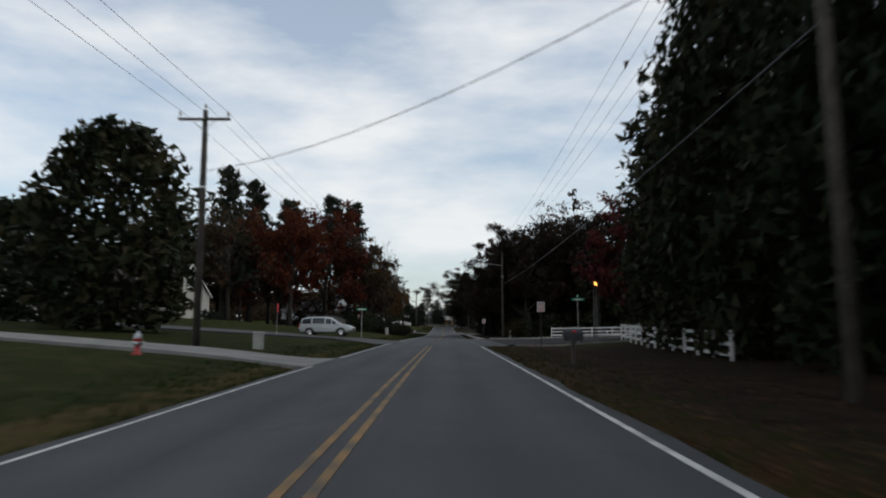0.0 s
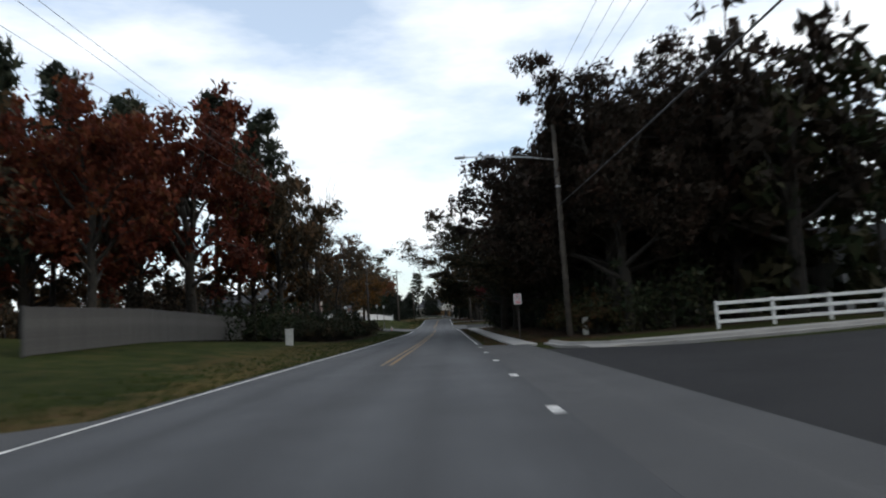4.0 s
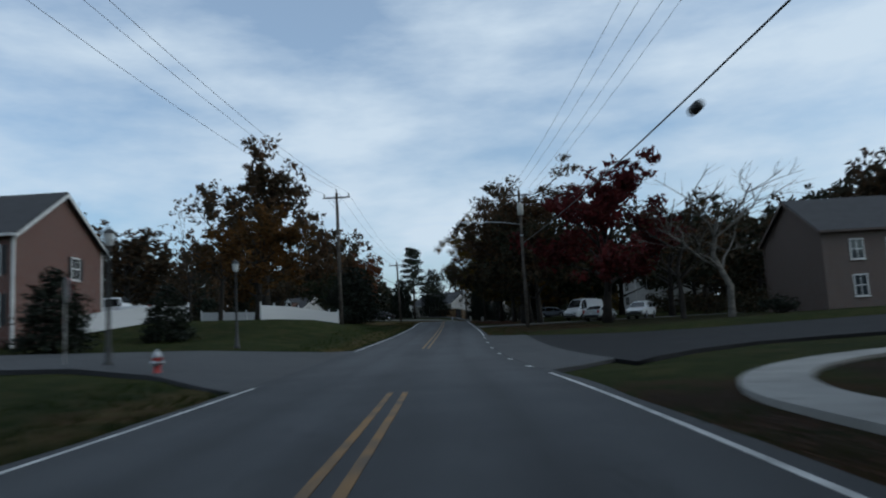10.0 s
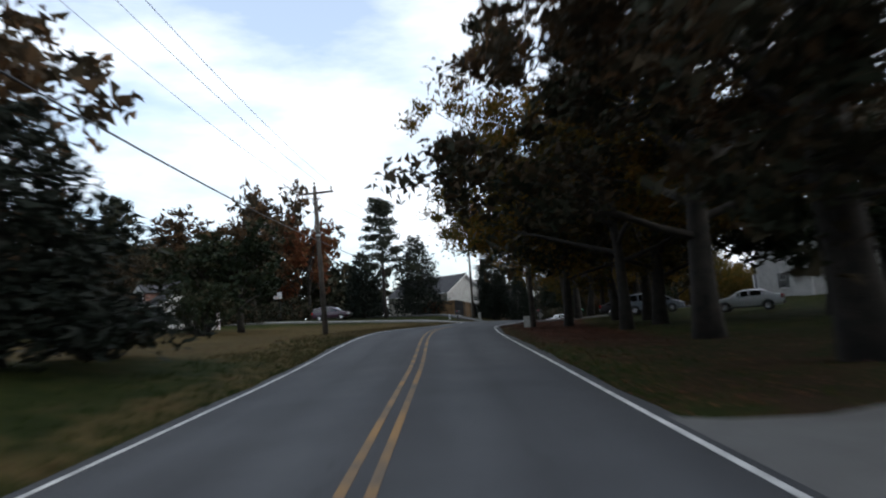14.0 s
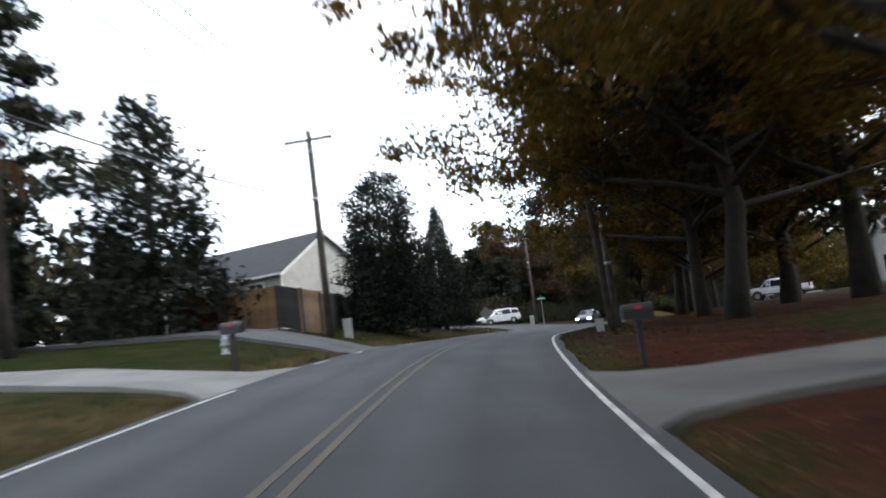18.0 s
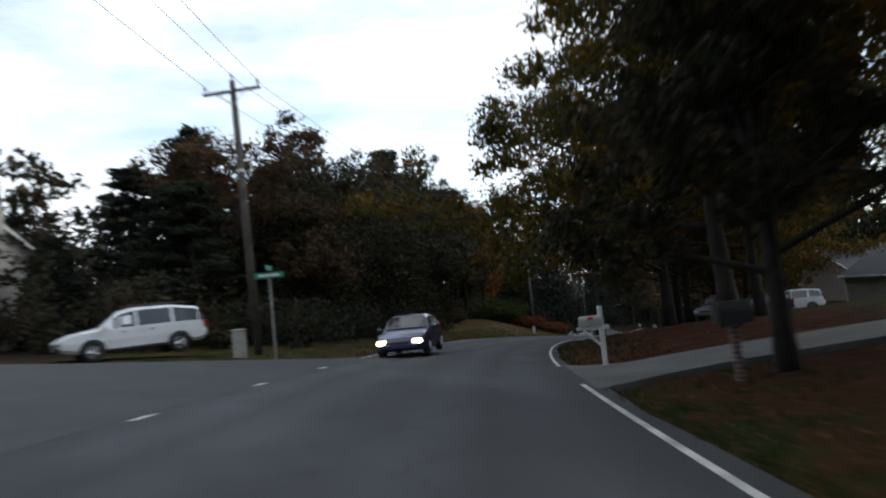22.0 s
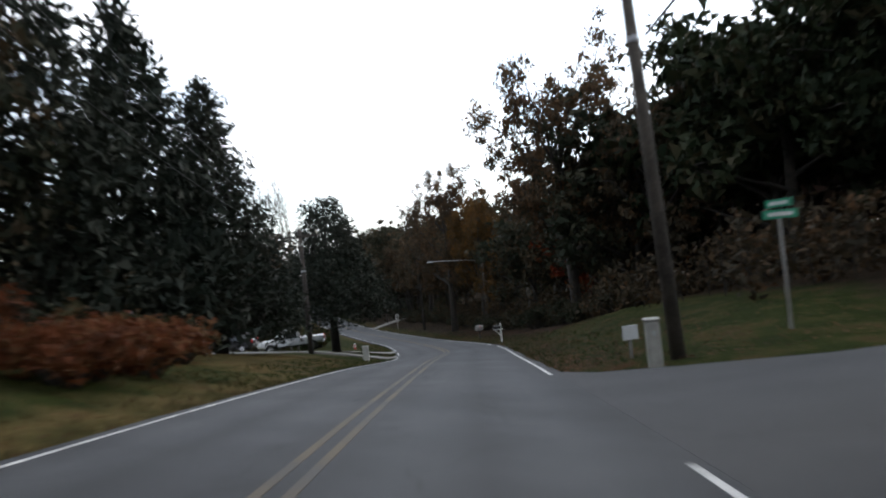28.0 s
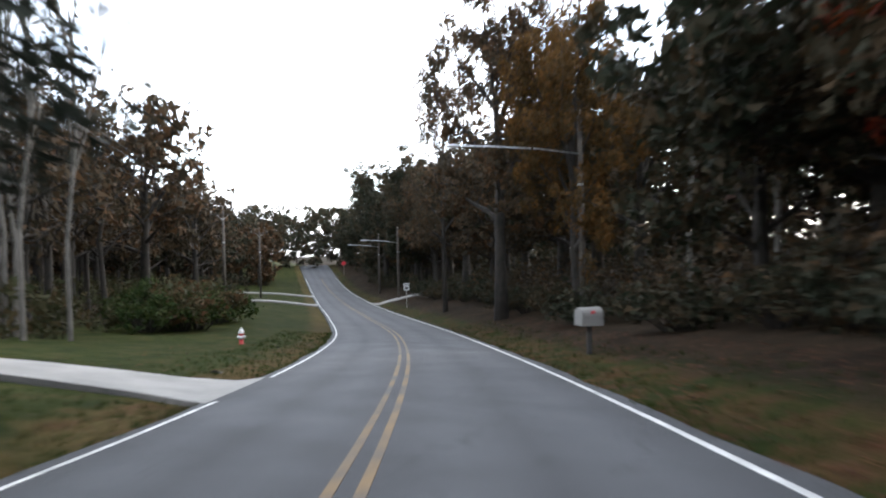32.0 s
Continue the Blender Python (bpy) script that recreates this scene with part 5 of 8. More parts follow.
# side outlines from tail (y negative) to nose: y, bottom, belt, roof (0: no cabin), half width
CARS = {
    "suv": (4.75, 1.84, 0.34, ((-2.36, 0.55, 0.95, 0, 0.78), (-2.28, 0.42, 1.02, 1.10, 0.86), (-2.1, 0.36, 1.04, 1.55, 0.9), (-1.2, 0.30, 1.05, 1.68, 0.92), (0.0, 0.28, 1.03, 1.68, 0.92), (0.55, 0.28, 1.02, 1.56, 0.92), (1.25, 0.28, 1.0, 1.06, 0.91), (1.95, 0.32, 0.93, 0, 0.88), (2.28, 0.40, 0.80, 0, 0.80), (2.38, 0.50, 0.68, 0, 0.68)), 1.38),
    "sedan": (4.6, 1.78, 0.32, ((-2.28, 0.5, 0.86, 0, 0.7), (-2.2, 0.36, 0.98, 0, 0.82), (-1.75, 0.30, 1.02, 1.05, 0.87), (-1.05, 0.26, 0.98, 1.40, 0.88), (-0.2, 0.24, 0.96, 1.46, 0.89), (0.35, 0.24, 0.94, 1.40, 0.89), (1.1, 0.24, 0.92, 0.98, 0.88), (1.8, 0.28, 0.84, 0, 0.85), (2.18, 0.36, 0.72, 0, 0.76), (2.3, 0.45, 0.6, 0, 0.64)), 1.34),
    "van": (5.9, 2.05, 0.36, ((-2.95, 0.45, 1.3, 0, 0.95), (-2.92, 0.40, 1.32, 2.40, 1.0), (-2.0, 0.36, 1.35, 2.52, 1.02), (0.6, 0.34, 1.34, 2.52, 1.02), (1.25, 0.34, 1.30, 2.40, 1.01), (2.05, 0.34, 1.22, 1.42, 0.99), (2.55, 0.36, 1.10, 0, 0.96), (2.85, 0.42, 0.95, 0, 0.88), (2.95, 0.5, 0.75, 0, 0.78)), 1.75),
    "minivan": (5.1, 1.95, 0.34, ((-2.55, 0.5, 1.0, 0, 0.82), (-2.48, 0.40, 1.06, 1.15, 0.92), (-2.2, 0.34, 1.08, 1.66, 0.96), (-1.2, 0.30, 1.08, 1.76, 0.97), (0.2, 0.28, 1.05, 1.74, 0.97), (0.8, 0.28, 1.03, 1.60, 0.97), (1.75, 0.28, 1.0, 1.04, 0.95), (2.2, 0.34, 0.9, 0, 0.88), (2.5, 0.44, 0.72, 0, 0.72)), 1.52),
    "pickup": (5.4, 1.9, 0.38, ((-2.7, 0.62, 1.06, 0, 0.88), (-2.66, 0.58, 1.08, 0, 0.92), (-0.75, 0.52, 1.08, 0, 0.93), (-0.70, 0.46, 1.10, 1.35, 0.93), (-0.55, 0.46, 1.10, 1.78, 0.93), (0.55, 0.44, 1.08, 1.80, 0.93), (0.85, 0.44, 1.08, 1.70, 0.93), (1.45, 0.44, 1.06, 1.12, 0.93), (2.35, 0.50, 1.02, 0, 0.91), (2.66, 0.58, 0.9, 0, 0.85), (2.72, 0.66, 0.8, 0, 0.78)), 1.70),
}


def car(kind, colour, label, m, lit=False, group="", name="car"):
    """A parked vehicle: lofted body, glazing, wheels, lamps, mirrors. Its y axis points to the nose."""
    length, width, wr, rows, axle = CARS[kind]
    root = thing(name, label, "car" if kind not in ("van", "pickup") else kind, m, group)
    body, glass = MB(), []
    rings = []
    for y, zb, zl, zr, hw in rows:
        zr2 = zr if zr else zl + 0.03
        rw = hw * (0.80 if zr > zl + 0.2 else 0.93)
        side = [(0.0, zb), (hw * 0.86, zb), (hw * 0.99, zb + 0.12), (hw, zb + (zl - zb) * 0.55), (hw * 0.965, zl), (rw, zr2 - 0.07 if zr else zl + 0.015), (rw * 0.82, zr2), (0.0, zr2 + 0.025)]
        rings.append([(x, y, z) for x, z in side])
    n = len(rings[0])
    for sg in (1, -1):
        vs = [(sg * p[0], p[1], p[2]) for r in rings for p in r]
        fs = []
        for i in range(len(rings) - 1):
            cab = rows[i][3] > rows[i][2] + 0.02 or rows[i + 1][3] > rows[i + 1][2] + 0.02
            for j in range(n - 1):
                q = (i * n + j, i * n + j + 1, (i + 1) * n + j + 1, (i + 1) * n + j)
                fs.append(q if sg > 0 else q[::-1])
                if cab and j == 4 and rows[i][3] and rows[i + 1][3] and not (kind == "van" and rows[i + 1][0] < 1.0):
                    # side glass, inset a little and proud of the skin
                    a, b, c, d = (Vector(vs[k]) for k in q)
                    mid = (a + b + c + d) / 4
                    off = Vector((sg * 0.006, 0, 0.002))
                    glass.append(MB())
                    glass[-1].add([tuple(p + (mid - p) * 0.10 + off) for p in (a, b, c, d)], [(0, 1, 2, 3)])
        fs.append(tuple(range(n))[::-1] if sg > 0 else tuple(range(n)))
        e = (len(rings) - 1) * n
        fs.append(tuple(e + j for j in range(n)) if sg > 0 else tuple(e + j for j in range(n))[::-1])
        body.add(vs, fs)
    part("body", fix(body), PAINT[colour], root, smooth=False)
    for piece in glass:
        part("side_window", piece, M_GLASS, root)
    # windscreen and rear window on the sloping cabin ends
    cabs = [i for i in range(len(rows)) if rows[i][3] > rows[i][2] + 0.02]
    for nm, i0, i1, sy in (("windscreen", cabs[-2], cabs[-1], 1), ("rear_window", cabs[0], cabs[1], -1)):
        if kind == "van" and sy < 0:
            continue
        g = MB()
        hi, lo = (rings[i0], rings[i1]) if sy > 0 else (rings[i1], rings[i0])
        a, b = Vector(hi[6]), Vector(lo[6])
        w0, w1 = hi[6][0] * 1.02, lo[6][0] * 1.08
        off = Vector((0, sy * 0.015, 0.03))
        pa, pb = a.lerp(b, 0.06) + off, a.lerp(b, 0.95) + off
        g.add([(w0, pa.y, pa.z), (-w0, pa.y, pa.z), (-w1, pb.y, pb.z), (w1, pb.y, pb.z), (0, pa.y + sy * 0.0, pa.z + 0.02), (0, pb.y + sy * 0.05, pb.z + 0.015)], [(0, 4, 5, 3), (4, 1, 2, 5)])
        part(nm, g, M_GLASS, root)
    nose, tail = rows[-1][0], rows[0][0]
    zl = rows[-2][2]
    for sx in (-1, 1):
        hl = MB().box((sx * rows[-2][4] * 0.80, rows[-2][0] - 0.03, zl - 0.10), (0.34, 0.34, 0.17), bevel=0.05)
        part("headlamp", hl, M_HEAD if lit else M_LENS, root)
        tl = MB().box((sx * rows[1][4] * 0.90, rows[1][0] - 0.01, rows[1][2] - 0.10), (0.18, 0.16, 0.30 if kind != "van" else 0.5), bevel=0.03)
        part("tail_lamp", tl, M_TAIL, root)
        my = [r[0] for r in rows if r[3] > r[2] + 0.02][-1] - 0.25
        part("mirror", MB().box((sx * (width / 2 + 0.08), my, rows[len(rows) // 2][2] + 0.07), (0.20, 0.10, 0.15), bevel=0.035), M_BLACK if kind == "van" else PAINT[colour], root)
        for dy in (-0.15, 0.75) if kind != "pickup" else (-0.1, 0.6):
            part("door_handle", MB().box((sx * (width / 2 + 0.004), dy - 0.35, rows[len(rows) // 2][2] - 0.10), (0.03, 0.16, 0.03), bevel=0.008), M_CHROME, root)
        part("sill", MB().box((sx * width * 0.455, 0, rows[4][1] + 0.05), (0.06, axle * 2 - wr * 2.3, 0.10), bevel=0.02), M_RUBBER, root)
        for sy in (-1, 1):
            y = sy * axle
            arch = MB()
            k = 12
            vs, fs = [], []
            for q in range(k + 1):
                a = math.pi * q / k
                for rr in (wr * 1.0, wr * 1.22):
                    vs.append((sx * (width / 2 + 0.006), y + rr * math.cos(a), wr + rr * math.sin(a)))
            fs = [(2 * q, 2 * q + 1, 2 * q + 3, 2 * q + 2) for q in range(k)]
            arch.add(vs, fs)
            part("wheel_arch", arch, M_RUBBER, root)
            wheel = part("wheel", MB().tube([(sx * (width / 2 - 0.20), y, wr), (sx * (width / 2 - 0.17), y, wr), (sx * (width / 2 - 0.02), y, wr), (sx * (width / 2 + 0.012), y, wr)], [wr * 0.93, wr, wr, wr * 0.93], 20), M_RUBBER, root, "black tyre")
            rim = MB().tube([(sx * (width / 2 + 0.006), y, wr), (sx * (width / 2 + 0.022), y, wr)], [wr * 0.66, wr * 0.62], 16)
            for q in range(5):
                a = q * 2 * math.pi / 5
                rim.tube([(sx * (width / 2 + 0.03), y, wr), (sx * (width / 2 + 0.03), y + math.cos(a) * wr * 0.6, wr + math.sin(a) * wr * 0.6)], 0.035, 5)
            part("rim", rim, M_CHROME, wheel)
    part("front_bumper", MB().box((0, nose - 0.06, rows[-1][1] + 0.02), (rows[-1][4] * 2.1, 0.2, 0.22), bevel=0.06), M_BLACK if kind in ("suv", "van") else PAINT[colour], root)
    part("grille", MB().box((0, nose + 0.0, rows[-1][2] - 0.02), (rows[-1][4] * 1.1, 0.06, 0.14), bevel=0.02), M_BLACK, root)
    part("rear_bumper", MB().box((0, tail + 0.02, rows[0][1] - 0.02), (rows[0][4] * 2.1, 0.2, 0.20), bevel=0.06), M_CHROME if kind == "pickup" else M_BLACK, root)
    part("number_plate", MB().box((0, tail - 0.06 if kind != "pickup" else tail - 0.09, rows[0][1] + 0.22), (0.32, 0.02, 0.16), bevel=0.005), M_PLATE, root)
    if kind == "pickup":
        part("load_bed", MB().box((0, -1.72, 1.10), (1.55, 1.8, 0.05), bevel=0.01), M_RUBBER, root)
    if kind in ("suv", "minivan"):
        for sx in (-1, 1):
            part("roof_rail", MB().tube([(sx * 0.68, -1.7, rows[3][3] + 0.03), (sx * 0.70, -1.5, rows[3][3] + 0.08), (sx * 0.70, 0.0, rows[3][3] + 0.07), (sx * 0.68, 0.25, rows[3][3] + 0.01)], 0.02, 6), M_BLACK, root)
    return root


# ---- houses ----
def window_of(parent, c, w, h, ax, sg, shutters=None, name="window"):
    """A sash window on a wall face: ax 'x' or 'y' is the way it faces, sg its sign."""
    def bx(du, dz, su, sz, out, t):
        if ax == "y":
            return MB().box((c[0] + du, c[1] + sg * out, c[2] + dz), (su, t, sz), bevel=0.008)
        return MB().box((c[0] + sg * out, c[1] + du, c[2] + dz), (t, su, sz), bevel=0.008)
    fr = part(name, bx(0, 0, w + 0.16, h + 0.16, 0.02, 0.06), M_WHITE, parent)
    for du in (-w / 4 - 0.01, w / 4 + 0.01):
        for dz in (-h / 4 - 0.01, h / 4 + 0.01):
            part("pane", bx(du, dz, w / 2 - 0.04, h / 2 - 0.04, 0.048, 0.012), M_WINDOW, fr)
    part("sill", bx(0, -h / 2 - 0.1, w + 0.3, 0.06, 0.06, 0.14), M_WHITE, fr)
    if shutters:
        for s2 in (-1, 1):
            part("shutter", bx(s2 * (w / 2 + 0.26), 0, 0.34, h + 0.1, 0.03, 0.05), shutters, fr)
    return fr


def house(name, label, m, w, dp, eave, ridge, wall, gable, roof, along="x", openings=(), garage=(), chimney=None, porch=None, dormers=(), trim=M_WHITE, shutters=None, over=0.35):
    """A pitched-roof house. w is its width in x, dp its depth in y; the ridge runs along x or y.
    openings: (face, u, z, width, height); garage: (face, u, width)."""
    root = thing(name, label, "house", m)
    base = -1.2
    t = 0.2
    part("wall", MB().box((0, -dp / 2 + t / 2, (eave + base) / 2), (w, t, eave - base)), wall, root, "front wall")
    part("wall", MB().box((0, dp / 2 - t / 2, (eave + base) / 2), (w, t, eave - base)), wall, root)
    for sx in (-1, 1):
        part("wall", MB().box((sx * (w / 2 - t / 2 + 0.002), 0, (eave + base) / 2), (t, dp - 2 * t, eave - base)), gable if along == "x" else wall, root)
    half = (dp if along == "x" else w) / 2
    run = (w if along == "x" else dp) / 2
    slope = (ridge - eave) / half
    for sg in (-1, 1):
        gb = MB()
        poly = [(-half, eave), (half, eave), (0, ridge - 0.02)]
        gb.prism(poly, sg * (run - 0.2), sg * (run + 0.003), "x" if along == "x" else "y")
        part("gable", fix(gb), gable, root)
        # barge boards and roof plane
        rf = MB()
        zo = eave - over * slope
        pl = [(0, ridge + 0.10), (0, ridge), (sg * (half + over), zo), (sg * (half + over), zo + 0.12)]
        rf.prism(pl, -run - over, run + over, "x" if along == "x" else "y")
        part("roof", fix(rf), roof, root)
        gt = MB()
        gt.prism([(sg * (half + over), zo - 0.06), (sg * (half + over + 0.12), zo - 0.06), (sg * (half + over + 0.12), zo + 0.08), (sg * (half + over), zo + 0.08)], -run - over, run + over, "x" if along == "x" else "y")
        part("gutter", fix(gt), trim, root)
        for e in (-1, 1):
            bb = MB()
            pl2 = [(0, ridge - 0.02), (0, ridge - 0.24), (sg * (half + over), zo - 0.18), (sg * (half + over), zo + 0.02)]
            a = e * (run + over + 0.004)
            bb.prism(pl2, a, a + e * 0.05, "x" if along == "x" else "y")
            part("barge_board", fix(bb), trim, root)
    for sx in (-1, 1):
        for sy in (-1, 1):
            part("corner_board", MB().box((sx * (w / 2 + 0.006), sy * (dp / 2 + 0.006), (eave + base) / 2), (0.14, 0.14, eave - base - 0.05), bevel=0.01), trim, root)
    face_of = {"front": ("y", -1, -dp / 2), "back": ("y", 1, dp / 2), "east": ("x", 1, w / 2), "west": ("x", -1, -w / 2)}
    for face, u, z, ww, hh in openings:
        ax, sg, at = face_of[face]
        c = (u, at, z) if ax == "y" else (at, u, z)
        if z - hh / 2 < 0.15:
            if ax == "y":
                fr = part("door_frame", MB().box((u, at + sg * 0.03, z), (ww + 0.24, 0.1, hh + 0.12), bevel=0.01), M_WHITE, root)
                part("door", MB().box((u, at + sg * 0.085, z), (ww, 0.05, hh), bevel=0.01), M_BLACK, fr)
            else:
                fr = part("door_frame", MB().box((at + sg * 0.03, u, z), (0.1, ww + 0.24, hh + 0.12), bevel=0.01), M_WHITE, root)
                part("door", MB().box((at + sg * 0.085, u, z), (0.05, ww, hh), bevel=0.01), M_BLACK, fr)
        else:
            window_of(root, c, ww, hh, ax, sg, shutters)
    for face, u, gw in garage:
        ax, sg, at = face_of[face]
        def gx(du, dz, su, sz, out):
            return MB().box((u + du, at + sg * out, 1.1 + dz), (su, 0.06, sz), bevel=0.012) if ax == "y" else MB().box((at + sg * out, u + du, 1.1 + dz), (0.06, su, sz), bevel=0.012)
        gd = part("garage_door", gx(0, 0, gw + 0.2, 2.3, 0.01), M_WHITE, root)
        for k in range(4):
            part("panel", gx(0, -0.81 + 0.54 * k, gw, 0.5, 0.045), M_WHITE, gd)
    if chimney:
        x, y, cw, z = chimney
        ch = part("chimney", MB().box((x, y, (z + base) / 2), (cw, cw * 0.8, z - base), bevel=0.02), gable, root)
        part("chimney_cap", MB().box((x, y, z + 0.06), (cw + 0.18, cw * 0.8 + 0.18, 0.14), bevel=0.03), M_CONCRETE, ch)
    if porch:
        face, u, pw, pd, ph = porch
        ax, sg, at = face_of[face]
        def px(du, out, z, su, so, sz, bevel=0.015):
            return MB().box((u + du, at + sg * out, z), (su, so, sz), bevel=bevel) if ax == "y" else MB().box((at + sg * out, u + du, z), (so, su, sz), bevel=bevel)
        part("porch_floor", px(0, pd / 2, -0.2, pw, pd, 0.7), M_CONCRETE, root)
        part("porch_roof", px(0, pd / 2, ph + 0.12, pw + 0.4, pd + 0.4, 0.22, 0.05), roof, root)
        n = max(2, int(pw / 2.2) + 1)
        for k in range(n):
            du = -pw / 2 + 0.15 + (pw - 0.3) * k / (n - 1)
            part("porch_post", px(du, pd - 0.12, (ph + 0.15) / 2, 0.16, 0.16, ph - 0.15), M_WHITE, root)
        part("porch_rail", px(0, pd - 0.12, 0.95, pw - 0.4, 0.06, 0.07), M_WHITE, root)
        for k in range(int(pw / 0.3)):
            part("baluster", px(-pw / 2 + 0.25 + k * 0.3, pd - 0.12, 0.55, 0.035, 0.035, 0.76, 0.0), M_WHITE, root)
    for u, z in dormers:
        # a small gabled dormer on the front slope
        y0 = -dp / 2 + (z - eave) / slope * 0.55
        dm = MB().box((u, y0 + 0.8, z + 0.55), (1.5, 1.9, 1.3))
        do = part("dormer", dm, wall, root)
        dr = MB()
        dr.prism([(u - 1.0, z + 1.1), (u, z + 1.95), (u + 1.0, z + 1.1)], y0 - 0.4, y0 + 2.8, "y")
        part("dormer_roof", fix(dr), roof, do)
        part("dormer_gable", fix(MB().prism([(u - 0.78, z + 1.15), (u, z + 1.82), (u + 0.78, z + 1.15)], y0 - 0.41, y0 - 0.44, "y")), trim, do)
        part("dormer_window", MB().box((u, y0 - 0.17, z + 0.6), (0.75, 0.05, 1.0), bevel=0.01), M_WINDOW, do)
        part("dormer_trim", MB().box((u, y0 - 0.15, z + 0.6), (0.95, 0.05, 1.2), bevel=0.01), trim, do)
    return root


# ---- fences ----
def rail_fence(label, pts, h=1.25, rails=3, bay=2.4):
    """White rail fence: posts and flat rails."""
    root = thing("rail_fence", label, "fence")
    for a, b in zip(pts[:-1], pts[1:]):
        pa, pb = spot(*a), spot(*b)
        n = max(1, int(round((pb - pa).length / bay)))
        prev = None
        for i in range(n + 1):
            u = i / n
            p = spot(a[0] + (b[0] - a[0]) * u, a[1] + (b[1] - a[1]) * u)
            ang = math.degrees(math.atan2(pb.y - pa.y, pb.x - pa.x))
            part("post", MB().box((0, 0, h / 2 - 0.2), (0.12, 0.12, h + 0.45), bevel=0.012), M_WHITE, root, m=pose(p.x, p.y, p.z, 0, 0, ang))
            if prev is not None:
                d = p - prev
                for k in range(rails):
                    z = h * (0.28 + 0.66 * k / (rails - 1)) - 0.02
                    mm = Matrix.Translation(prev.lerp(p, 0.5) + Vector((0, 0, z))) @ d.to_track_quat("X", "Z").to_matrix().to_4x4()
                    part("rail", MB().box((0, -0.075, 0), (d.length + 0.02, 0.035, 0.15), bevel=0.008), M_WHITE, root, m=mm)
            prev = p
    return root


def board_fence(name, label, pts, h, material, board=0.14, cap=False, bay=2.4):
    """A closed fence of upright boards between posts."""
    root = thing(name, label, "fence")
    me_board = MB().box((0, 0, h / 2), (board - 0.006, 0.025, h - 0.08), bevel=0.004).mesh("board", material)
    me_post = MB().box((0, 0, h / 2 - 0.1), (0.11, 0.11, h + 0.25), bevel=0.012).mesh("post", material)
    me_cap = MB().lathe([(0.085, 0), (0.085, 0.03), (0.06, 0.05), (0.06, 0.09), (0.075, 0.13), (0.05, 0.18), (0.01, 0.2)], 8).mesh("post_cap", material)
    for a, b in zip(pts[:-1], pts[1:]):
        pa, pb = spot(*a), spot(*b)
        L = (pb - pa).length
        ang = math.degrees(math.atan2(pb.y - pa.y, pb.x - pa.x))
        n = int(L / board)
        nb = max(1, int(round(L / bay)))
        for i in range(nb + 1):
            u = i / nb
            p = spot(a[0] + (b[0] - a[0]) * u, a[1] + (b[1] - a[1]) * u)
            po = part("post", me_post, None, root, m=pose(p.x, p.y, p.z, 0, 0, ang) @ Matrix.Translation((0, 0.05, 0)))
            if cap:
                part("post_cap", me_cap, None, po, m=Matrix.Translation((0, 0, h + 0.025)))
        for z in (0.35, h - 0.3):
            d = pb - pa
            k = 6
            prev = None
            for i in range(k + 1):
                p = spot(a[0] + (b[0] - a[0]) * i / k, a[1] + (b[1] - a[1]) * i / k, z)
                if prev is not None:
                    dd = p - prev
                    part("rail", MB().box((0, 0.035, 0), (dd.length, 0.04, 0.09)), material, root, m=Matrix.Translation(prev.lerp(p, 0.5)) @ dd.to_track_quat("X", "Z").to_matrix().to_4x4())
                prev = p
        g = random.Random(int(L * 100))
        for i in range(n):
            u = (i + 0.5) / n
            p = spot(a[0] + (b[0] - a[0]) * u, a[1] + (b[1] - a[1]) * u, 0.02 + (0 if cap else g.uniform(-0.012, 0.012)))
            part("board", me_board, None, root, m=pose(p.x, p.y, p.z, 0, 0, ang))
    return root


# ---- street furniture ----
def hydrant(s, d, label, k=1.0, body=None, top=None):
    root = thing("fire_hydrant", label, "fire hydrant", put(s, d) @ Matrix.Scale(k, 4))
    b, t = body or M_REDPAINT, top or M_METAL
    part("barrel", MB().lathe([(0.15, -0.1), (0.15, 0.04), (0.10, 0.06), (0.095, 0.42), (0.13, 0.44), (0.13, 0.5), (0.11, 0.52)], 14), b, root, smooth=True)
    part("bonnet", MB().lathe([(0.125, 0.5), (0.125, 0.54), (0.11, 0.62), (0.06, 0.69), (0.03, 0.7), (0.03, 0.76), (0.005, 0.77)], 14), t, root, smooth=True)
    for sx in (-1, 1):
        part("outlet_cap", MB().tube([(sx * 0.08, 0, 0.36), (sx * 0.17, 0, 0.36), (sx * 0.19, 0, 0.36)], [0.055, 0.06, 0.03], 8), t, root)
    part("pumper_cap", MB().tube([(0, -0.08, 0.34), (0, -0.17, 0.34), (0, -0.2, 0.34)], [0.075, 0.08, 0.04], 10), t, root)
    return root


def pedestal(s, d, label, w=0.35, h=0.85, material=None, name="utility_pedestal", turn=0.0):
    root = thing(name, label, "utility box", put(s, d, 0, turn))
    mtl = material or M_GREYBOX
    part("body", MB().box((0, 0, h / 2 - 0.08), (w, w * 0.8, h + 0.1), bevel=0.025), mtl, root)
    part("lid", MB().box((0, 0, h), (w + 0.05, w * 0.8 + 0.05, 0.07), bevel=0.025), mtl, root)
    part("hasp", MB().box((0, -w * 0.4 - 0.01, h * 0.7), (0.05, 0.02, 0.09), bevel=0.005), M_METAL, root)
    return root


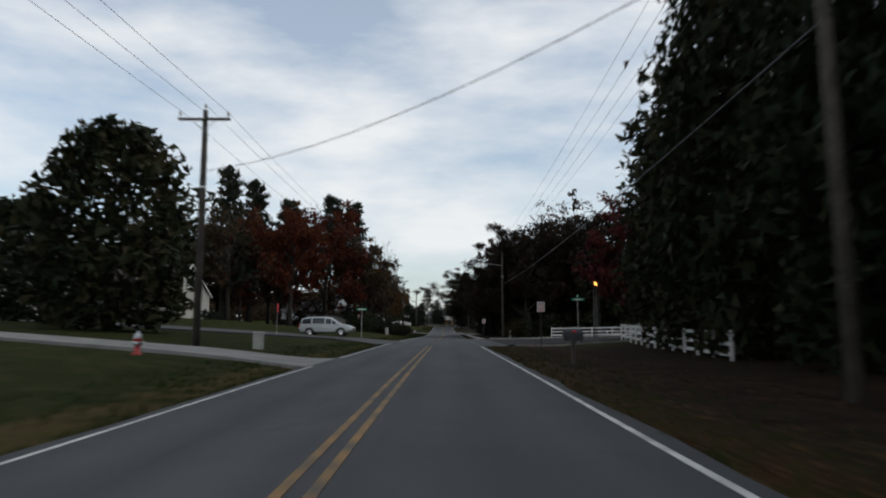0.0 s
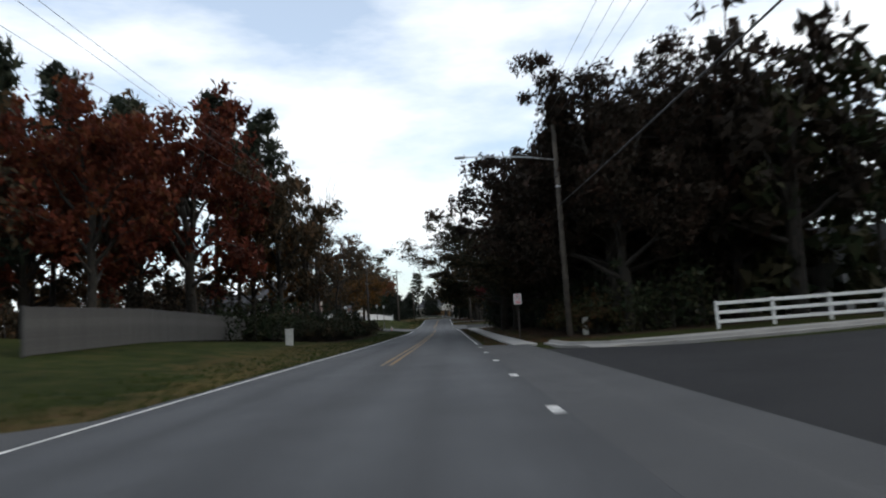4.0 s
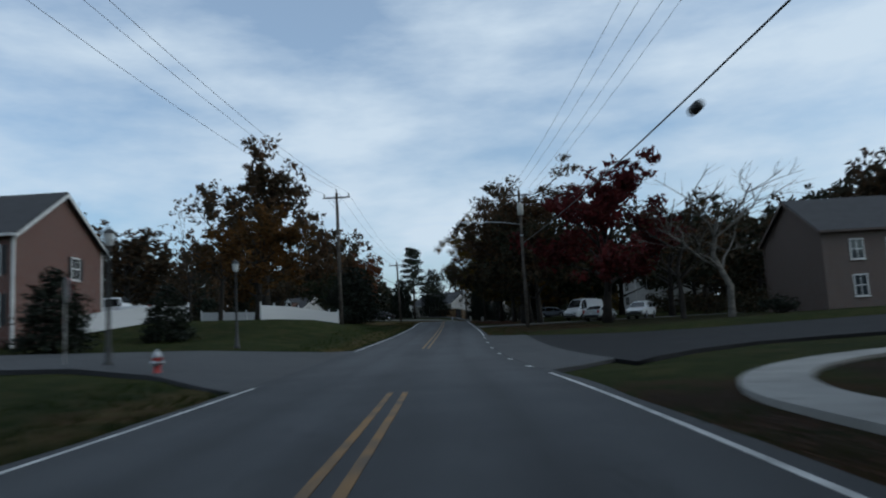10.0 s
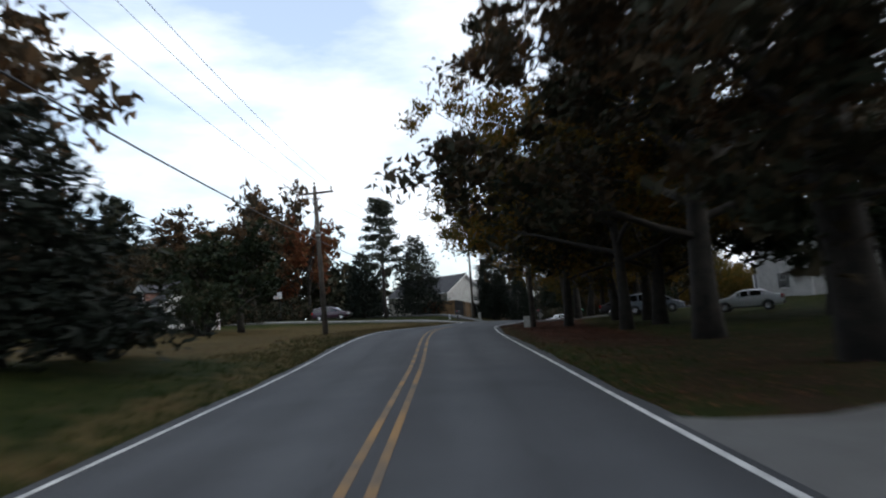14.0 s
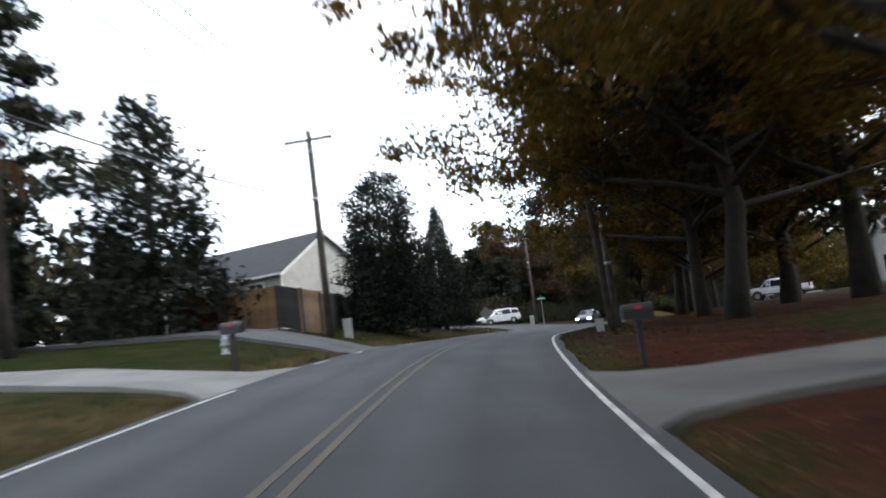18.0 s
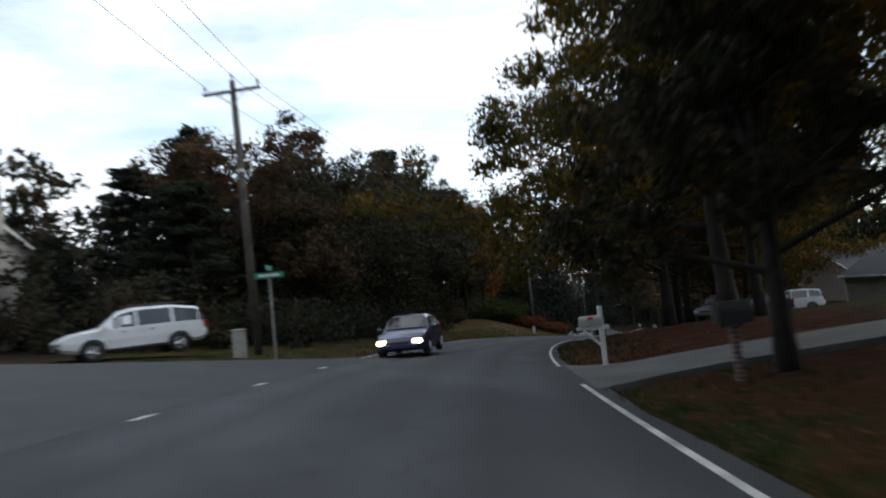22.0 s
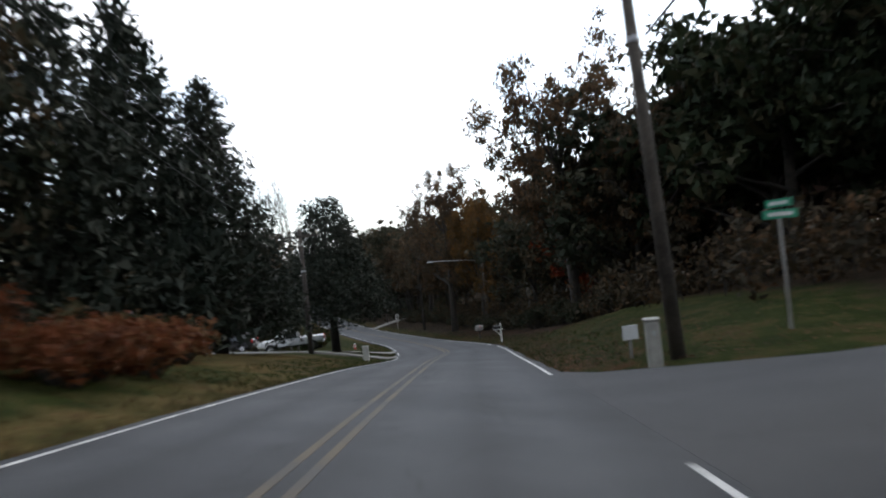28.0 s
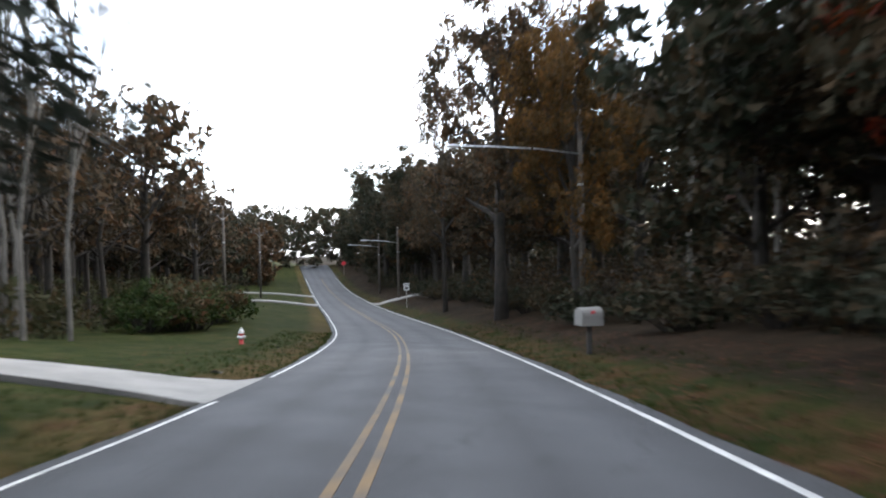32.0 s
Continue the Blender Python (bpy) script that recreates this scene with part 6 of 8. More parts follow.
def mailbox(s, d, label, box=None, post=None, arm=False, w=0.2, ln=0.5, hh=0.24, z=1.0, turn=0.0, posth=None, flag=True):
    """A roadside mailbox; its door faces the road."""
    sg = -1 if d > 0 else 1
    root = thing("mailbox", label, "mailbox", put(s, d, 0, turn))
    post = post or M_WHITE
    part("post", MB().box((0, 0, (posth or z) / 2 - 0.15), (0.11, 0.11, (posth or z) + 0.3), bevel=0.012), post, root)
    if arm:
        part("arm", MB().box((sg * 0.2, 0, z - 0.05), (0.75, 0.09, 0.09), bevel=0.01), post, root)
        part("brace", MB().tube([(sg * 0.02, 0, z - 0.5), (sg * 0.42, 0, z - 0.1)], 0.035, 6), post, root)
    bx = MB()
    n = 8
    prof = [(-w / 2, 0), (w / 2, 0)] + [(w / 2 * math.cos(math.pi * q / n), hh * 0.55 + hh * 0.45 * math.sin(math.pi * q / n)) for q in range(n + 1)]
    x0 = sg * 0.25 if arm else 0.0
    bx.prism([(u, z + v) for u, v in prof], x0 - ln / 2, x0 + ln / 2, "x")
    b = part("box", fix(bx), box or M_BLACK, root)
    part("door", MB().box((x0 + sg * (ln / 2 + 0.01), 0, z + hh * 0.45), (0.02, w * 0.9, hh * 0.8), bevel=0.006), box or M_BLACK, b)
    if flag:
        part("flag", MB().box((x0, -w / 2 - 0.015, z + hh * 0.75), (0.12, 0.012, 0.07), bevel=0.003), M_SIGNRED, b)
    return root


def text_on(name, words, size, material, parent, m, align="CENTER"):
    cu = bpy.data.curves.new(name, "FONT")
    cu.body, cu.size, cu.align_x, cu.align_y, cu.extrude = words, size, align, "CENTER", 0.002
    cu.materials.append(material)
    tmp = bpy.data.objects.new(name, cu)
    scene.collection.objects.link(tmp)
    me = bpy.data.meshes.new_from_object(tmp.evaluated_get(bpy.context.evaluated_depsgraph_get()))
    bpy.data.objects.remove(tmp)
    ob = part(name, me, None, parent, m=m)
    return ob


def sign_post(s, d, label, h, turn=0.0, material=None, r=0.035, name="road_sign"):
    root = thing(name, label, "sign", put(s, d, 0, turn))
    part("post", MB().box((0, 0.02, h / 2 - 0.2), (r * 2, r * 1.2, h + 0.4), bevel=0.006), material or M_SIGNBACK, root)
    return root


def plate(name, w, h, z, material, root, y=-0.02, bevel=0.004, x=0.0):
    return part(name, MB().box((x, y, z), (w, 0.012, h), bevel=bevel), material, root)


def octagon(root, z, r, material, back, y=-0.02):
    p = [(r * math.cos(math.pi / 8 + k * math.pi / 4), z + r * math.sin(math.pi / 8 + k * math.pi / 4)) for k in range(8)]
    part("plate", fix(MB().prism(p, y, y - 0.012, "y")), material, root)
    part("back", fix(MB().prism(p, y + 0.004, y + 0.001, "y")), back, root)


def lamp_post(s, d, label, h=3.4, lit=False, arms=1):
    """A black decorative street lamp with a lantern."""
    root = thing("street_lamp", label, "street lamp", put(s, d))
    part("column", MB().lathe([(0.16, -0.2), (0.16, 0.1), (0.10, 0.18), (0.10, 0.5), (0.065, 0.6), (0.05, h - 0.55), (0.07, h - 0.5)], 10), M_BLACK, root, smooth=True)
    heads = [(0, h - 0.45)] if arms == 1 else [(-0.42, h - 0.55), (0.42, h - 0.55)]
    if arms > 1:
        part("bracket", MB().tube([(-0.42, 0, h - 0.58), (0, 0, h - 0.75), (0.42, 0, h - 0.58)], 0.03, 6), M_BLACK, root)
    for x, z in heads:
        la = part("lantern", MB().lathe([(0.06, 0), (0.12, 0.06), (0.17, 0.36), (0.12, 0.40)], 8, (x, 0, z)), M_LAMP if lit else M_LENS, root)
        part("lantern_roof", MB().lathe([(0.20, 0.38), (0.20, 0.41), (0.09, 0.52), (0.03, 0.56), (0.02, 0.64)], 8, (x, 0, z)), M_BLACK, la)
        for q in range(4):
            a = q * math.pi / 2 + 0.4
            part("glazing_bar", MB().tube([(x + 0.12 * math.cos(a), 0.12 * math.sin(a), z + 0.06), (x + 0.172 * math.cos(a), 0.172 * math.sin(a), z + 0.38)], 0.008, 4), M_BLACK, la)
    return root


def cone(s, d, label="orange plastic traffic drum with white bands"):
    root = thing("traffic_drum", label, "traffic drum", put(s, d), "traffic drums")
    part("base", MB().lathe([(0.34, 0), (0.34, 0.07), (0.26, 0.09)], 14), M_RUBBER, root)
    part("drum", MB().lathe([(0.26, 0.07), (0.25, 0.3), (0.235, 0.31), (0.23, 0.55), (0.215, 0.56), (0.21, 0.8), (0.195, 0.81), (0.19, 0.95), (0.1, 1.0)], 14), M_ORANGEPL, root, smooth=True)
    for z, r in ((0.34, 0.239), (0.60, 0.217)):
        part("band", MB().lathe([(r, z), (r - 0.003, z + 0.13)], 14), M_WHITE, root, "white reflective band")
    return root


def pipe_end(s, d, label="dark culvert pipe end under a driveway", turn=0.0):
    root = thing("culvert_pipe", label, "pipe", put(s, d, 0.0, turn))
    part("pipe", MB().tube([(0, -0.35, -0.1), (0, 1.2, -0.45)], 0.2, 14, caps=False), M_POLE_DARK, root, smooth=True)
    part("opening", MB().tube([(0, -0.32, -0.11), (0, -0.31, -0.11)], 0.185, 14), M_BLACK, root)
    return root


# ---- first stretch: lawns and a white fence before the first side roads ----
house("house", "white sided house with dark shutters and dark roof", put(75, -46), 10, 9, 5.2, 7.6, M_SIDING, M_SIDING, M_SHINGLE, openings=(("front", -3, 3.6, 0.9, 1.4), ("front", 0, 3.6, 0.9, 1.4), ("front", 3, 3.6, 0.9, 1.4), ("front", -3, 1.2, 0.9, 1.4), ("front", 3, 1.2, 0.9, 1.4)), shutters=M_BLACK)
house("house", "pale sided house with dormers and a white porch", put(97.5, -40.5, turn=-14), 14, 9, 3.3, 7.2, M_SIDING_TAN, M_SIDING_GREY, M_SHINGLE_BR, openings=(("front", -5.2, 1.5, 1.0, 1.4), ("front", -2.4, 1.5, 1.0, 1.4), ("front", 3.4, 1.5, 1.0, 1.4), ("front", 0.8, 1.0, 1.0, 2.1), ("east", 0, 4.6, 0.8, 1.0)),
      dormers=((-3.6, 4.1), (1.4, 4.1)), porch=("front", 1.0, 8.0, 1.8, 2.5), shutters=M_BLACK)
tree("pear", 45, -20.2, 13.6, 5.4)
tree("pear", 56, -33, 10, 4.2)
tree("oak", 88, -45, 10, 4.0)
tree("bare", 108, -39, 14, 5.0)
tree("evergreen_shrub", 90, -29, 1.6, 1.8)
tree("evergreen_shrub", 88.5, -33, 1.3, 1.4)
tree("evergreen_shrub", 66, -40, 1.4, 1.5)
tree("red_shrub", 62, -44, 1.6, 1.6)
tree("pine", 92, -62, 17, 3.4)
for s, d, h, r in ((2, 15.5, 14, 5.2), (11, 16, 15, 5.2), (20, 15.5, 20, 5.6), (29, 15.0, 21, 5.6), (37, 15.5, 16, 5.2), (44, 16.5, 13.5, 4.8), (16, 22, 16, 5), (33, 23, 16, 5)):
    tree("pear", s, d, h, r, words="broad dark tree leafed to the ground by a white fence")
tree("maroon", 53, 16, 10, 4.2)
woods("woods", "dark woodland behind the white fence", scatter(-40, 46, 22, 60, 60, 31), 31, M_DARK, per=200)
woods("woods", "low dark woodland behind the footway", scatter(126, 168, 22, 60, 60, 33), 33, M_DARK, (6, 9))
woods("woods", "dark woodland beyond the side road", scatter(80, 132, 44, 75, 60, 32), 32, M_DARK, (10, 15))
rail_fence("white painted three-rail fence along a lawn", ((27.5, 11.9), (40, 13.0), (57, 14.8)))
rail_fence("white painted three-rail fence across the side road", ((91, 14.0), (90.5, 24)))
house("house", "white house with a columned porch behind lawns", put(107, 33), 13, 8, 3.2, 5.6, M_SIDING, M_SIDING, M_SHINGLE, openings=(("front", -4, 1.5, 0.9, 1.4), ("front", 4, 1.5, 0.9, 1.4), ("front", 0, 1.0, 1.0, 2.1)), porch=("front", 0, 11.0, 2.0, 2.6), shutters=M_BLACK)
car("suv", "silver", "silver sport utility car waiting in the side road", put(64.0, -9.6, 0.03, -92))
car("sedan", "white", "white car parked behind dark trees", put(48, 34, 0.0, -80))
hydrant(23.6, -9.0, "red fire hydrant with a pale top beside the driveway")
hydrant(89, 20.5, "pale fire hydrant by the kerb of the side road", body=M_GREYBOX)
pedestal(32.6, -7.4, "pale plastic utility pedestal on the lawn", 0.42, 0.75)
pedestal(100.6, -7.6, "pale plastic utility pedestal on the verge", 0.42, 0.95)
pedestal(98.5, 9.4, "grey utility pedestal under dark trees", 0.3, 0.95)
mailbox(24.0, 5.3, "large dark mailbox with a red flag on a post", M_BLACK, M_POLE, w=0.46, ln=0.6, hh=0.42, z=0.8)

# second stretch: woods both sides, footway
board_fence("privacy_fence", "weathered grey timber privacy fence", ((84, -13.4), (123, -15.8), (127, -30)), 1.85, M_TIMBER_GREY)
for s, d, h, r in ((108, -23, 17, 5.0), (117, -19, 20, 6.0), (112, -30, 17, 5)):
    tree("maple", s, d, h, r, M_DULLRED)
tree("maple", 124, -13.5, 16, 4.4, M_BROWN)
tree("brown", 119, -27, 18, 5)
tree("maple", 128, -17, 14, 4.2, M_RUSSET)
for s, d, h in ((132, -16, 25), (127, -20.5, 25), (137, -21, 23), (122, -26, 23), (116, -36, 27), (121, -33, 26)):
    tree("pine", s, d, h, 3.6)
tree("sparse", 104, -31, 17, 5.2)
tree("sparse", 98, -40, 15, 5.2)
tree("brown", 133, -13, 14, 3.6)
tree("bare", 140, -13.0, 16, 2.6)
tree("bare", 144, -13.8, 18, 2.8)
tree("bare", 147, -16, 15, 3)
tree("bare2", 147, -11.5, 10, 3.4)
tree("sparse", 150, -15, 11, 4.2)
tree("bare2", 146, -14.6, 11, 4.8)
row_of(("brown", "sparse", "brown2", "pine2"), 104, 140, -48, -28, 12, 12, 18, 41)
row_of(("shrub", "shrub", "evergreen_shrub"), 112, 149, -10.5, -7.2, 14, 1.6, 2.6, 42, M_OAK)
row_of(("shrub", "green_shrub"), 116, 150, -15, -10.5, 12, 1.8, 3.2, 43, M_DARK)
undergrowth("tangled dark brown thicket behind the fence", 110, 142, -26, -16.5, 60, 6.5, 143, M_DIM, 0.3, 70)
woods("woods", "brown woodland behind the houses", scatter(96, 150, -95, -46, 70, 44), 44, M_BROWN, (10, 15))
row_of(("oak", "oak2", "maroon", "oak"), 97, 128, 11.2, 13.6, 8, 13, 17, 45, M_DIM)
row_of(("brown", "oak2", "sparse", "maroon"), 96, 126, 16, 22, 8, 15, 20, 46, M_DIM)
row_of(("sparse", "pine", "sparse"), 128, 165, 12.5, 18, 8, 15, 19, 47)
tree("oak2", 132.5, 7.6, 11.5, 5.6, M_OAK)
tree("yoak2", 130, 8.6, 11, 9.4, M_OAK, turn=345, words="oak with drooping branches that overhang the road")
tree("oak2", 139, 12.5, 12, 4.6)
for s, d in ((145, 9.8), (149.5, 10.4), (154, 10.6), (158.5, 11.6)):
    tree("column", s, d, 14, 3.3)
woods("woods", "dense dark woodland beside the footway", scatter(94, 128, 20, 60, 60, 48), 48, M_DARK, (12, 17))
row_of(("shrub", "evergreen_shrub"), 96, 160, 9.6, 11.5, 18, 1.6, 3.0, 49)
for s, d in ((156.2, 8.8), (157.6, 9.3), (158.6, 8.6), (157.0, 10.2)):
    cone(s, d)

# brick house, estate road, vinyl fence
brick_house = house("house", "two-storey red brick house with white gables", put(194, -26.8), 9.5, 9.5, 5.6, 8.6, M_BRICK, M_BRICK, M_SHINGLE, openings=(("front", -3.6, 4.1, 0.9, 1.4), ("front", -1.4, 4.1, 0.9, 1.4), ("front", 0.9, 4.1, 0.9, 1.4), ("front", 3.3, 4.1, 1.4, 1.5), ("front", 3.3, 1.4, 1.4, 1.6), ("front", 0.9, 1.05, 1.0, 2.1), ("front", -2.6, 1.4, 1.5, 1.6), ("east", 1.5, 4.1, 0.8, 1.3)),
      shutters=M_BLACK)
ped = MB()
ped.add([(-1.4, -4.95, 5.5), (2.6, -4.95, 5.5), (0.6, -4.95, 7.2), (-1.4, -1.8, 5.5), (2.6, -1.8, 5.5), (0.6, -1.8, 7.2)], [(0, 1, 2), (3, 5, 4), (0, 2, 5, 3), (1, 4, 5, 2), (0, 3, 4, 1)])
part("pediment", ped, M_WHITE, brick_house, "white boarded gable over the door")
house("house", "white garage wing with a dark roof", put(194, -37.5), 10, 9, 3.0, 6.2, M_SIDING, M_SIDING, M_SHINGLE, garage=(("front", 0, 4.8),))
car("suv", "black", "black sport utility car parked on a driveway", put(181, -33, 0.0, -75))
car("suv", "dark", "dark car parked on a driveway", put(178, -38, 0.0, -80))
car("pickup", "white", "white pickup parked beyond the bushes", put(203, -23, 0.0, 90), name="pickup_truck")
tree("cedar2", 183.5, -16.4, 4.0, 1.7, words="dark clipped conical bush on the corner lawn")
tree("cedar2", 191, -14.4, 3.4, 1.5, words="dark clipped conical bush on the corner lawn")
tree("evergreen_shrub", 186.5, -22.3, 1.2, 1.3)
tree("evergreen_shrub", 186.3, -25, 1.0, 1.2)
lamp_post(172.7, -8.9, "black decorative street lamp on the corner lawn", 4.0)
lamp_post(185.0, -8.7, "black decorative street lamp on the corner lawn", 4.0)
hydrant(170.4, -6.6, "red fire hydrant with a pale top on the corner", 0.9)
tree("oak", 236, -20.5, 19, 7.2, M_BROWN)
tree("maple", 213.5, -15.6, 9.6, 4.0, M_RUSSET, words="rounded tree with russet and olive autumn leaves")
tree("brown", 211, -26, 8, 4)
tree("bare2", 223, -22, 13, 4.6)
board_fence("vinyl_fence", "white vinyl privacy fence with capped posts", ((206.3, -13.4), (222, -10.0), (223.5, -24)), 1.25, M_VINYL, 0.2, True)
board_fence("vinyl_fence", "white vinyl privacy fence with capped posts", ((193, -22.5), (205, -18.5)), 1.25, M_VINYL, 0.2, True)
row_of(("brown", "sparse", "oak"), 208, 256, -56, -34, 13, 7, 10, 51)
woods("woods", "autumn woodland behind the gardens", scatter(176, 300, -110, -58, 130, 52), 52, M_BROWN, (8, 11))
tree("cedar2", 231, -9.6, 6.6, 3.6, words="broad dark spruce beside the road")
tree("evergreen_shrub", 226.5, -10.8, 2.2, 2.2)
tree("evergreen_shrub", 236.5, -9.8, 2.4, 2.4)
tree("shrub", 240, -11.5, 2.2, 2.2)
house("house", "brick cottage with a white gabled dormer", put(282, -33, turn=-20), 9, 7, 2.6, 4.8, M_BRICK, M_SIDING, M_SHINGLE, openings=(("front", -2.8, 1.4, 0.9, 1.2), ("front", 2.8, 1.4, 0.9, 1.2)), dormers=((1.6, 2.7),))
# beyond the second side road
house("house", "dark brick two-storey house with white window frames", put(210, 37), 16, 10, 5.8, 8.8, M_BRICK_BR, M_BRICK_BR, M_SHINGLE, trim=M_BRICK_BR, openings=(("front", -5.5, 4.2, 0.9, 1.4), ("front", -2.8, 4.2, 0.9, 1.4), ("front", 0.5, 4.0, 1.2, 1.9), ("front", 4.5, 4.2, 0.9, 1.4), ("front", -5.5, 1.5, 0.9, 1.5), ("front", -2.8, 1.5, 0.9, 1.5), ("front", 0.5, 1.05, 1.0, 2.1), ("front", 4.5, 1.5, 0.9, 1.5)))
tree("bare", 203, 21, 9.5, 5.0)
tree("bare2", 209, 19.5, 9, 4.6)
tree("evergreen_shrub", 202, 24, 1.5, 1.6)
tree("maroon", 213.4, 14.4, 13, 5.4)
tree("oak", 230, 25, 12, 5)
tree("oak2", 256, 25, 13, 6)
tree("brown", 229, 9.4, 15, 6.6)
tree("oak", 224.5, 10, 10.5, 4.6)
tree("oak", 240, 10.2, 15, 7.4)
tree("yoak2", 250, 9.6, 14, 7.4)
tree("oak2", 256, 12.5, 13, 6.2)
tree("oak2", 251, 20, 10.5, 5.5, M_DARK)
tree("yoak", 262, 7.8, 12, 7.0)
tree("oak", 266, 13.5, 13, 6.6)
tree("yoak", 273.5, 12, 14, 10.0)
row_of(("oak", "oak2", "brown"), 214, 290, 34, 50, 11, 11, 15, 53)
woods("woods", "dark woodland behind the gardens", scatter(196, 300, 52, 100, 80, 54), 54, M_OAK, (10, 16))
car("van", "white", "white delivery van parked under the trees", put(237, 16.8, 0.0, 135), name="van")
car("sedan", "silver", "silver saloon parked beside a van", put(223, 15.8, 0.0, -35))
car("suv", "white", "white sport utility car parked under a tree", put(221.5, 19.4, 0.0, 150))
car("sedan", "white", "white car parked on a far driveway", put(266, 20, 0.0, 70))
house("house", "white house with a porch among tall trees", put(293, 34, turn=20), 12, 9, 5.0, 7.6, M_SIDING, M_SIDING, M_SHINGLE, openings=(("front", -3.5, 3.9, 0.9, 1.4), ("front", 0, 3.9, 0.9, 1.4), ("front", -3.5, 1.3, 0.9, 1.4), ("west", 0, 3.9, 0.9, 1.4), ("west", 0, 1.4, 0.9, 1.4)), shutters=M_BLACK)

# ---- third stretch: the long right-hand bend ----
tree("pine2", 300, -15.5, 15.8, 3.6)
tree("cedar2", 305, -13.0, 11, 3.4)
tree("cedar2", 302.5, -19.5, 9.0, 2.8)
tree("oak", 314, -41, 21, 7, M_BROWN)
tree("maple", 311, -33, 15, 3.6, M_REDSCRUB)
tree("brown", 303, -36, 15, 5)
tree("brown2", 296, -40, 14, 5)
row_of(("brown", "oak", "brown2", "pine2"), 270, 330, -62, -44, 12, 12, 18, 61)
row_of(("oak", "evergreen_shrub", "brown"), 256, 290, -44, -34, 7, 6, 11, 62)
tree("green_shrub", 262, -17, 4.2, 3.0, M_DARK)
tree("oak", 268, -17, 7.5, 3.8, M_DARK)
tree("oak2", 272, -22, 8, 4.0, M_DARK)
tree("green_shrub", 266, -20, 2.6, 2.2, M_OAK)
car("suv", "purple", "plum-coloured sport utility car on the pale lane", put(298.2, -21.8, 0.06, -84))
house("house", "grey sided house with a white gable end", put(328, -21.4, 0.0, -18), 14, 8.4, 4.6, 7.4, M_SIDING_TAN, M_SIDING_GREY, M_SHINGLE, openings=(("front", 4.3, 3.4, 1.5, 1.1), ("front", -1.5, 3.4, 1.2, 1.1)))
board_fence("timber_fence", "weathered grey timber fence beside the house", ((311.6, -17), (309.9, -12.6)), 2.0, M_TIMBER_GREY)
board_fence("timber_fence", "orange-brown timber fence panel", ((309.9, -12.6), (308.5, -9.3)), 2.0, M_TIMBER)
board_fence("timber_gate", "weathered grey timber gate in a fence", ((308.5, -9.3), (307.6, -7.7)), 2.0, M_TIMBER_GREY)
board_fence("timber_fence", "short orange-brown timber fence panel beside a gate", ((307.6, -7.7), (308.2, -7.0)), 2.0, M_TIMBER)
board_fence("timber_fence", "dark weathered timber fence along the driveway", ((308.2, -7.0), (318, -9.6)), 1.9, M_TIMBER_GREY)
tree("column", 316, -6.3, 9.7, 2.9)
tree("cedar", 328.6, -6.7, 9.6, 2.3)
pedestal(321.6, -6.6, "tan metal utility cabinet on a low base", 1.25, 1.05, M_TANBOX)
tree("cedar2", 333, -12, 8, 2.6)
for k in range(6):
    tree("evergreen_shrub", 332.5 + 1.5 * k, -9.0 - 0.9 * k, 1.3, 1.3, words="low clipped dark evergreen hedge", group="hedge bushes")
tree("shrub", 318, -8.6, 1.8, 1.6)
tree("red_shrub", 306.5, -11.5, 2.2, 1.6)
pedestal(308.6, -6.0, "pale metal utility cabinet beside a pole", 0.36, 0.85)
hydrant(298.8, -7.0, "silver and black fire hydrant by the lane", 0.8, body=M_METAL)
mailbox(294.9, -5.0, "black mailbox on a timber post by the lane", M_BLACK, M_POLE_DARK, w=0.28, ln=0.56, hh=0.3, z=0.95)
car("suv", "white", "white sport utility car at the mouth of the side road", put(355, -11.0, 0.05, 132))
house("house", "brown brick house with a pale stone chimney end", put(363, -31.8), 15, 9, 4.0, 6.6, M_BRICK_BR, M_STONE, M_SHINGLE_BR, openings=(("front", -5, 2.0, 0.8, 1.3), ("front", -2, 2.0, 0.8, 1.3), ("front", 2, 2.0, 0.8, 1.3), ("front", 5, 1.05, 1.0, 2.1)), chimney=(7.9, 0, 1.3, 6.9))
row_of(("cedar", "cedar2"), 362, 368, -22, -15, 5, 5, 7, 63)
tree("bare", 378, -34, 11, 4)
tree("bare", 372, -40, 11, 4)
pedestal(355.6, -7.4, "pale metal utility pedestal by a pole", 0.4, 0.95)
# wooded left bank along the bend
for s, d, h in ((366, -14.5, 9), (369, -20, 10.5), (377, -22, 15.5), (392, -23, 17)):
    tree("pine2", s, d, h, 3.4)
tree("maple", 372, -14.5, 12.8, 5.0, M_BROWN)
tree("oak", 379, -14, 12, 5.2)
tree("oak2", 382.5, -18, 12.4, 5.4)
tree("oak2", 386, -14.5, 11.4, 5.2)
tree("green", 393.5, -14.2, 10.4, 5.2, M_OAK)
tree("pear", 384.5, -12.2, 10.5, 5.0, M_OAK, words="broad dark tree leafed down to the grass")
tree("pear", 375, -13.5, 9.5, 4.8, M_OAK, words="broad dark tree leafed down to the grass")
tree("oak", 390, -17, 14.2, 6)
tree("oak", 399, -17.5, 16, 6)
tree("oak2", 404, -15, 13.5, 5.4)
tree("orange", 411.5, -14.2, 13.5, 4.0)
tree("pine2", 405, -20, 20, 4.2)
tree("pine2", 416, -17, 18, 4)
tree("oak", 409, -17.5, 15, 5.6)
tree("pine2", 422, -15.5, 17, 3.8)
tree("oak", 418, -20, 14, 5)
tree("oak2", 426, -17, 14, 5)
row_of(("green_shrub", "shrub"), 407, 420, -12.5, -9.0, 7, 2.2, 3.4, 64, M_GREEN)
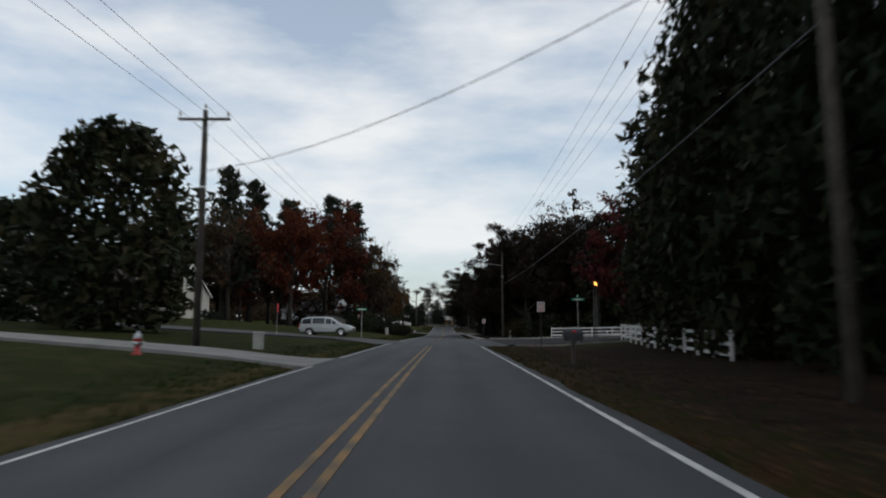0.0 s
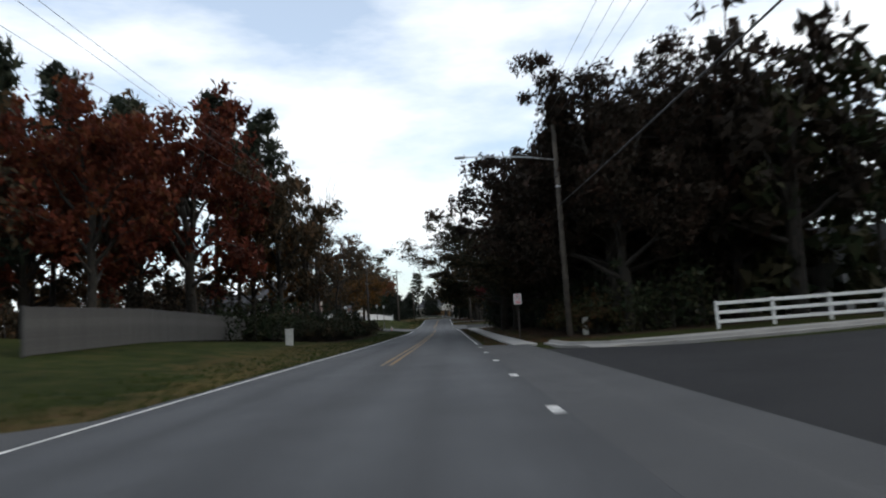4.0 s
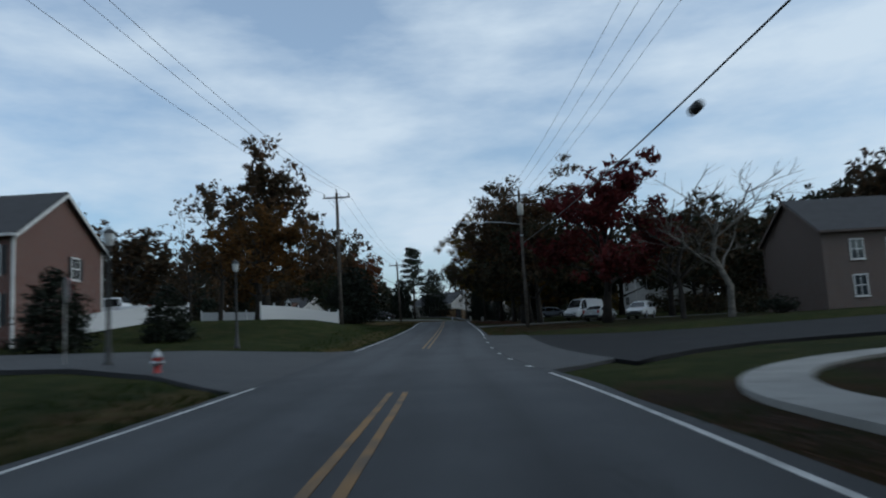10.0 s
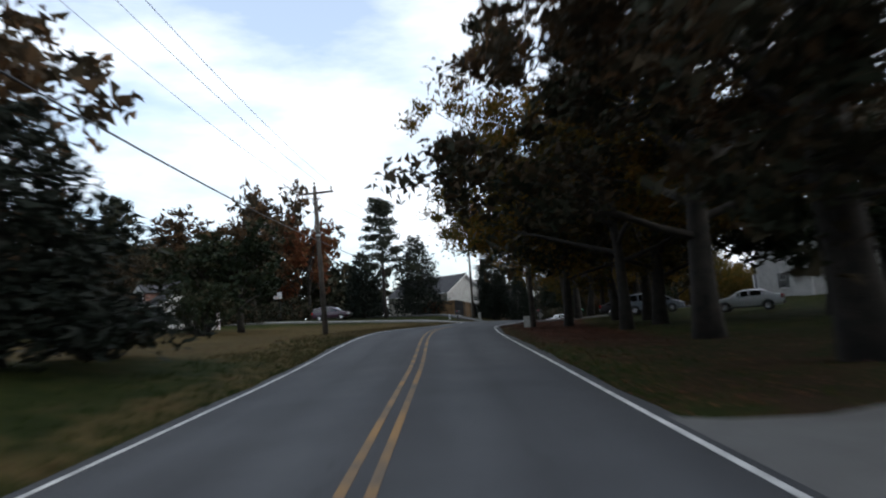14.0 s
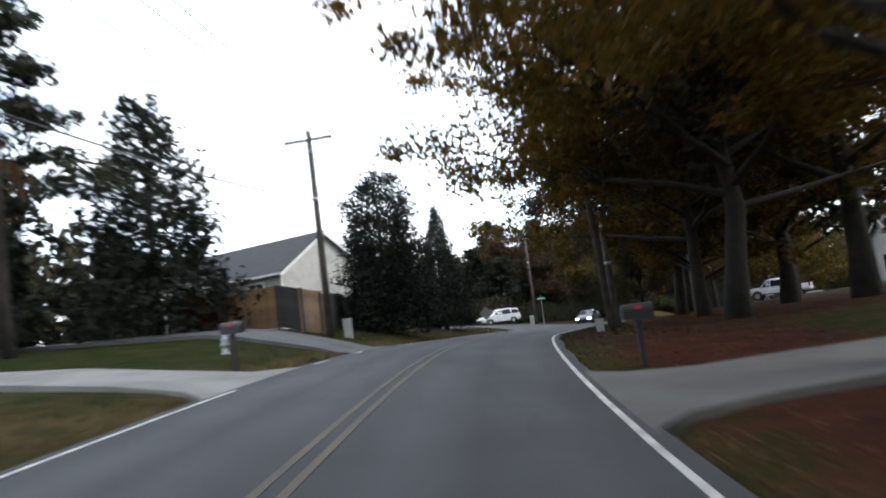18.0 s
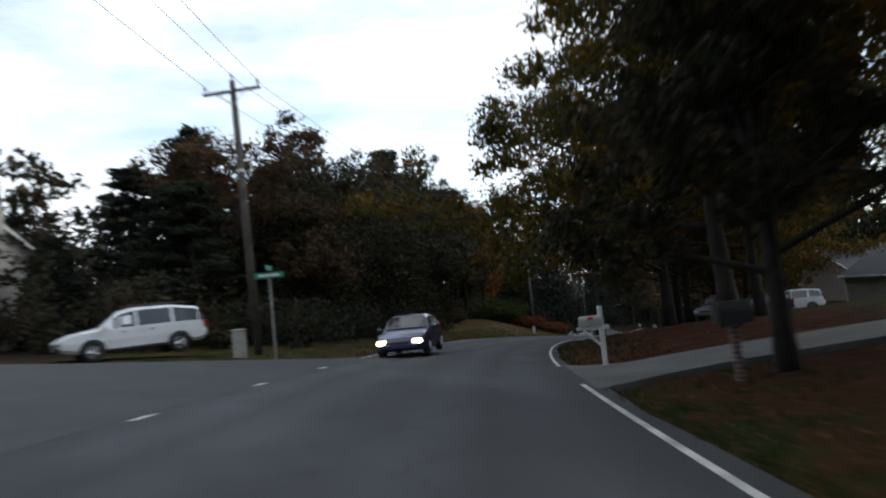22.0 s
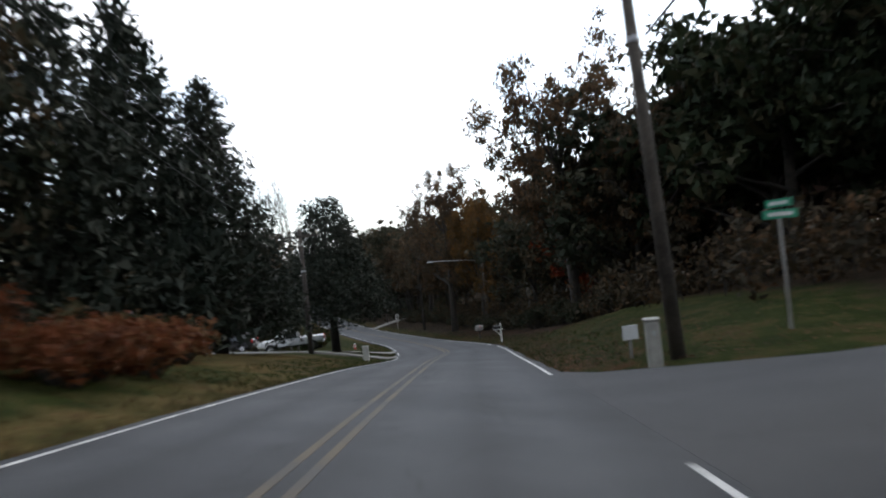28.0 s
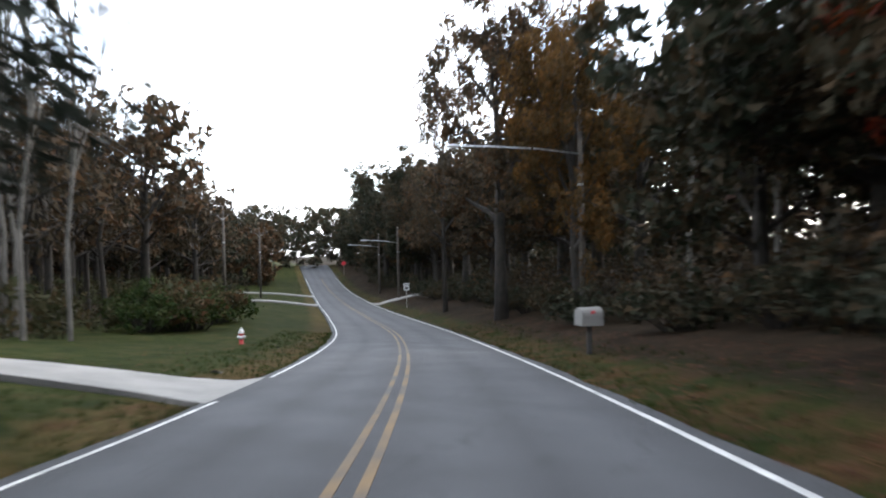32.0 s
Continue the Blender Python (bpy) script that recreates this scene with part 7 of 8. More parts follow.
row_of(("red_shrub", "red_shrub", "shrub"), 411, 424, -8.2, -5.8, 9, 1.2, 1.7, 65)
row_of(("shrub", "shrub"), 386, 408, -14, -9.5, 8, 1.0, 1.5, 66)
row_of(("shrub", "evergreen_shrub"), 360, 390, -12.5, -9.5, 9, 1.5, 2.4, 67)
woods("woods", "dense mixed woodland on the bank", scatter(364, 432, -70, -20, 110, 68), 68, M_OAK, (9, 14), 560, 0.45)
hydrant(405.5, -4.9, "white-topped fire hydrant on the grass bank", body=M_METAL, top=M_WHITE)
# right side of the bend: spreading yellow oaks above the lawn
tree("yoak2", 287.5, 8.8, 14, 8.0)
tree("yoak", 301.5, 9.2, 14, 9.4)
tree("yoak", 311, 9.8, 13.5, 7.8)
tree("oak", 305, 14.5, 15, 7.0)
tree("oak2", 318, 10.6, 9, 4.6, M_YELLOW)
tree("oak2", 319, 15, 15, 7.0)
tree("yoak2", 326, 9.8, 14, 8.0, M_OAK)
tree("yoak", 338.5, 10.2, 13.5, 7.4)
tree("oak2", 331, 17, 13, 6)
tree("yoak2", 348, 12, 11, 5.8)
tree("oak", 342.9, 6.3, 6.5, 2.6)
tree("yoak", 357.5, 9.6, 14, 8.6)
tree("yoak2", 375.5, 9.4, 13.5, 8.8)
tree("yoak", 365.5, 12.5, 12, 6.2)
tree("yoak2", 386.5, 11, 13, 8.0)
tree("yoak", 400, 9.8, 13, 10.4, turn=345)
tree("oak2", 408.6, 12.6, 9, 5.0, M_YELLOW)
tree("yoak", 390, 15, 12, 6)
tree("yoak2", 405, 17, 12, 6)
row_of(("oak", "oak2", "brown"), 300, 420, 36, 58, 18, 11, 15, 69)
woods("woods", "woodland behind the houses", scatter(296, 420, 60, 100, 70, 70), 70, M_BROWN, (10, 15))
car("minivan", "grey", "grey minivan parked on a lawn drive", put(279.6, 15.4, 0.05, -100))
car("sedan", "black", "black car parked by the driveway", put(281.9, 13.2, 0.05, -95))
tree("evergreen_shrub", 294.5, 17.0, 3.7, 2.0, M_DARK, words="round dark bush beside the driveway")
car("pickup", "white", "white crew-cab pickup parked up the lawn", put(351, 17.4, 0.05, 78), name="pickup_truck")
car("sedan", "dark", "dark saloon parked beside a garage", put(388, 15.6, 0.05, 100))
car("suv", "white", "white car parked beside a garage", put(391.5, 18.0, 0.05, 100))
car("pickup", "grey", "grey pickup parked under the oaks", put(387, 13.4, 0.05, 150), name="pickup_truck")
house("house", "low pale house among the oaks", put(352, 33, turn=10), 14, 9, 3.0, 5.4, M_SIDING_GREY, M_SIDING, M_SHINGLE, along="x", openings=(("front", -4, 1.5, 1.2, 1.3), ("front", 0, 1.05, 1.0, 2.1), ("front", 4, 1.5, 1.2, 1.3), ("west", 0, 1.5, 1.2, 1.3)))
house("garage", "small pale garage with a gable", put(399, 27, turn=20), 6, 6, 2.6, 4.4, M_SIDING_TAN, M_SIDING_TAN, M_SHINGLE, along="y", garage=(("front", 0, 2.6),))
house("house", "long brick house with white posts behind clipped hedges", put(430, 30, turn=35), 15, 8, 3.0, 5.2, M_BRICK_BR, M_BRICK_BR, M_SHINGLE, openings=(("front", -5, 1.5, 1.2, 1.4), ("front", -1.5, 1.5, 1.2, 1.4), ("front", 2, 1.05, 1.0, 2.1), ("front", 5, 1.5, 1.2, 1.4)), porch=("front", 0, 10, 1.6, 2.6), shutters=M_BLACK)
for k in range(5):
    tree("evergreen_shrub", 420.5 + 0.9 * k, 12.4 + 1.0 * k, 1.0, 1.2, words="low clipped dark hedge", group="low hedge")
car("sedan", "blue", "dark blue saloon with its headlamps lit in the oncoming lane", put(357.8, -1.75, 0.07, 180), lit=True)
mailbox(290.8, 4.6, "black mailbox with a red flag on a stout dark post", M_BLACK, M_BLACK, w=0.28, ln=0.56, hh=0.3, z=0.85)
mailbox(348.8, 4.3, "grey mailbox on a white post with a cross arm", M_GREYBOX, M_WHITE, True, posth=1.45)
mailbox(342.4, 5.4, "dark brown brick mailbox pillar under a tree", M_BLACK, M_BRICK_BR, w=0.32, ln=0.5, hh=0.34, z=0.85, flag=False)
pedestal(257.6, 5.1, "pale plastic utility pedestal in the leaves", 0.36, 0.62)
pedestal(306.7, 5.1, "grey-green utility pedestal with a pale lid by a pole", 0.3, 0.5)

# ---- last stretch: down into the wooded dip ----
tree("cedar", 441.5, -11.4, 15, 4.6)
tree("cedar", 436.5, -13.0, 17, 5.0)
tree("cedar2", 432, -14.5, 16, 4.8)
row_of(("shrub", "red_shrub", "shrub"), 423, 432, -10.5, -7.2, 7, 1.2, 1.8, 81, M_SCRUB)
tree("juniper", 461.0, -8.0, 12.6, 4.6, words="pointed juniper with a ragged outline by the driveways")
pedestal(448.4, -4.9, "pale utility pedestal on the verge", 0.36, 0.85)
car("pickup", "white", "white pickup parked beside a driveway", put(466, -12.0, 0.05, 96), name="pickup_truck")
car("suv", "dark", "dark sport utility car parked on a driveway", put(471, -18.0, 0.0, 80))
car("suv", "dark", "dark car parked on a driveway", put(472.5, -20.5, 0.0, 80))
house("house", "pale grey house with a garage and steep gables", put(484, -32.5, turn=-15), 13, 10, 4.6, 8.2, M_SIDING_GREY, M_SIDING_TAN, M_SHINGLE, openings=(("front", 3.6, 3.4, 0.9, 1.3), ("front", 3.6, 1.2, 1.2, 1.4), ("east", 0, 4.2, 0.9, 1.3), ("east", 0, 1.3, 1.0, 1.3)), garage=(("front", -2.2, 4.6),), chimney=(3.0, 1.5, 1.1, 9.2))
for s, d, h in ((500, -30, 18), (507, -27, 19), (512, -34, 18), (497, -38, 17)):
    tree("pine", s, d, h, 3.4)
row_of(("bare", "sparse", "bare2"), 480, 507, -34, -17, 14, 10, 13, 82)
for s, d in ((481.5, -13.6), (483, -15), (484, -13), (486, -16), (482.6, -17)):
    tree("bare", s, d, 18, 2.0, words="tall slender leafless tree with a pale trunk")
row_of(("brown", "sparse", "bare2", "brown2"), 500, 548, -40, -15, 20, 12, 17, 83)
row_of(("shrub", "shrub", "green_shrub"), 492, 515, -15, -10.5, 12, 2.0, 3.6, 84)
row_of(("oak", "brown", "oak2"), 545, 640, -40, -16, 20, 11, 15, 85)
woods("woods", "leafless and brown woodland across the dip", scatter(478, 660, -95, -36, 150, 86), 86, M_BROWN, (12, 17))
hydrant(487.0, -7.0, "red fire hydrant with a white top on the lawn", top=M_WHITE)
pipe_end(485.5, -5.2)
pipe_end(474, -4.9)
pipe_end(381.0, 5.0, turn=-8)
# right: a wall of wood
row_of(("oak", "brown", "oak2", "brown2"), 426, 452, 17, 24, 9, 13, 17, 87, M_DARK)
row_of(("oak2", "brown", "oak"), 448, 482, 13.5, 18, 9, 11, 14, 88)
row_of(("brown", "oak", "brown2"), 436, 480, 22, 30, 10, 13, 17, 89, M_DARK)
tree("maple", 490, 9.0, 16, 3.0, M_RUSSET)
tree("maple", 470, 15.5, 12, 4.6)
tree("brown2", 498, 6.8, 20.5, 4.4)
tree("brown", 455, 9.8, 19.5, 4.6)
tree("sparse", 514, 6.2, 19.5, 2.8)
tree("bare", 488, 14, 21, 3)
tree("bare", 484, 16, 20, 3)
tree("maple", 478, 12, 11, 3.6, M_OAK)
row_of(("oak", "brown", "brown2"), 494, 560, 11, 18, 14, 13, 17, 90)
row_of(("oak2", "brown"), 556, 640, 9.5, 20, 16, 11, 14, 91)
row_of(("oak", "oak2"), 556, 618, 11, 26, 12, 17, 21, 99)
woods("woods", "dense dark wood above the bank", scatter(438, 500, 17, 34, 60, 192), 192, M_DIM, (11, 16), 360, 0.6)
woods("woods", "dark woodland on the hillside beside the road", scatter(430, 660, 20, 70, 170, 92), 92, M_OAK, (13, 18))
row_of(("shrub", "shrub", "green_shrub"), 446, 540, 8.2, 11, 28, 1.4, 2.4, 93, M_OAK)
woods("woods", "distant woodland on the crest", scatter(630, 690, -60, 60, 160, 94), 94, M_OAK, (10, 15))
woods("woods", "mixed woodland on the crest of the hill", scatter(590, 650, -70, -9, 90, 95), 95, M_BROWN, (9, 13))
woods("woods", "mixed woodland on the crest of the hill", scatter(590, 650, 9, 70, 90, 96), 96, M_OAK, (9, 13))
mailbox(456.6, 4.3, "mailbox on a white post with a cross arm", M_BLACK, M_WHITE, True, posth=1.4, flag=False)
mailbox(474.2, 5.1, "large weathered mailbox on a broad timber post", M_CONCRETE, M_TIMBER_GREY, w=0.5, ln=0.62, hh=0.5, z=0.8, turn=12)

woods("woods", "dark woodland behind the pale lane", scatter(294, 345, -62, -38, 70, 98), 98, M_OAK, (7, 11))
woods("woods", "dark woodland behind the pines", scatter(290, 350, -85, -46, 80, 97), 97, M_OAK, (9, 14))

# tangled edges of the woods
undergrowth("tangle of dark saplings along the footway", 95, 162, 10.5, 17, 260, 4.2, 201, M_DARK)
undergrowth("tangle of brown saplings along a timber fence", 112, 150, -18, -10.5, 150, 3.4, 202, M_DARK)
undergrowth("rough dark growth on a wooded bank", 358, 430, -20, -11.5, 420, 3.4, 203, M_OAK, 0.17, 150)
undergrowth("low dark growth at the edge of the grass", 362, 390, -12, -7.6, 190, 2.4, 214, M_OAK, 0.14, 150)
undergrowth("dark saplings higher on the wooded bank", 358, 440, -34, -18, 260, 5.5, 213, M_OAK, 0.24, 160)
undergrowth("brambles and saplings under the hillside trees", 424, 520, 9.5, 19, 330, 3.0, 204, M_BROWN)
undergrowth("low growth on the far side of the dip", 520, 640, 8.5, 24, 240, 2.6, 205, M_OAK, 0.3)
undergrowth("saplings under the leafless trees", 478, 560, -40, -13.5, 300, 2.6, 206, M_SCRUB, 0.26)
undergrowth("low growth on the far hillside", 545, 640, -40, -14, 220, 2.6, 207, M_OAK, 0.3)
undergrowth("dark growth under the trees behind a white fence", -20, 50, 18, 27, 120, 3.0, 208, M_DARK)
undergrowth("garden growth behind the lawns", 212, 300, 30, 40, 140, 2.6, 209, M_OAK, 0.28)
undergrowth("garden growth behind the lawns", 300, 420, 32, 44, 180, 2.6, 210, M_OAK, 0.28)
undergrowth("garden growth behind the dry grass", 236, 300, -56, -38, 220, 3.4, 211, M_OAK, 0.3)
undergrowth("dark growth under the pines by the lane", 288, 312, -46, -30, 120, 3.2, 212, M_OAK, 0.28)

# ---- poles and wires ----
utility_pole(30.8, -9.6, 10.4, dark=True)
utility_pole(13.2, 8.5, 12.5, 0, label="bare weathered wooden utility pole", lean=-1.0)
utility_pole(97.2, 8.3, 12.4, 0, lamp=5.0, lamp_z=10.0, label="wooden pole with a long street lamp arm")
utility_pole(128.5, -10.8, 13.0, dark=True)
utility_pole(156.0, -8.8, 10.0, 1.0, dark=True, label="slim dark utility pole with a short crossarm")
utility_pole(149.2, 8.2, 12.0, 2.2, label="pale utility pole among dark trees")
utility_pole(209.5, -7.8, 10.8, 2.2)
utility_pole(211.8, 7.4, 11.6, 2.0, lamp=4.4, lamp_z=8.9, transformer=True, label="utility pole with a transformer and a street lamp arm")
utility_pole(256.6, -6.8, 9.0, 2.3, lean=-1.5)
utility_pole(258.2, 5.5, 9.8, 0, label="grey wooden utility pole in the fallen leaves", lean=-1)
utility_pole(307.9, -6.6, 9.4, 2.3, lean=-0.3)
utility_pole(307.3, 5.6, 10.0, 0, label="leaning grey wooden pole at the roadside", lean=-3.0)
utility_pole(308.3, 5.9, 4.2, 0, label="short wooden pole beside a taller one", lean=-2.0)
utility_pole(357.4, -7.5, 10.5, 2.3, lean=-1.0)
utility_pole(337, 18, 9.0, 0, lamp=3.0, label="wooden pole with a street lamp arm by the lawns")
utility_pole(375.4, 5.6, 9.5, 0, label="grey wooden pole in front of a yellow oak", lean=-2.0)
utility_pole(416.5, -7.9, 9.0, 1.4)
utility_pole(420.3, 6.0, 10.5, 1.6, label="brown wooden utility pole at the corner", lean=-2.0)
utility_pole(448.4, -8.2, 7.7, 2.3, dark=True)
utility_pole(489, 9.0, 10, 0, lamp=6.0, lamp_z=8.4, label="wooden pole with a street lamp arm among trees")
utility_pole(528, -13, 9.5, 2.4)
utility_pole(560, -11, 9.5, 2.4)
utility_pole(566, 6.6, 9.0, 0, lamp=4.2, label="pole with a street lamp arm on the hill")
utility_pole(548, 7.0, 9.0, 0, lamp=4.2, label="pole with a street lamp arm on the hill")
pedestal(419.9, 5.4, "grey utility pedestal at a pole's foot", 0.28, 0.95)
pedestal(150.6, 9.2, "grey utility pedestal by the footway", 0.25, 0.9)

LEFT_POLES = ((30.8, -9.6, 10.3), (128.5, -10.8, 12.9), (156.0, -8.8, 9.9), (209.5, -7.8, 10.7), (256.6, -6.8, 8.9), (307.8, -6.9, 9.5), (357.0, -7.2, 9.9), (416.5, -7.9, 8.9), (448.4, -8.2, 7.6), (528, -13, 9.4), (560, -11, 9.4))
runs = []
for (s0, d0, z0), (s1, d1, z1) in zip(LEFT_POLES[:-1], LEFT_POLES[1:]):
    for x in (-1.0, 0.0, 1.0):
        runs.append((pole_point(s0, d0, z0 + (0.35 if x == 0 else 0), x), pole_point(s1, d1, z1 + (0.35 if x == 0 else 0), x)))
runs += [(pole_point(-60, -10, 10.3, x), pole_point(30.8, -9.6, 10.3, x)) for x in (-1.0, 0.0, 1.0)]
wires("three thin power wires between poles", runs, 0.9, 0.009)
wires("sagging service wires across the road", [(pole_point(30.8, -9.6, 7.6), pole_point(13.2, 8.5, 9.8)), (pole_point(-60, 8.5, 8.6), pole_point(13.2, 8.5, 8.2))], 1.0, 0.016)
wires("thin power wires strung above the verge", [(pole_point(149.2, 8.2, 11.8 + (0.3 if x == 0 else 0), x), pole_point(211.8, 7.4, 11.3, x)) for x in (-1.0, -0.4, 0.4, 1.0)] + [(pole_point(13.2, 8.5, 12.2, x), pole_point(97.2, 8.3, 12.2, x)) for x in (-0.9, -0.3, 0.3, 0.9)]
      + [(pole_point(97.2, 8.3, 12.2, x), pole_point(149.2, 8.2, 11.9, x)) for x in (-0.6, 0.6)], 0.9, 0.008)
thick = wires("thick black telephone cable", [(pole_point(13.2, 8.5, 7.4), pole_point(97.2, 8.3, 7.2)), (pole_point(97.2, 8.3, 7.2), pole_point(149.2, 8.2, 7.4)), (pole_point(149.2, 8.2, 7.4), pole_point(211.8, 7.4, 7.0)),
                                               (pole_point(209.5, -7.8, 6.6), pole_point(256.6, -6.8, 5.6)), (pole_point(375.4, 5.6, 7.0), pole_point(420.3, 6.0, 7.0))], 0.5, 0.028)
wires("black telephone cable sagging towards a pole", [(pole_point(256.6, -6.8, 5.6), pole_point(307.9, -6.6, 6.2))], 1.3, 0.024)
cp = pole_point(170, 7.9, 6.65)
part("splice_closure", MB().tube([(cp.x, cp.y - 0.3, cp.z - 0.1), (cp.x, cp.y - 0.25, cp.z - 0.1), (cp.x, cp.y + 0.25, cp.z - 0.1), (cp.x, cp.y + 0.3, cp.z - 0.1)], [0.07, 0.15, 0.15, 0.07], 10), M_BLACK, thick)

# ---- signs ----
def bars(root, rows, w, z, material, y):
    """Writing too small to read: plain bars."""
    for k, (dz, ww, hh) in enumerate(rows):
        plate("bar", ww * w, hh, z + dz, material, root, y, 0.0)


def parking_sign(s, d, label, h=2.9, turn=0.0):
    root = sign_post(s, d, label, h, turn, M_POLE_DARK)
    p = plate("plate", 0.46, 0.62, h - 0.3, M_WHITE, root)
    ring = MB()
    n = 24
    vs, fs = [], []
    for q in range(n):
        a = 2 * math.pi * q / n
        for rr in (0.15, 0.18):
            vs.append((rr * math.cos(a), -0.030, h - 0.2 + rr * math.sin(a)))
    fs = [(2 * q, 2 * q + 1, (2 * q + 3) % (2 * n), (2 * q + 2) % (2 * n)) for q in range(n)]
    ring.add(vs, fs)
    part("ring", ring, M_SIGNRED, p)
    part("slash", MB().tube([(-0.11, -0.030, h - 0.09), (0.11, -0.030, h - 0.31)], 0.014, 6), M_SIGNRED, p)
    text_on("letter", "P", 0.26, M_BLACK, p, Matrix.Translation((0, -0.027, h - 0.2)) @ pose(0, 0, 0, 90))
    for dz, ww in ((-0.48, 0.36), (-0.54, 0.30), (-0.59, 0.36)):
        part("bar", MB().box((0, -0.028, h + dz + 0.04), (ww, 0.004, 0.03)), M_SIGNRED, p)
    return root


parking_sign(44.6, 6.9, "no parking sign in white and red on a dark post")
parking_sign(100.2, 5.9, "no parking sign in white and red on a dark post", 2.65)


def street_name(s, d, label, h, turn):
    root = sign_post(s, d, label, h, turn, M_SIGNBACK)
    a = plate("name_plate", 1.0, 0.2, h - 0.05, M_SIGNGREEN, root)
    part("bar", MB().box((0, -0.030, h - 0.05), (0.7, 0.004, 0.085)), M_WHITE, a)
    b = part("name_plate", MB().box((0, 0, h + 0.2), (0.014, 0.8, 0.18), bevel=0.003), M_SIGNGREEN, root)
    part("bar", MB().box((-0.009, 0, h + 0.2), (0.004, 0.55, 0.08)), M_WHITE, b)
    return root


street_name(55.3, 11.1, "green street name sign on a metal post", 3.45, 0)
street_name(71, -7.4, "green street name sign on a metal post", 2.8, 10)
street_name(355.0, -5.9, "green street name sign on a metal post", 2.9, 5)
street_name(421, 8.8, "green street name sign on a metal post", 2.6, 20)
lamp_post(69.7, 15.2, "black twin lamp post with lit amber globes", 6.45, True, 2)
lamp_post(78, 17.1, "black lamp post with a lit amber globe", 6.0, True, 1)

root = sign_post(57.5, -12.5, "stop sign seen edge-on at the side road", 2.5, 96)
octagon(root, 2.2, 0.4, M_SIGNRED, M_SIGNBACK)
root = sign_post(173.2, -10.4, "back of a stop sign on the corner", 2.6, 130)
octagon(root, 2.3, 0.4, M_SIGNRED, M_SIGNBACK)
root = sign_post(331, -4.3, "back of a diamond warning sign", 1.9, 0)
part("plate", MB().box((0, 0, 0), (0.76, 0.012, 0.76), bevel=0.004), M_SIGNBACK, root, m=Matrix.Translation((0, -0.03, 1.45)) @ pose(0, 0, 0, 0, 45, 0))
root = sign_post(530, 5.2, "white speed limit sign with black bars", 2.6, 0)
plate("plate", 0.6, 0.75, 2.2, M_WHITE, root)
bars(root, ((0.22, 0.7, 0.06), (0.1, 0.5, 0.06), (-0.14, 0.6, 0.26)), 0.6, 2.2, M_BLACK, -0.03)
root = sign_post(617, 5.4, "red stop sign at the top of the hill", 2.9, 0)
octagon(root, 2.6, 0.45, M_SIGNRED, M_SIGNBACK)
root = sign_post(421.6, 5.3, "small pale blue marker sign lying low on the verge", 0.7, 20)
plate("plate", 0.42, 0.34, 0.6, M_LENS, root)

# basketball hoop by the lane
hoop = thing("basketball_hoop", "basketball hoop with a white backboard on a black pole", "basketball hoop", put(301, -31, 0, 0))
part("pole", MB().tube([(0, 0.6, -0.1), (0, 0.6, 2.6), (0, 0.15, 3.2)], 0.06, 8), M_BLACK, hoop)
bb = part("backboard", MB().box((0, 0, 3.4), (1.25, 0.05, 0.85), bevel=0.02), M_WHITE, hoop)
part("target_square", MB().box((0, -0.03, 3.3), (0.5, 0.006, 0.36), bevel=0.0), M_BLACK, bb)
part("target_centre", MB().box((0, -0.036, 3.3), (0.42, 0.006, 0.28), bevel=0.0), M_WHITE, bb)
n = 20
part("rim", MB().tube([(0.23 * math.cos(2 * math.pi * q / n), -0.28 + 0.23 * math.sin(2 * math.pi * q / n), 3.05) for q in range(n + 1)], 0.012, 6), M_ORANGEPL, hoop)


# ---- grass, fallen leaves and stones along the verges ----
def verge_spots(rng, n, s0, s1, a0, a1, side):
    """Random places beside the road, off the side roads and the footway."""
    out = []
    while len(out) < n:
        s, a = rng.uniform(s0, s1), a0 + (a1 - a0) * rng.random() ** 1.5
        d = side * a
        if paved(s, d, 0.3) or (side > 0 and 90 < s < 166 and 4.5 < a < 6.0) or (side > 0 and 160 < s < 172):
            continue
        p = spot(s, d)
        out.append((p.x, p.y, p.z + unevenness(s, d, p)))
    return np.array(out)


def grass_blades(label, n, s0, s1, a0, a1, side, seed, material, tall=0.13):
    rng = np.random.default_rng(seed)
    p = np.repeat(verge_spots(rng, n // 5, s0, s1, a0, a1, side), 5, axis=0)
    m = len(p)
    p = p + np.stack([rng.normal(size=m) * 0.05, rng.normal(size=m) * 0.05, np.full(m, -0.015)], 1)
    ang = rng.uniform(0, 6.283, m)
    w = np.stack([np.cos(ang), np.sin(ang), np.zeros(m)], 1) * 0.010
    h = tall * (0.45 + 0.8 * rng.random(m))
    tip = p + np.stack([rng.normal(size=m) * 0.05, rng.normal(size=m) * 0.05, h], 1)
    v = np.stack([p - w, p + w, tip], 1).reshape(-1, 3)
    root = thing("grass", label, "grass", kind="stuff")
    part("blades", mesh_np("blades", v, np.arange(3 * m).reshape(-1, 3), material), None, root)


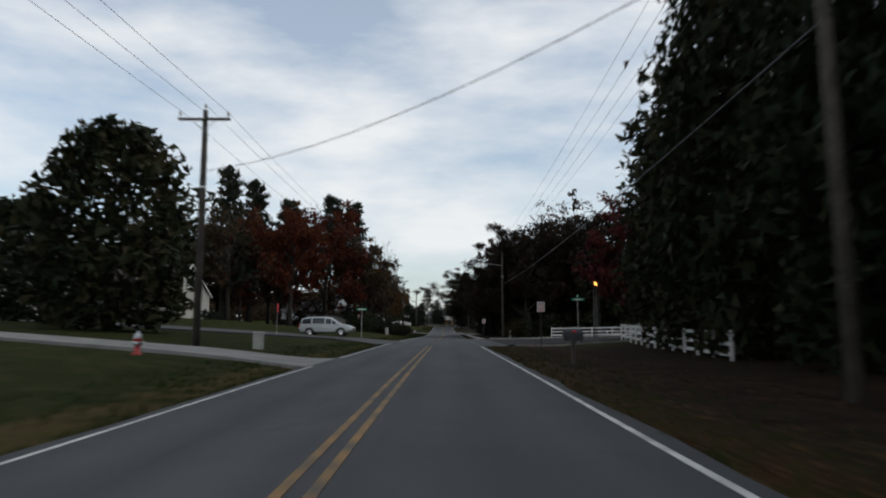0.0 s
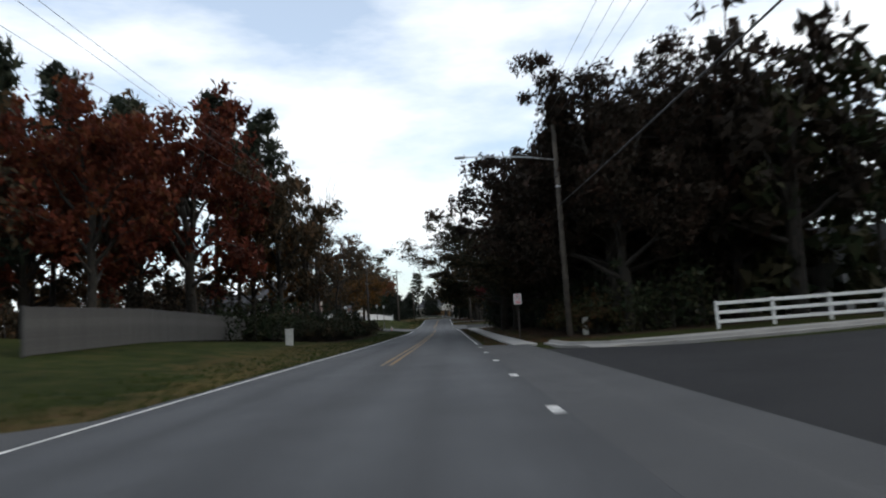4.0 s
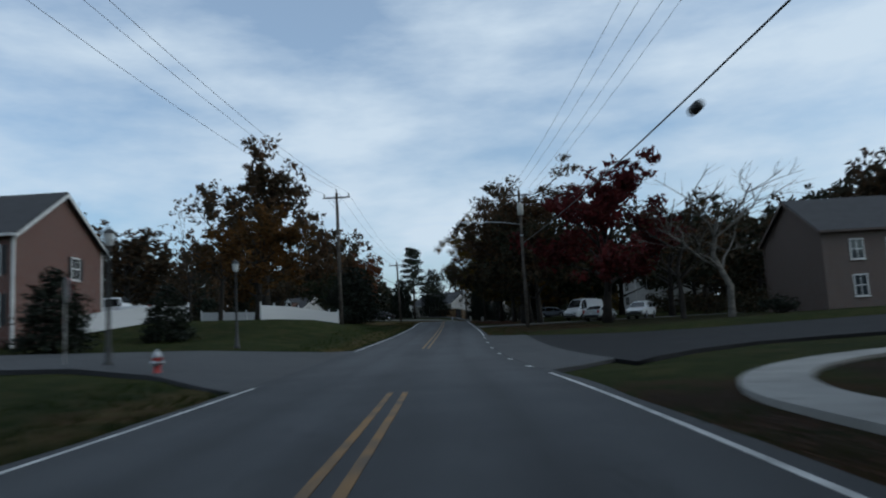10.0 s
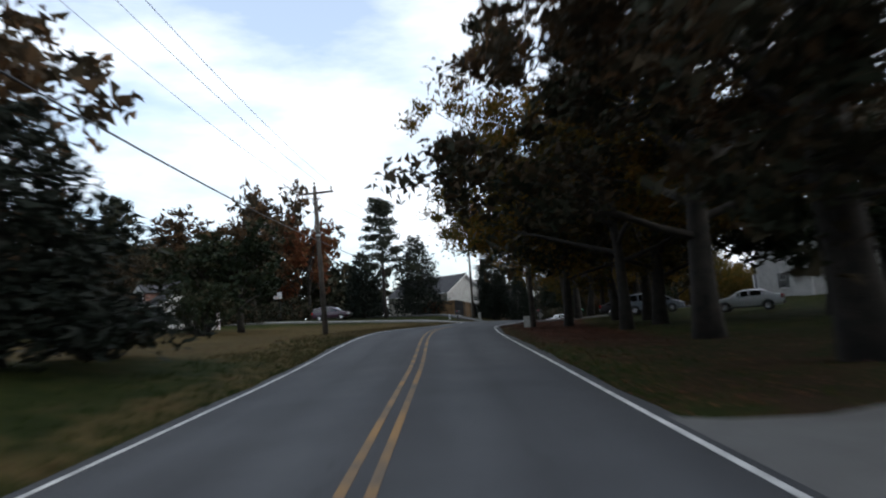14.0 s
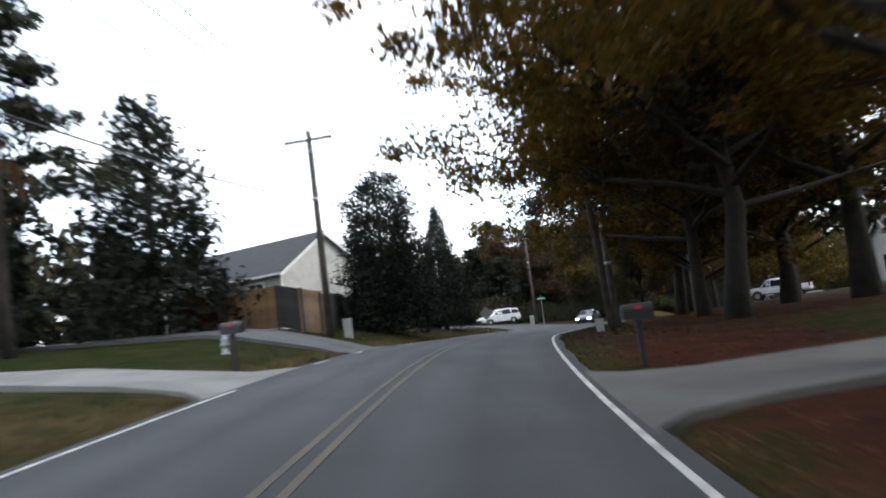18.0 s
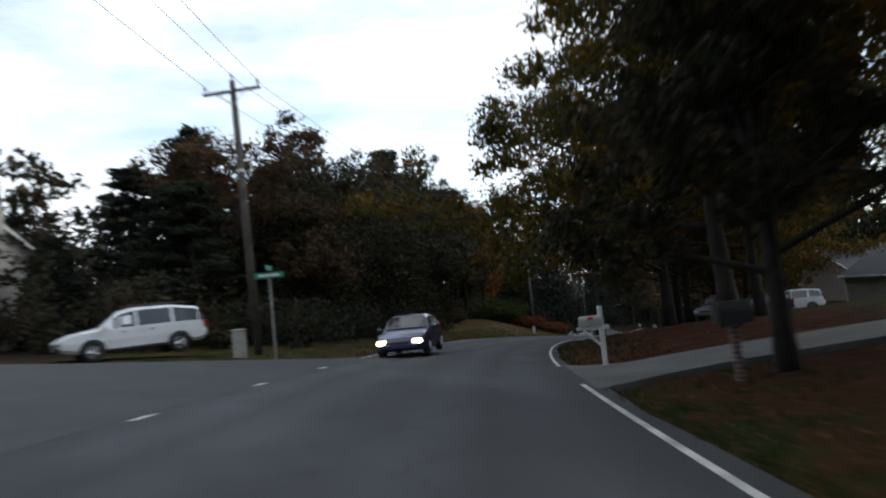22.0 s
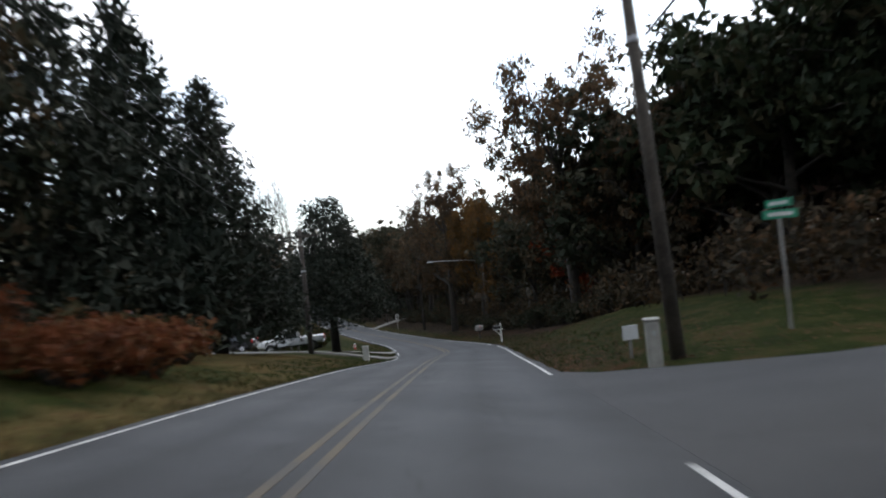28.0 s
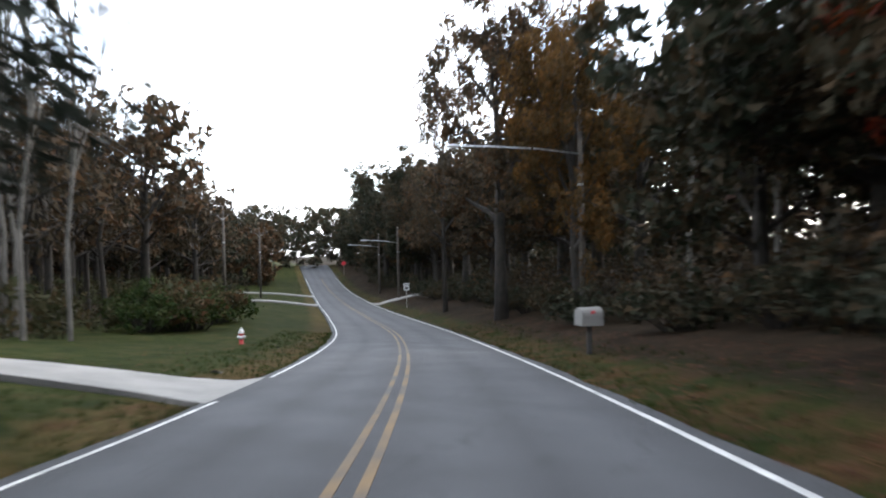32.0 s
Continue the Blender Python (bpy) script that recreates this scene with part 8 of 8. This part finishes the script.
def leaf_litter(label, n, s0, s1, a0, a1, side, seed, material, size=0.10):
    rng = np.random.default_rng(seed)
    p = verge_spots(rng, n, s0, s1, a0, a1, side)
    m = len(p)
    p[:, 2] += 0.012 + 0.03 * rng.random(m)
    ang = rng.uniform(0, 6.283, m)
    k = size * (0.5 + 0.8 * rng.random(m))
    u = np.stack([np.cos(ang) * k, np.sin(ang) * k, rng.normal(size=m) * 0.02], 1)
    w = np.stack([-np.sin(ang) * k, np.cos(ang) * k, rng.normal(size=m) * 0.02], 1) * 0.6
    v = np.stack([p - u * 0.5 - w * 0.4, p + w * 0.6, p + u * 0.6], 1).reshape(-1, 3)
    root = thing("fallen_leaves", label, "leaves", kind="stuff")
    part("litter", mesh_np("litter", v, np.arange(3 * m).reshape(-1, 3), material), None, root)


M_BLADE = leaf_mat("grass_blades", (0.014, 0.025, 0.005), (0.024, 0.038, 0.008), (0.046, 0.048, 0.015), 0.2)
M_DRYBLADE = leaf_mat("dry_blades", (0.05, 0.042, 0.018), (0.085, 0.068, 0.030), (0.11, 0.085, 0.04), 0.2)
M_FALLEN = leaf_mat("fallen_leaves", (0.036, 0.013, 0.008), (0.070, 0.026, 0.014), (0.11, 0.056, 0.025), 0.1)
grass_blades("mown grass along the edge of the asphalt", 42000, -4, 250, 3.5, 6.5, -1, 301, M_BLADE)
grass_blades("dry grass along the edge of the asphalt", 30000, 236, 425, 3.5, 7.0, -1, 302, M_DRYBLADE, 0.16)
grass_blades("grass along the edge of the asphalt", 14000, 422, 500, 3.5, 6.5, -1, 303, M_BLADE)
grass_blades("grass between the asphalt and the footway", 12000, -4, 236, 3.5, 6.2, 1, 304, M_BLADE)
grass_blades("thin grass under the roadside trees", 24000, 300, 500, 3.5, 6.5, 1, 305, M_BLADE)
leaf_litter("fallen brown leaves on the grass", 16000, -4, 165, 3.5, 9, 1, 306, M_FALLEN)
leaf_litter("rust-red fallen leaves under the oaks", 30000, 200, 425, 3.5, 12, 1, 307, M_FALLEN)
leaf_litter("fallen leaves at the foot of the bank", 9000, 410, 500, 3.5, 8, 1, 308, M_FALLEN)
leaf_litter("scattered fallen leaves on dry grass", 9000, 240, 500, 3.5, 9, -1, 309, M_FALLEN, 0.08)
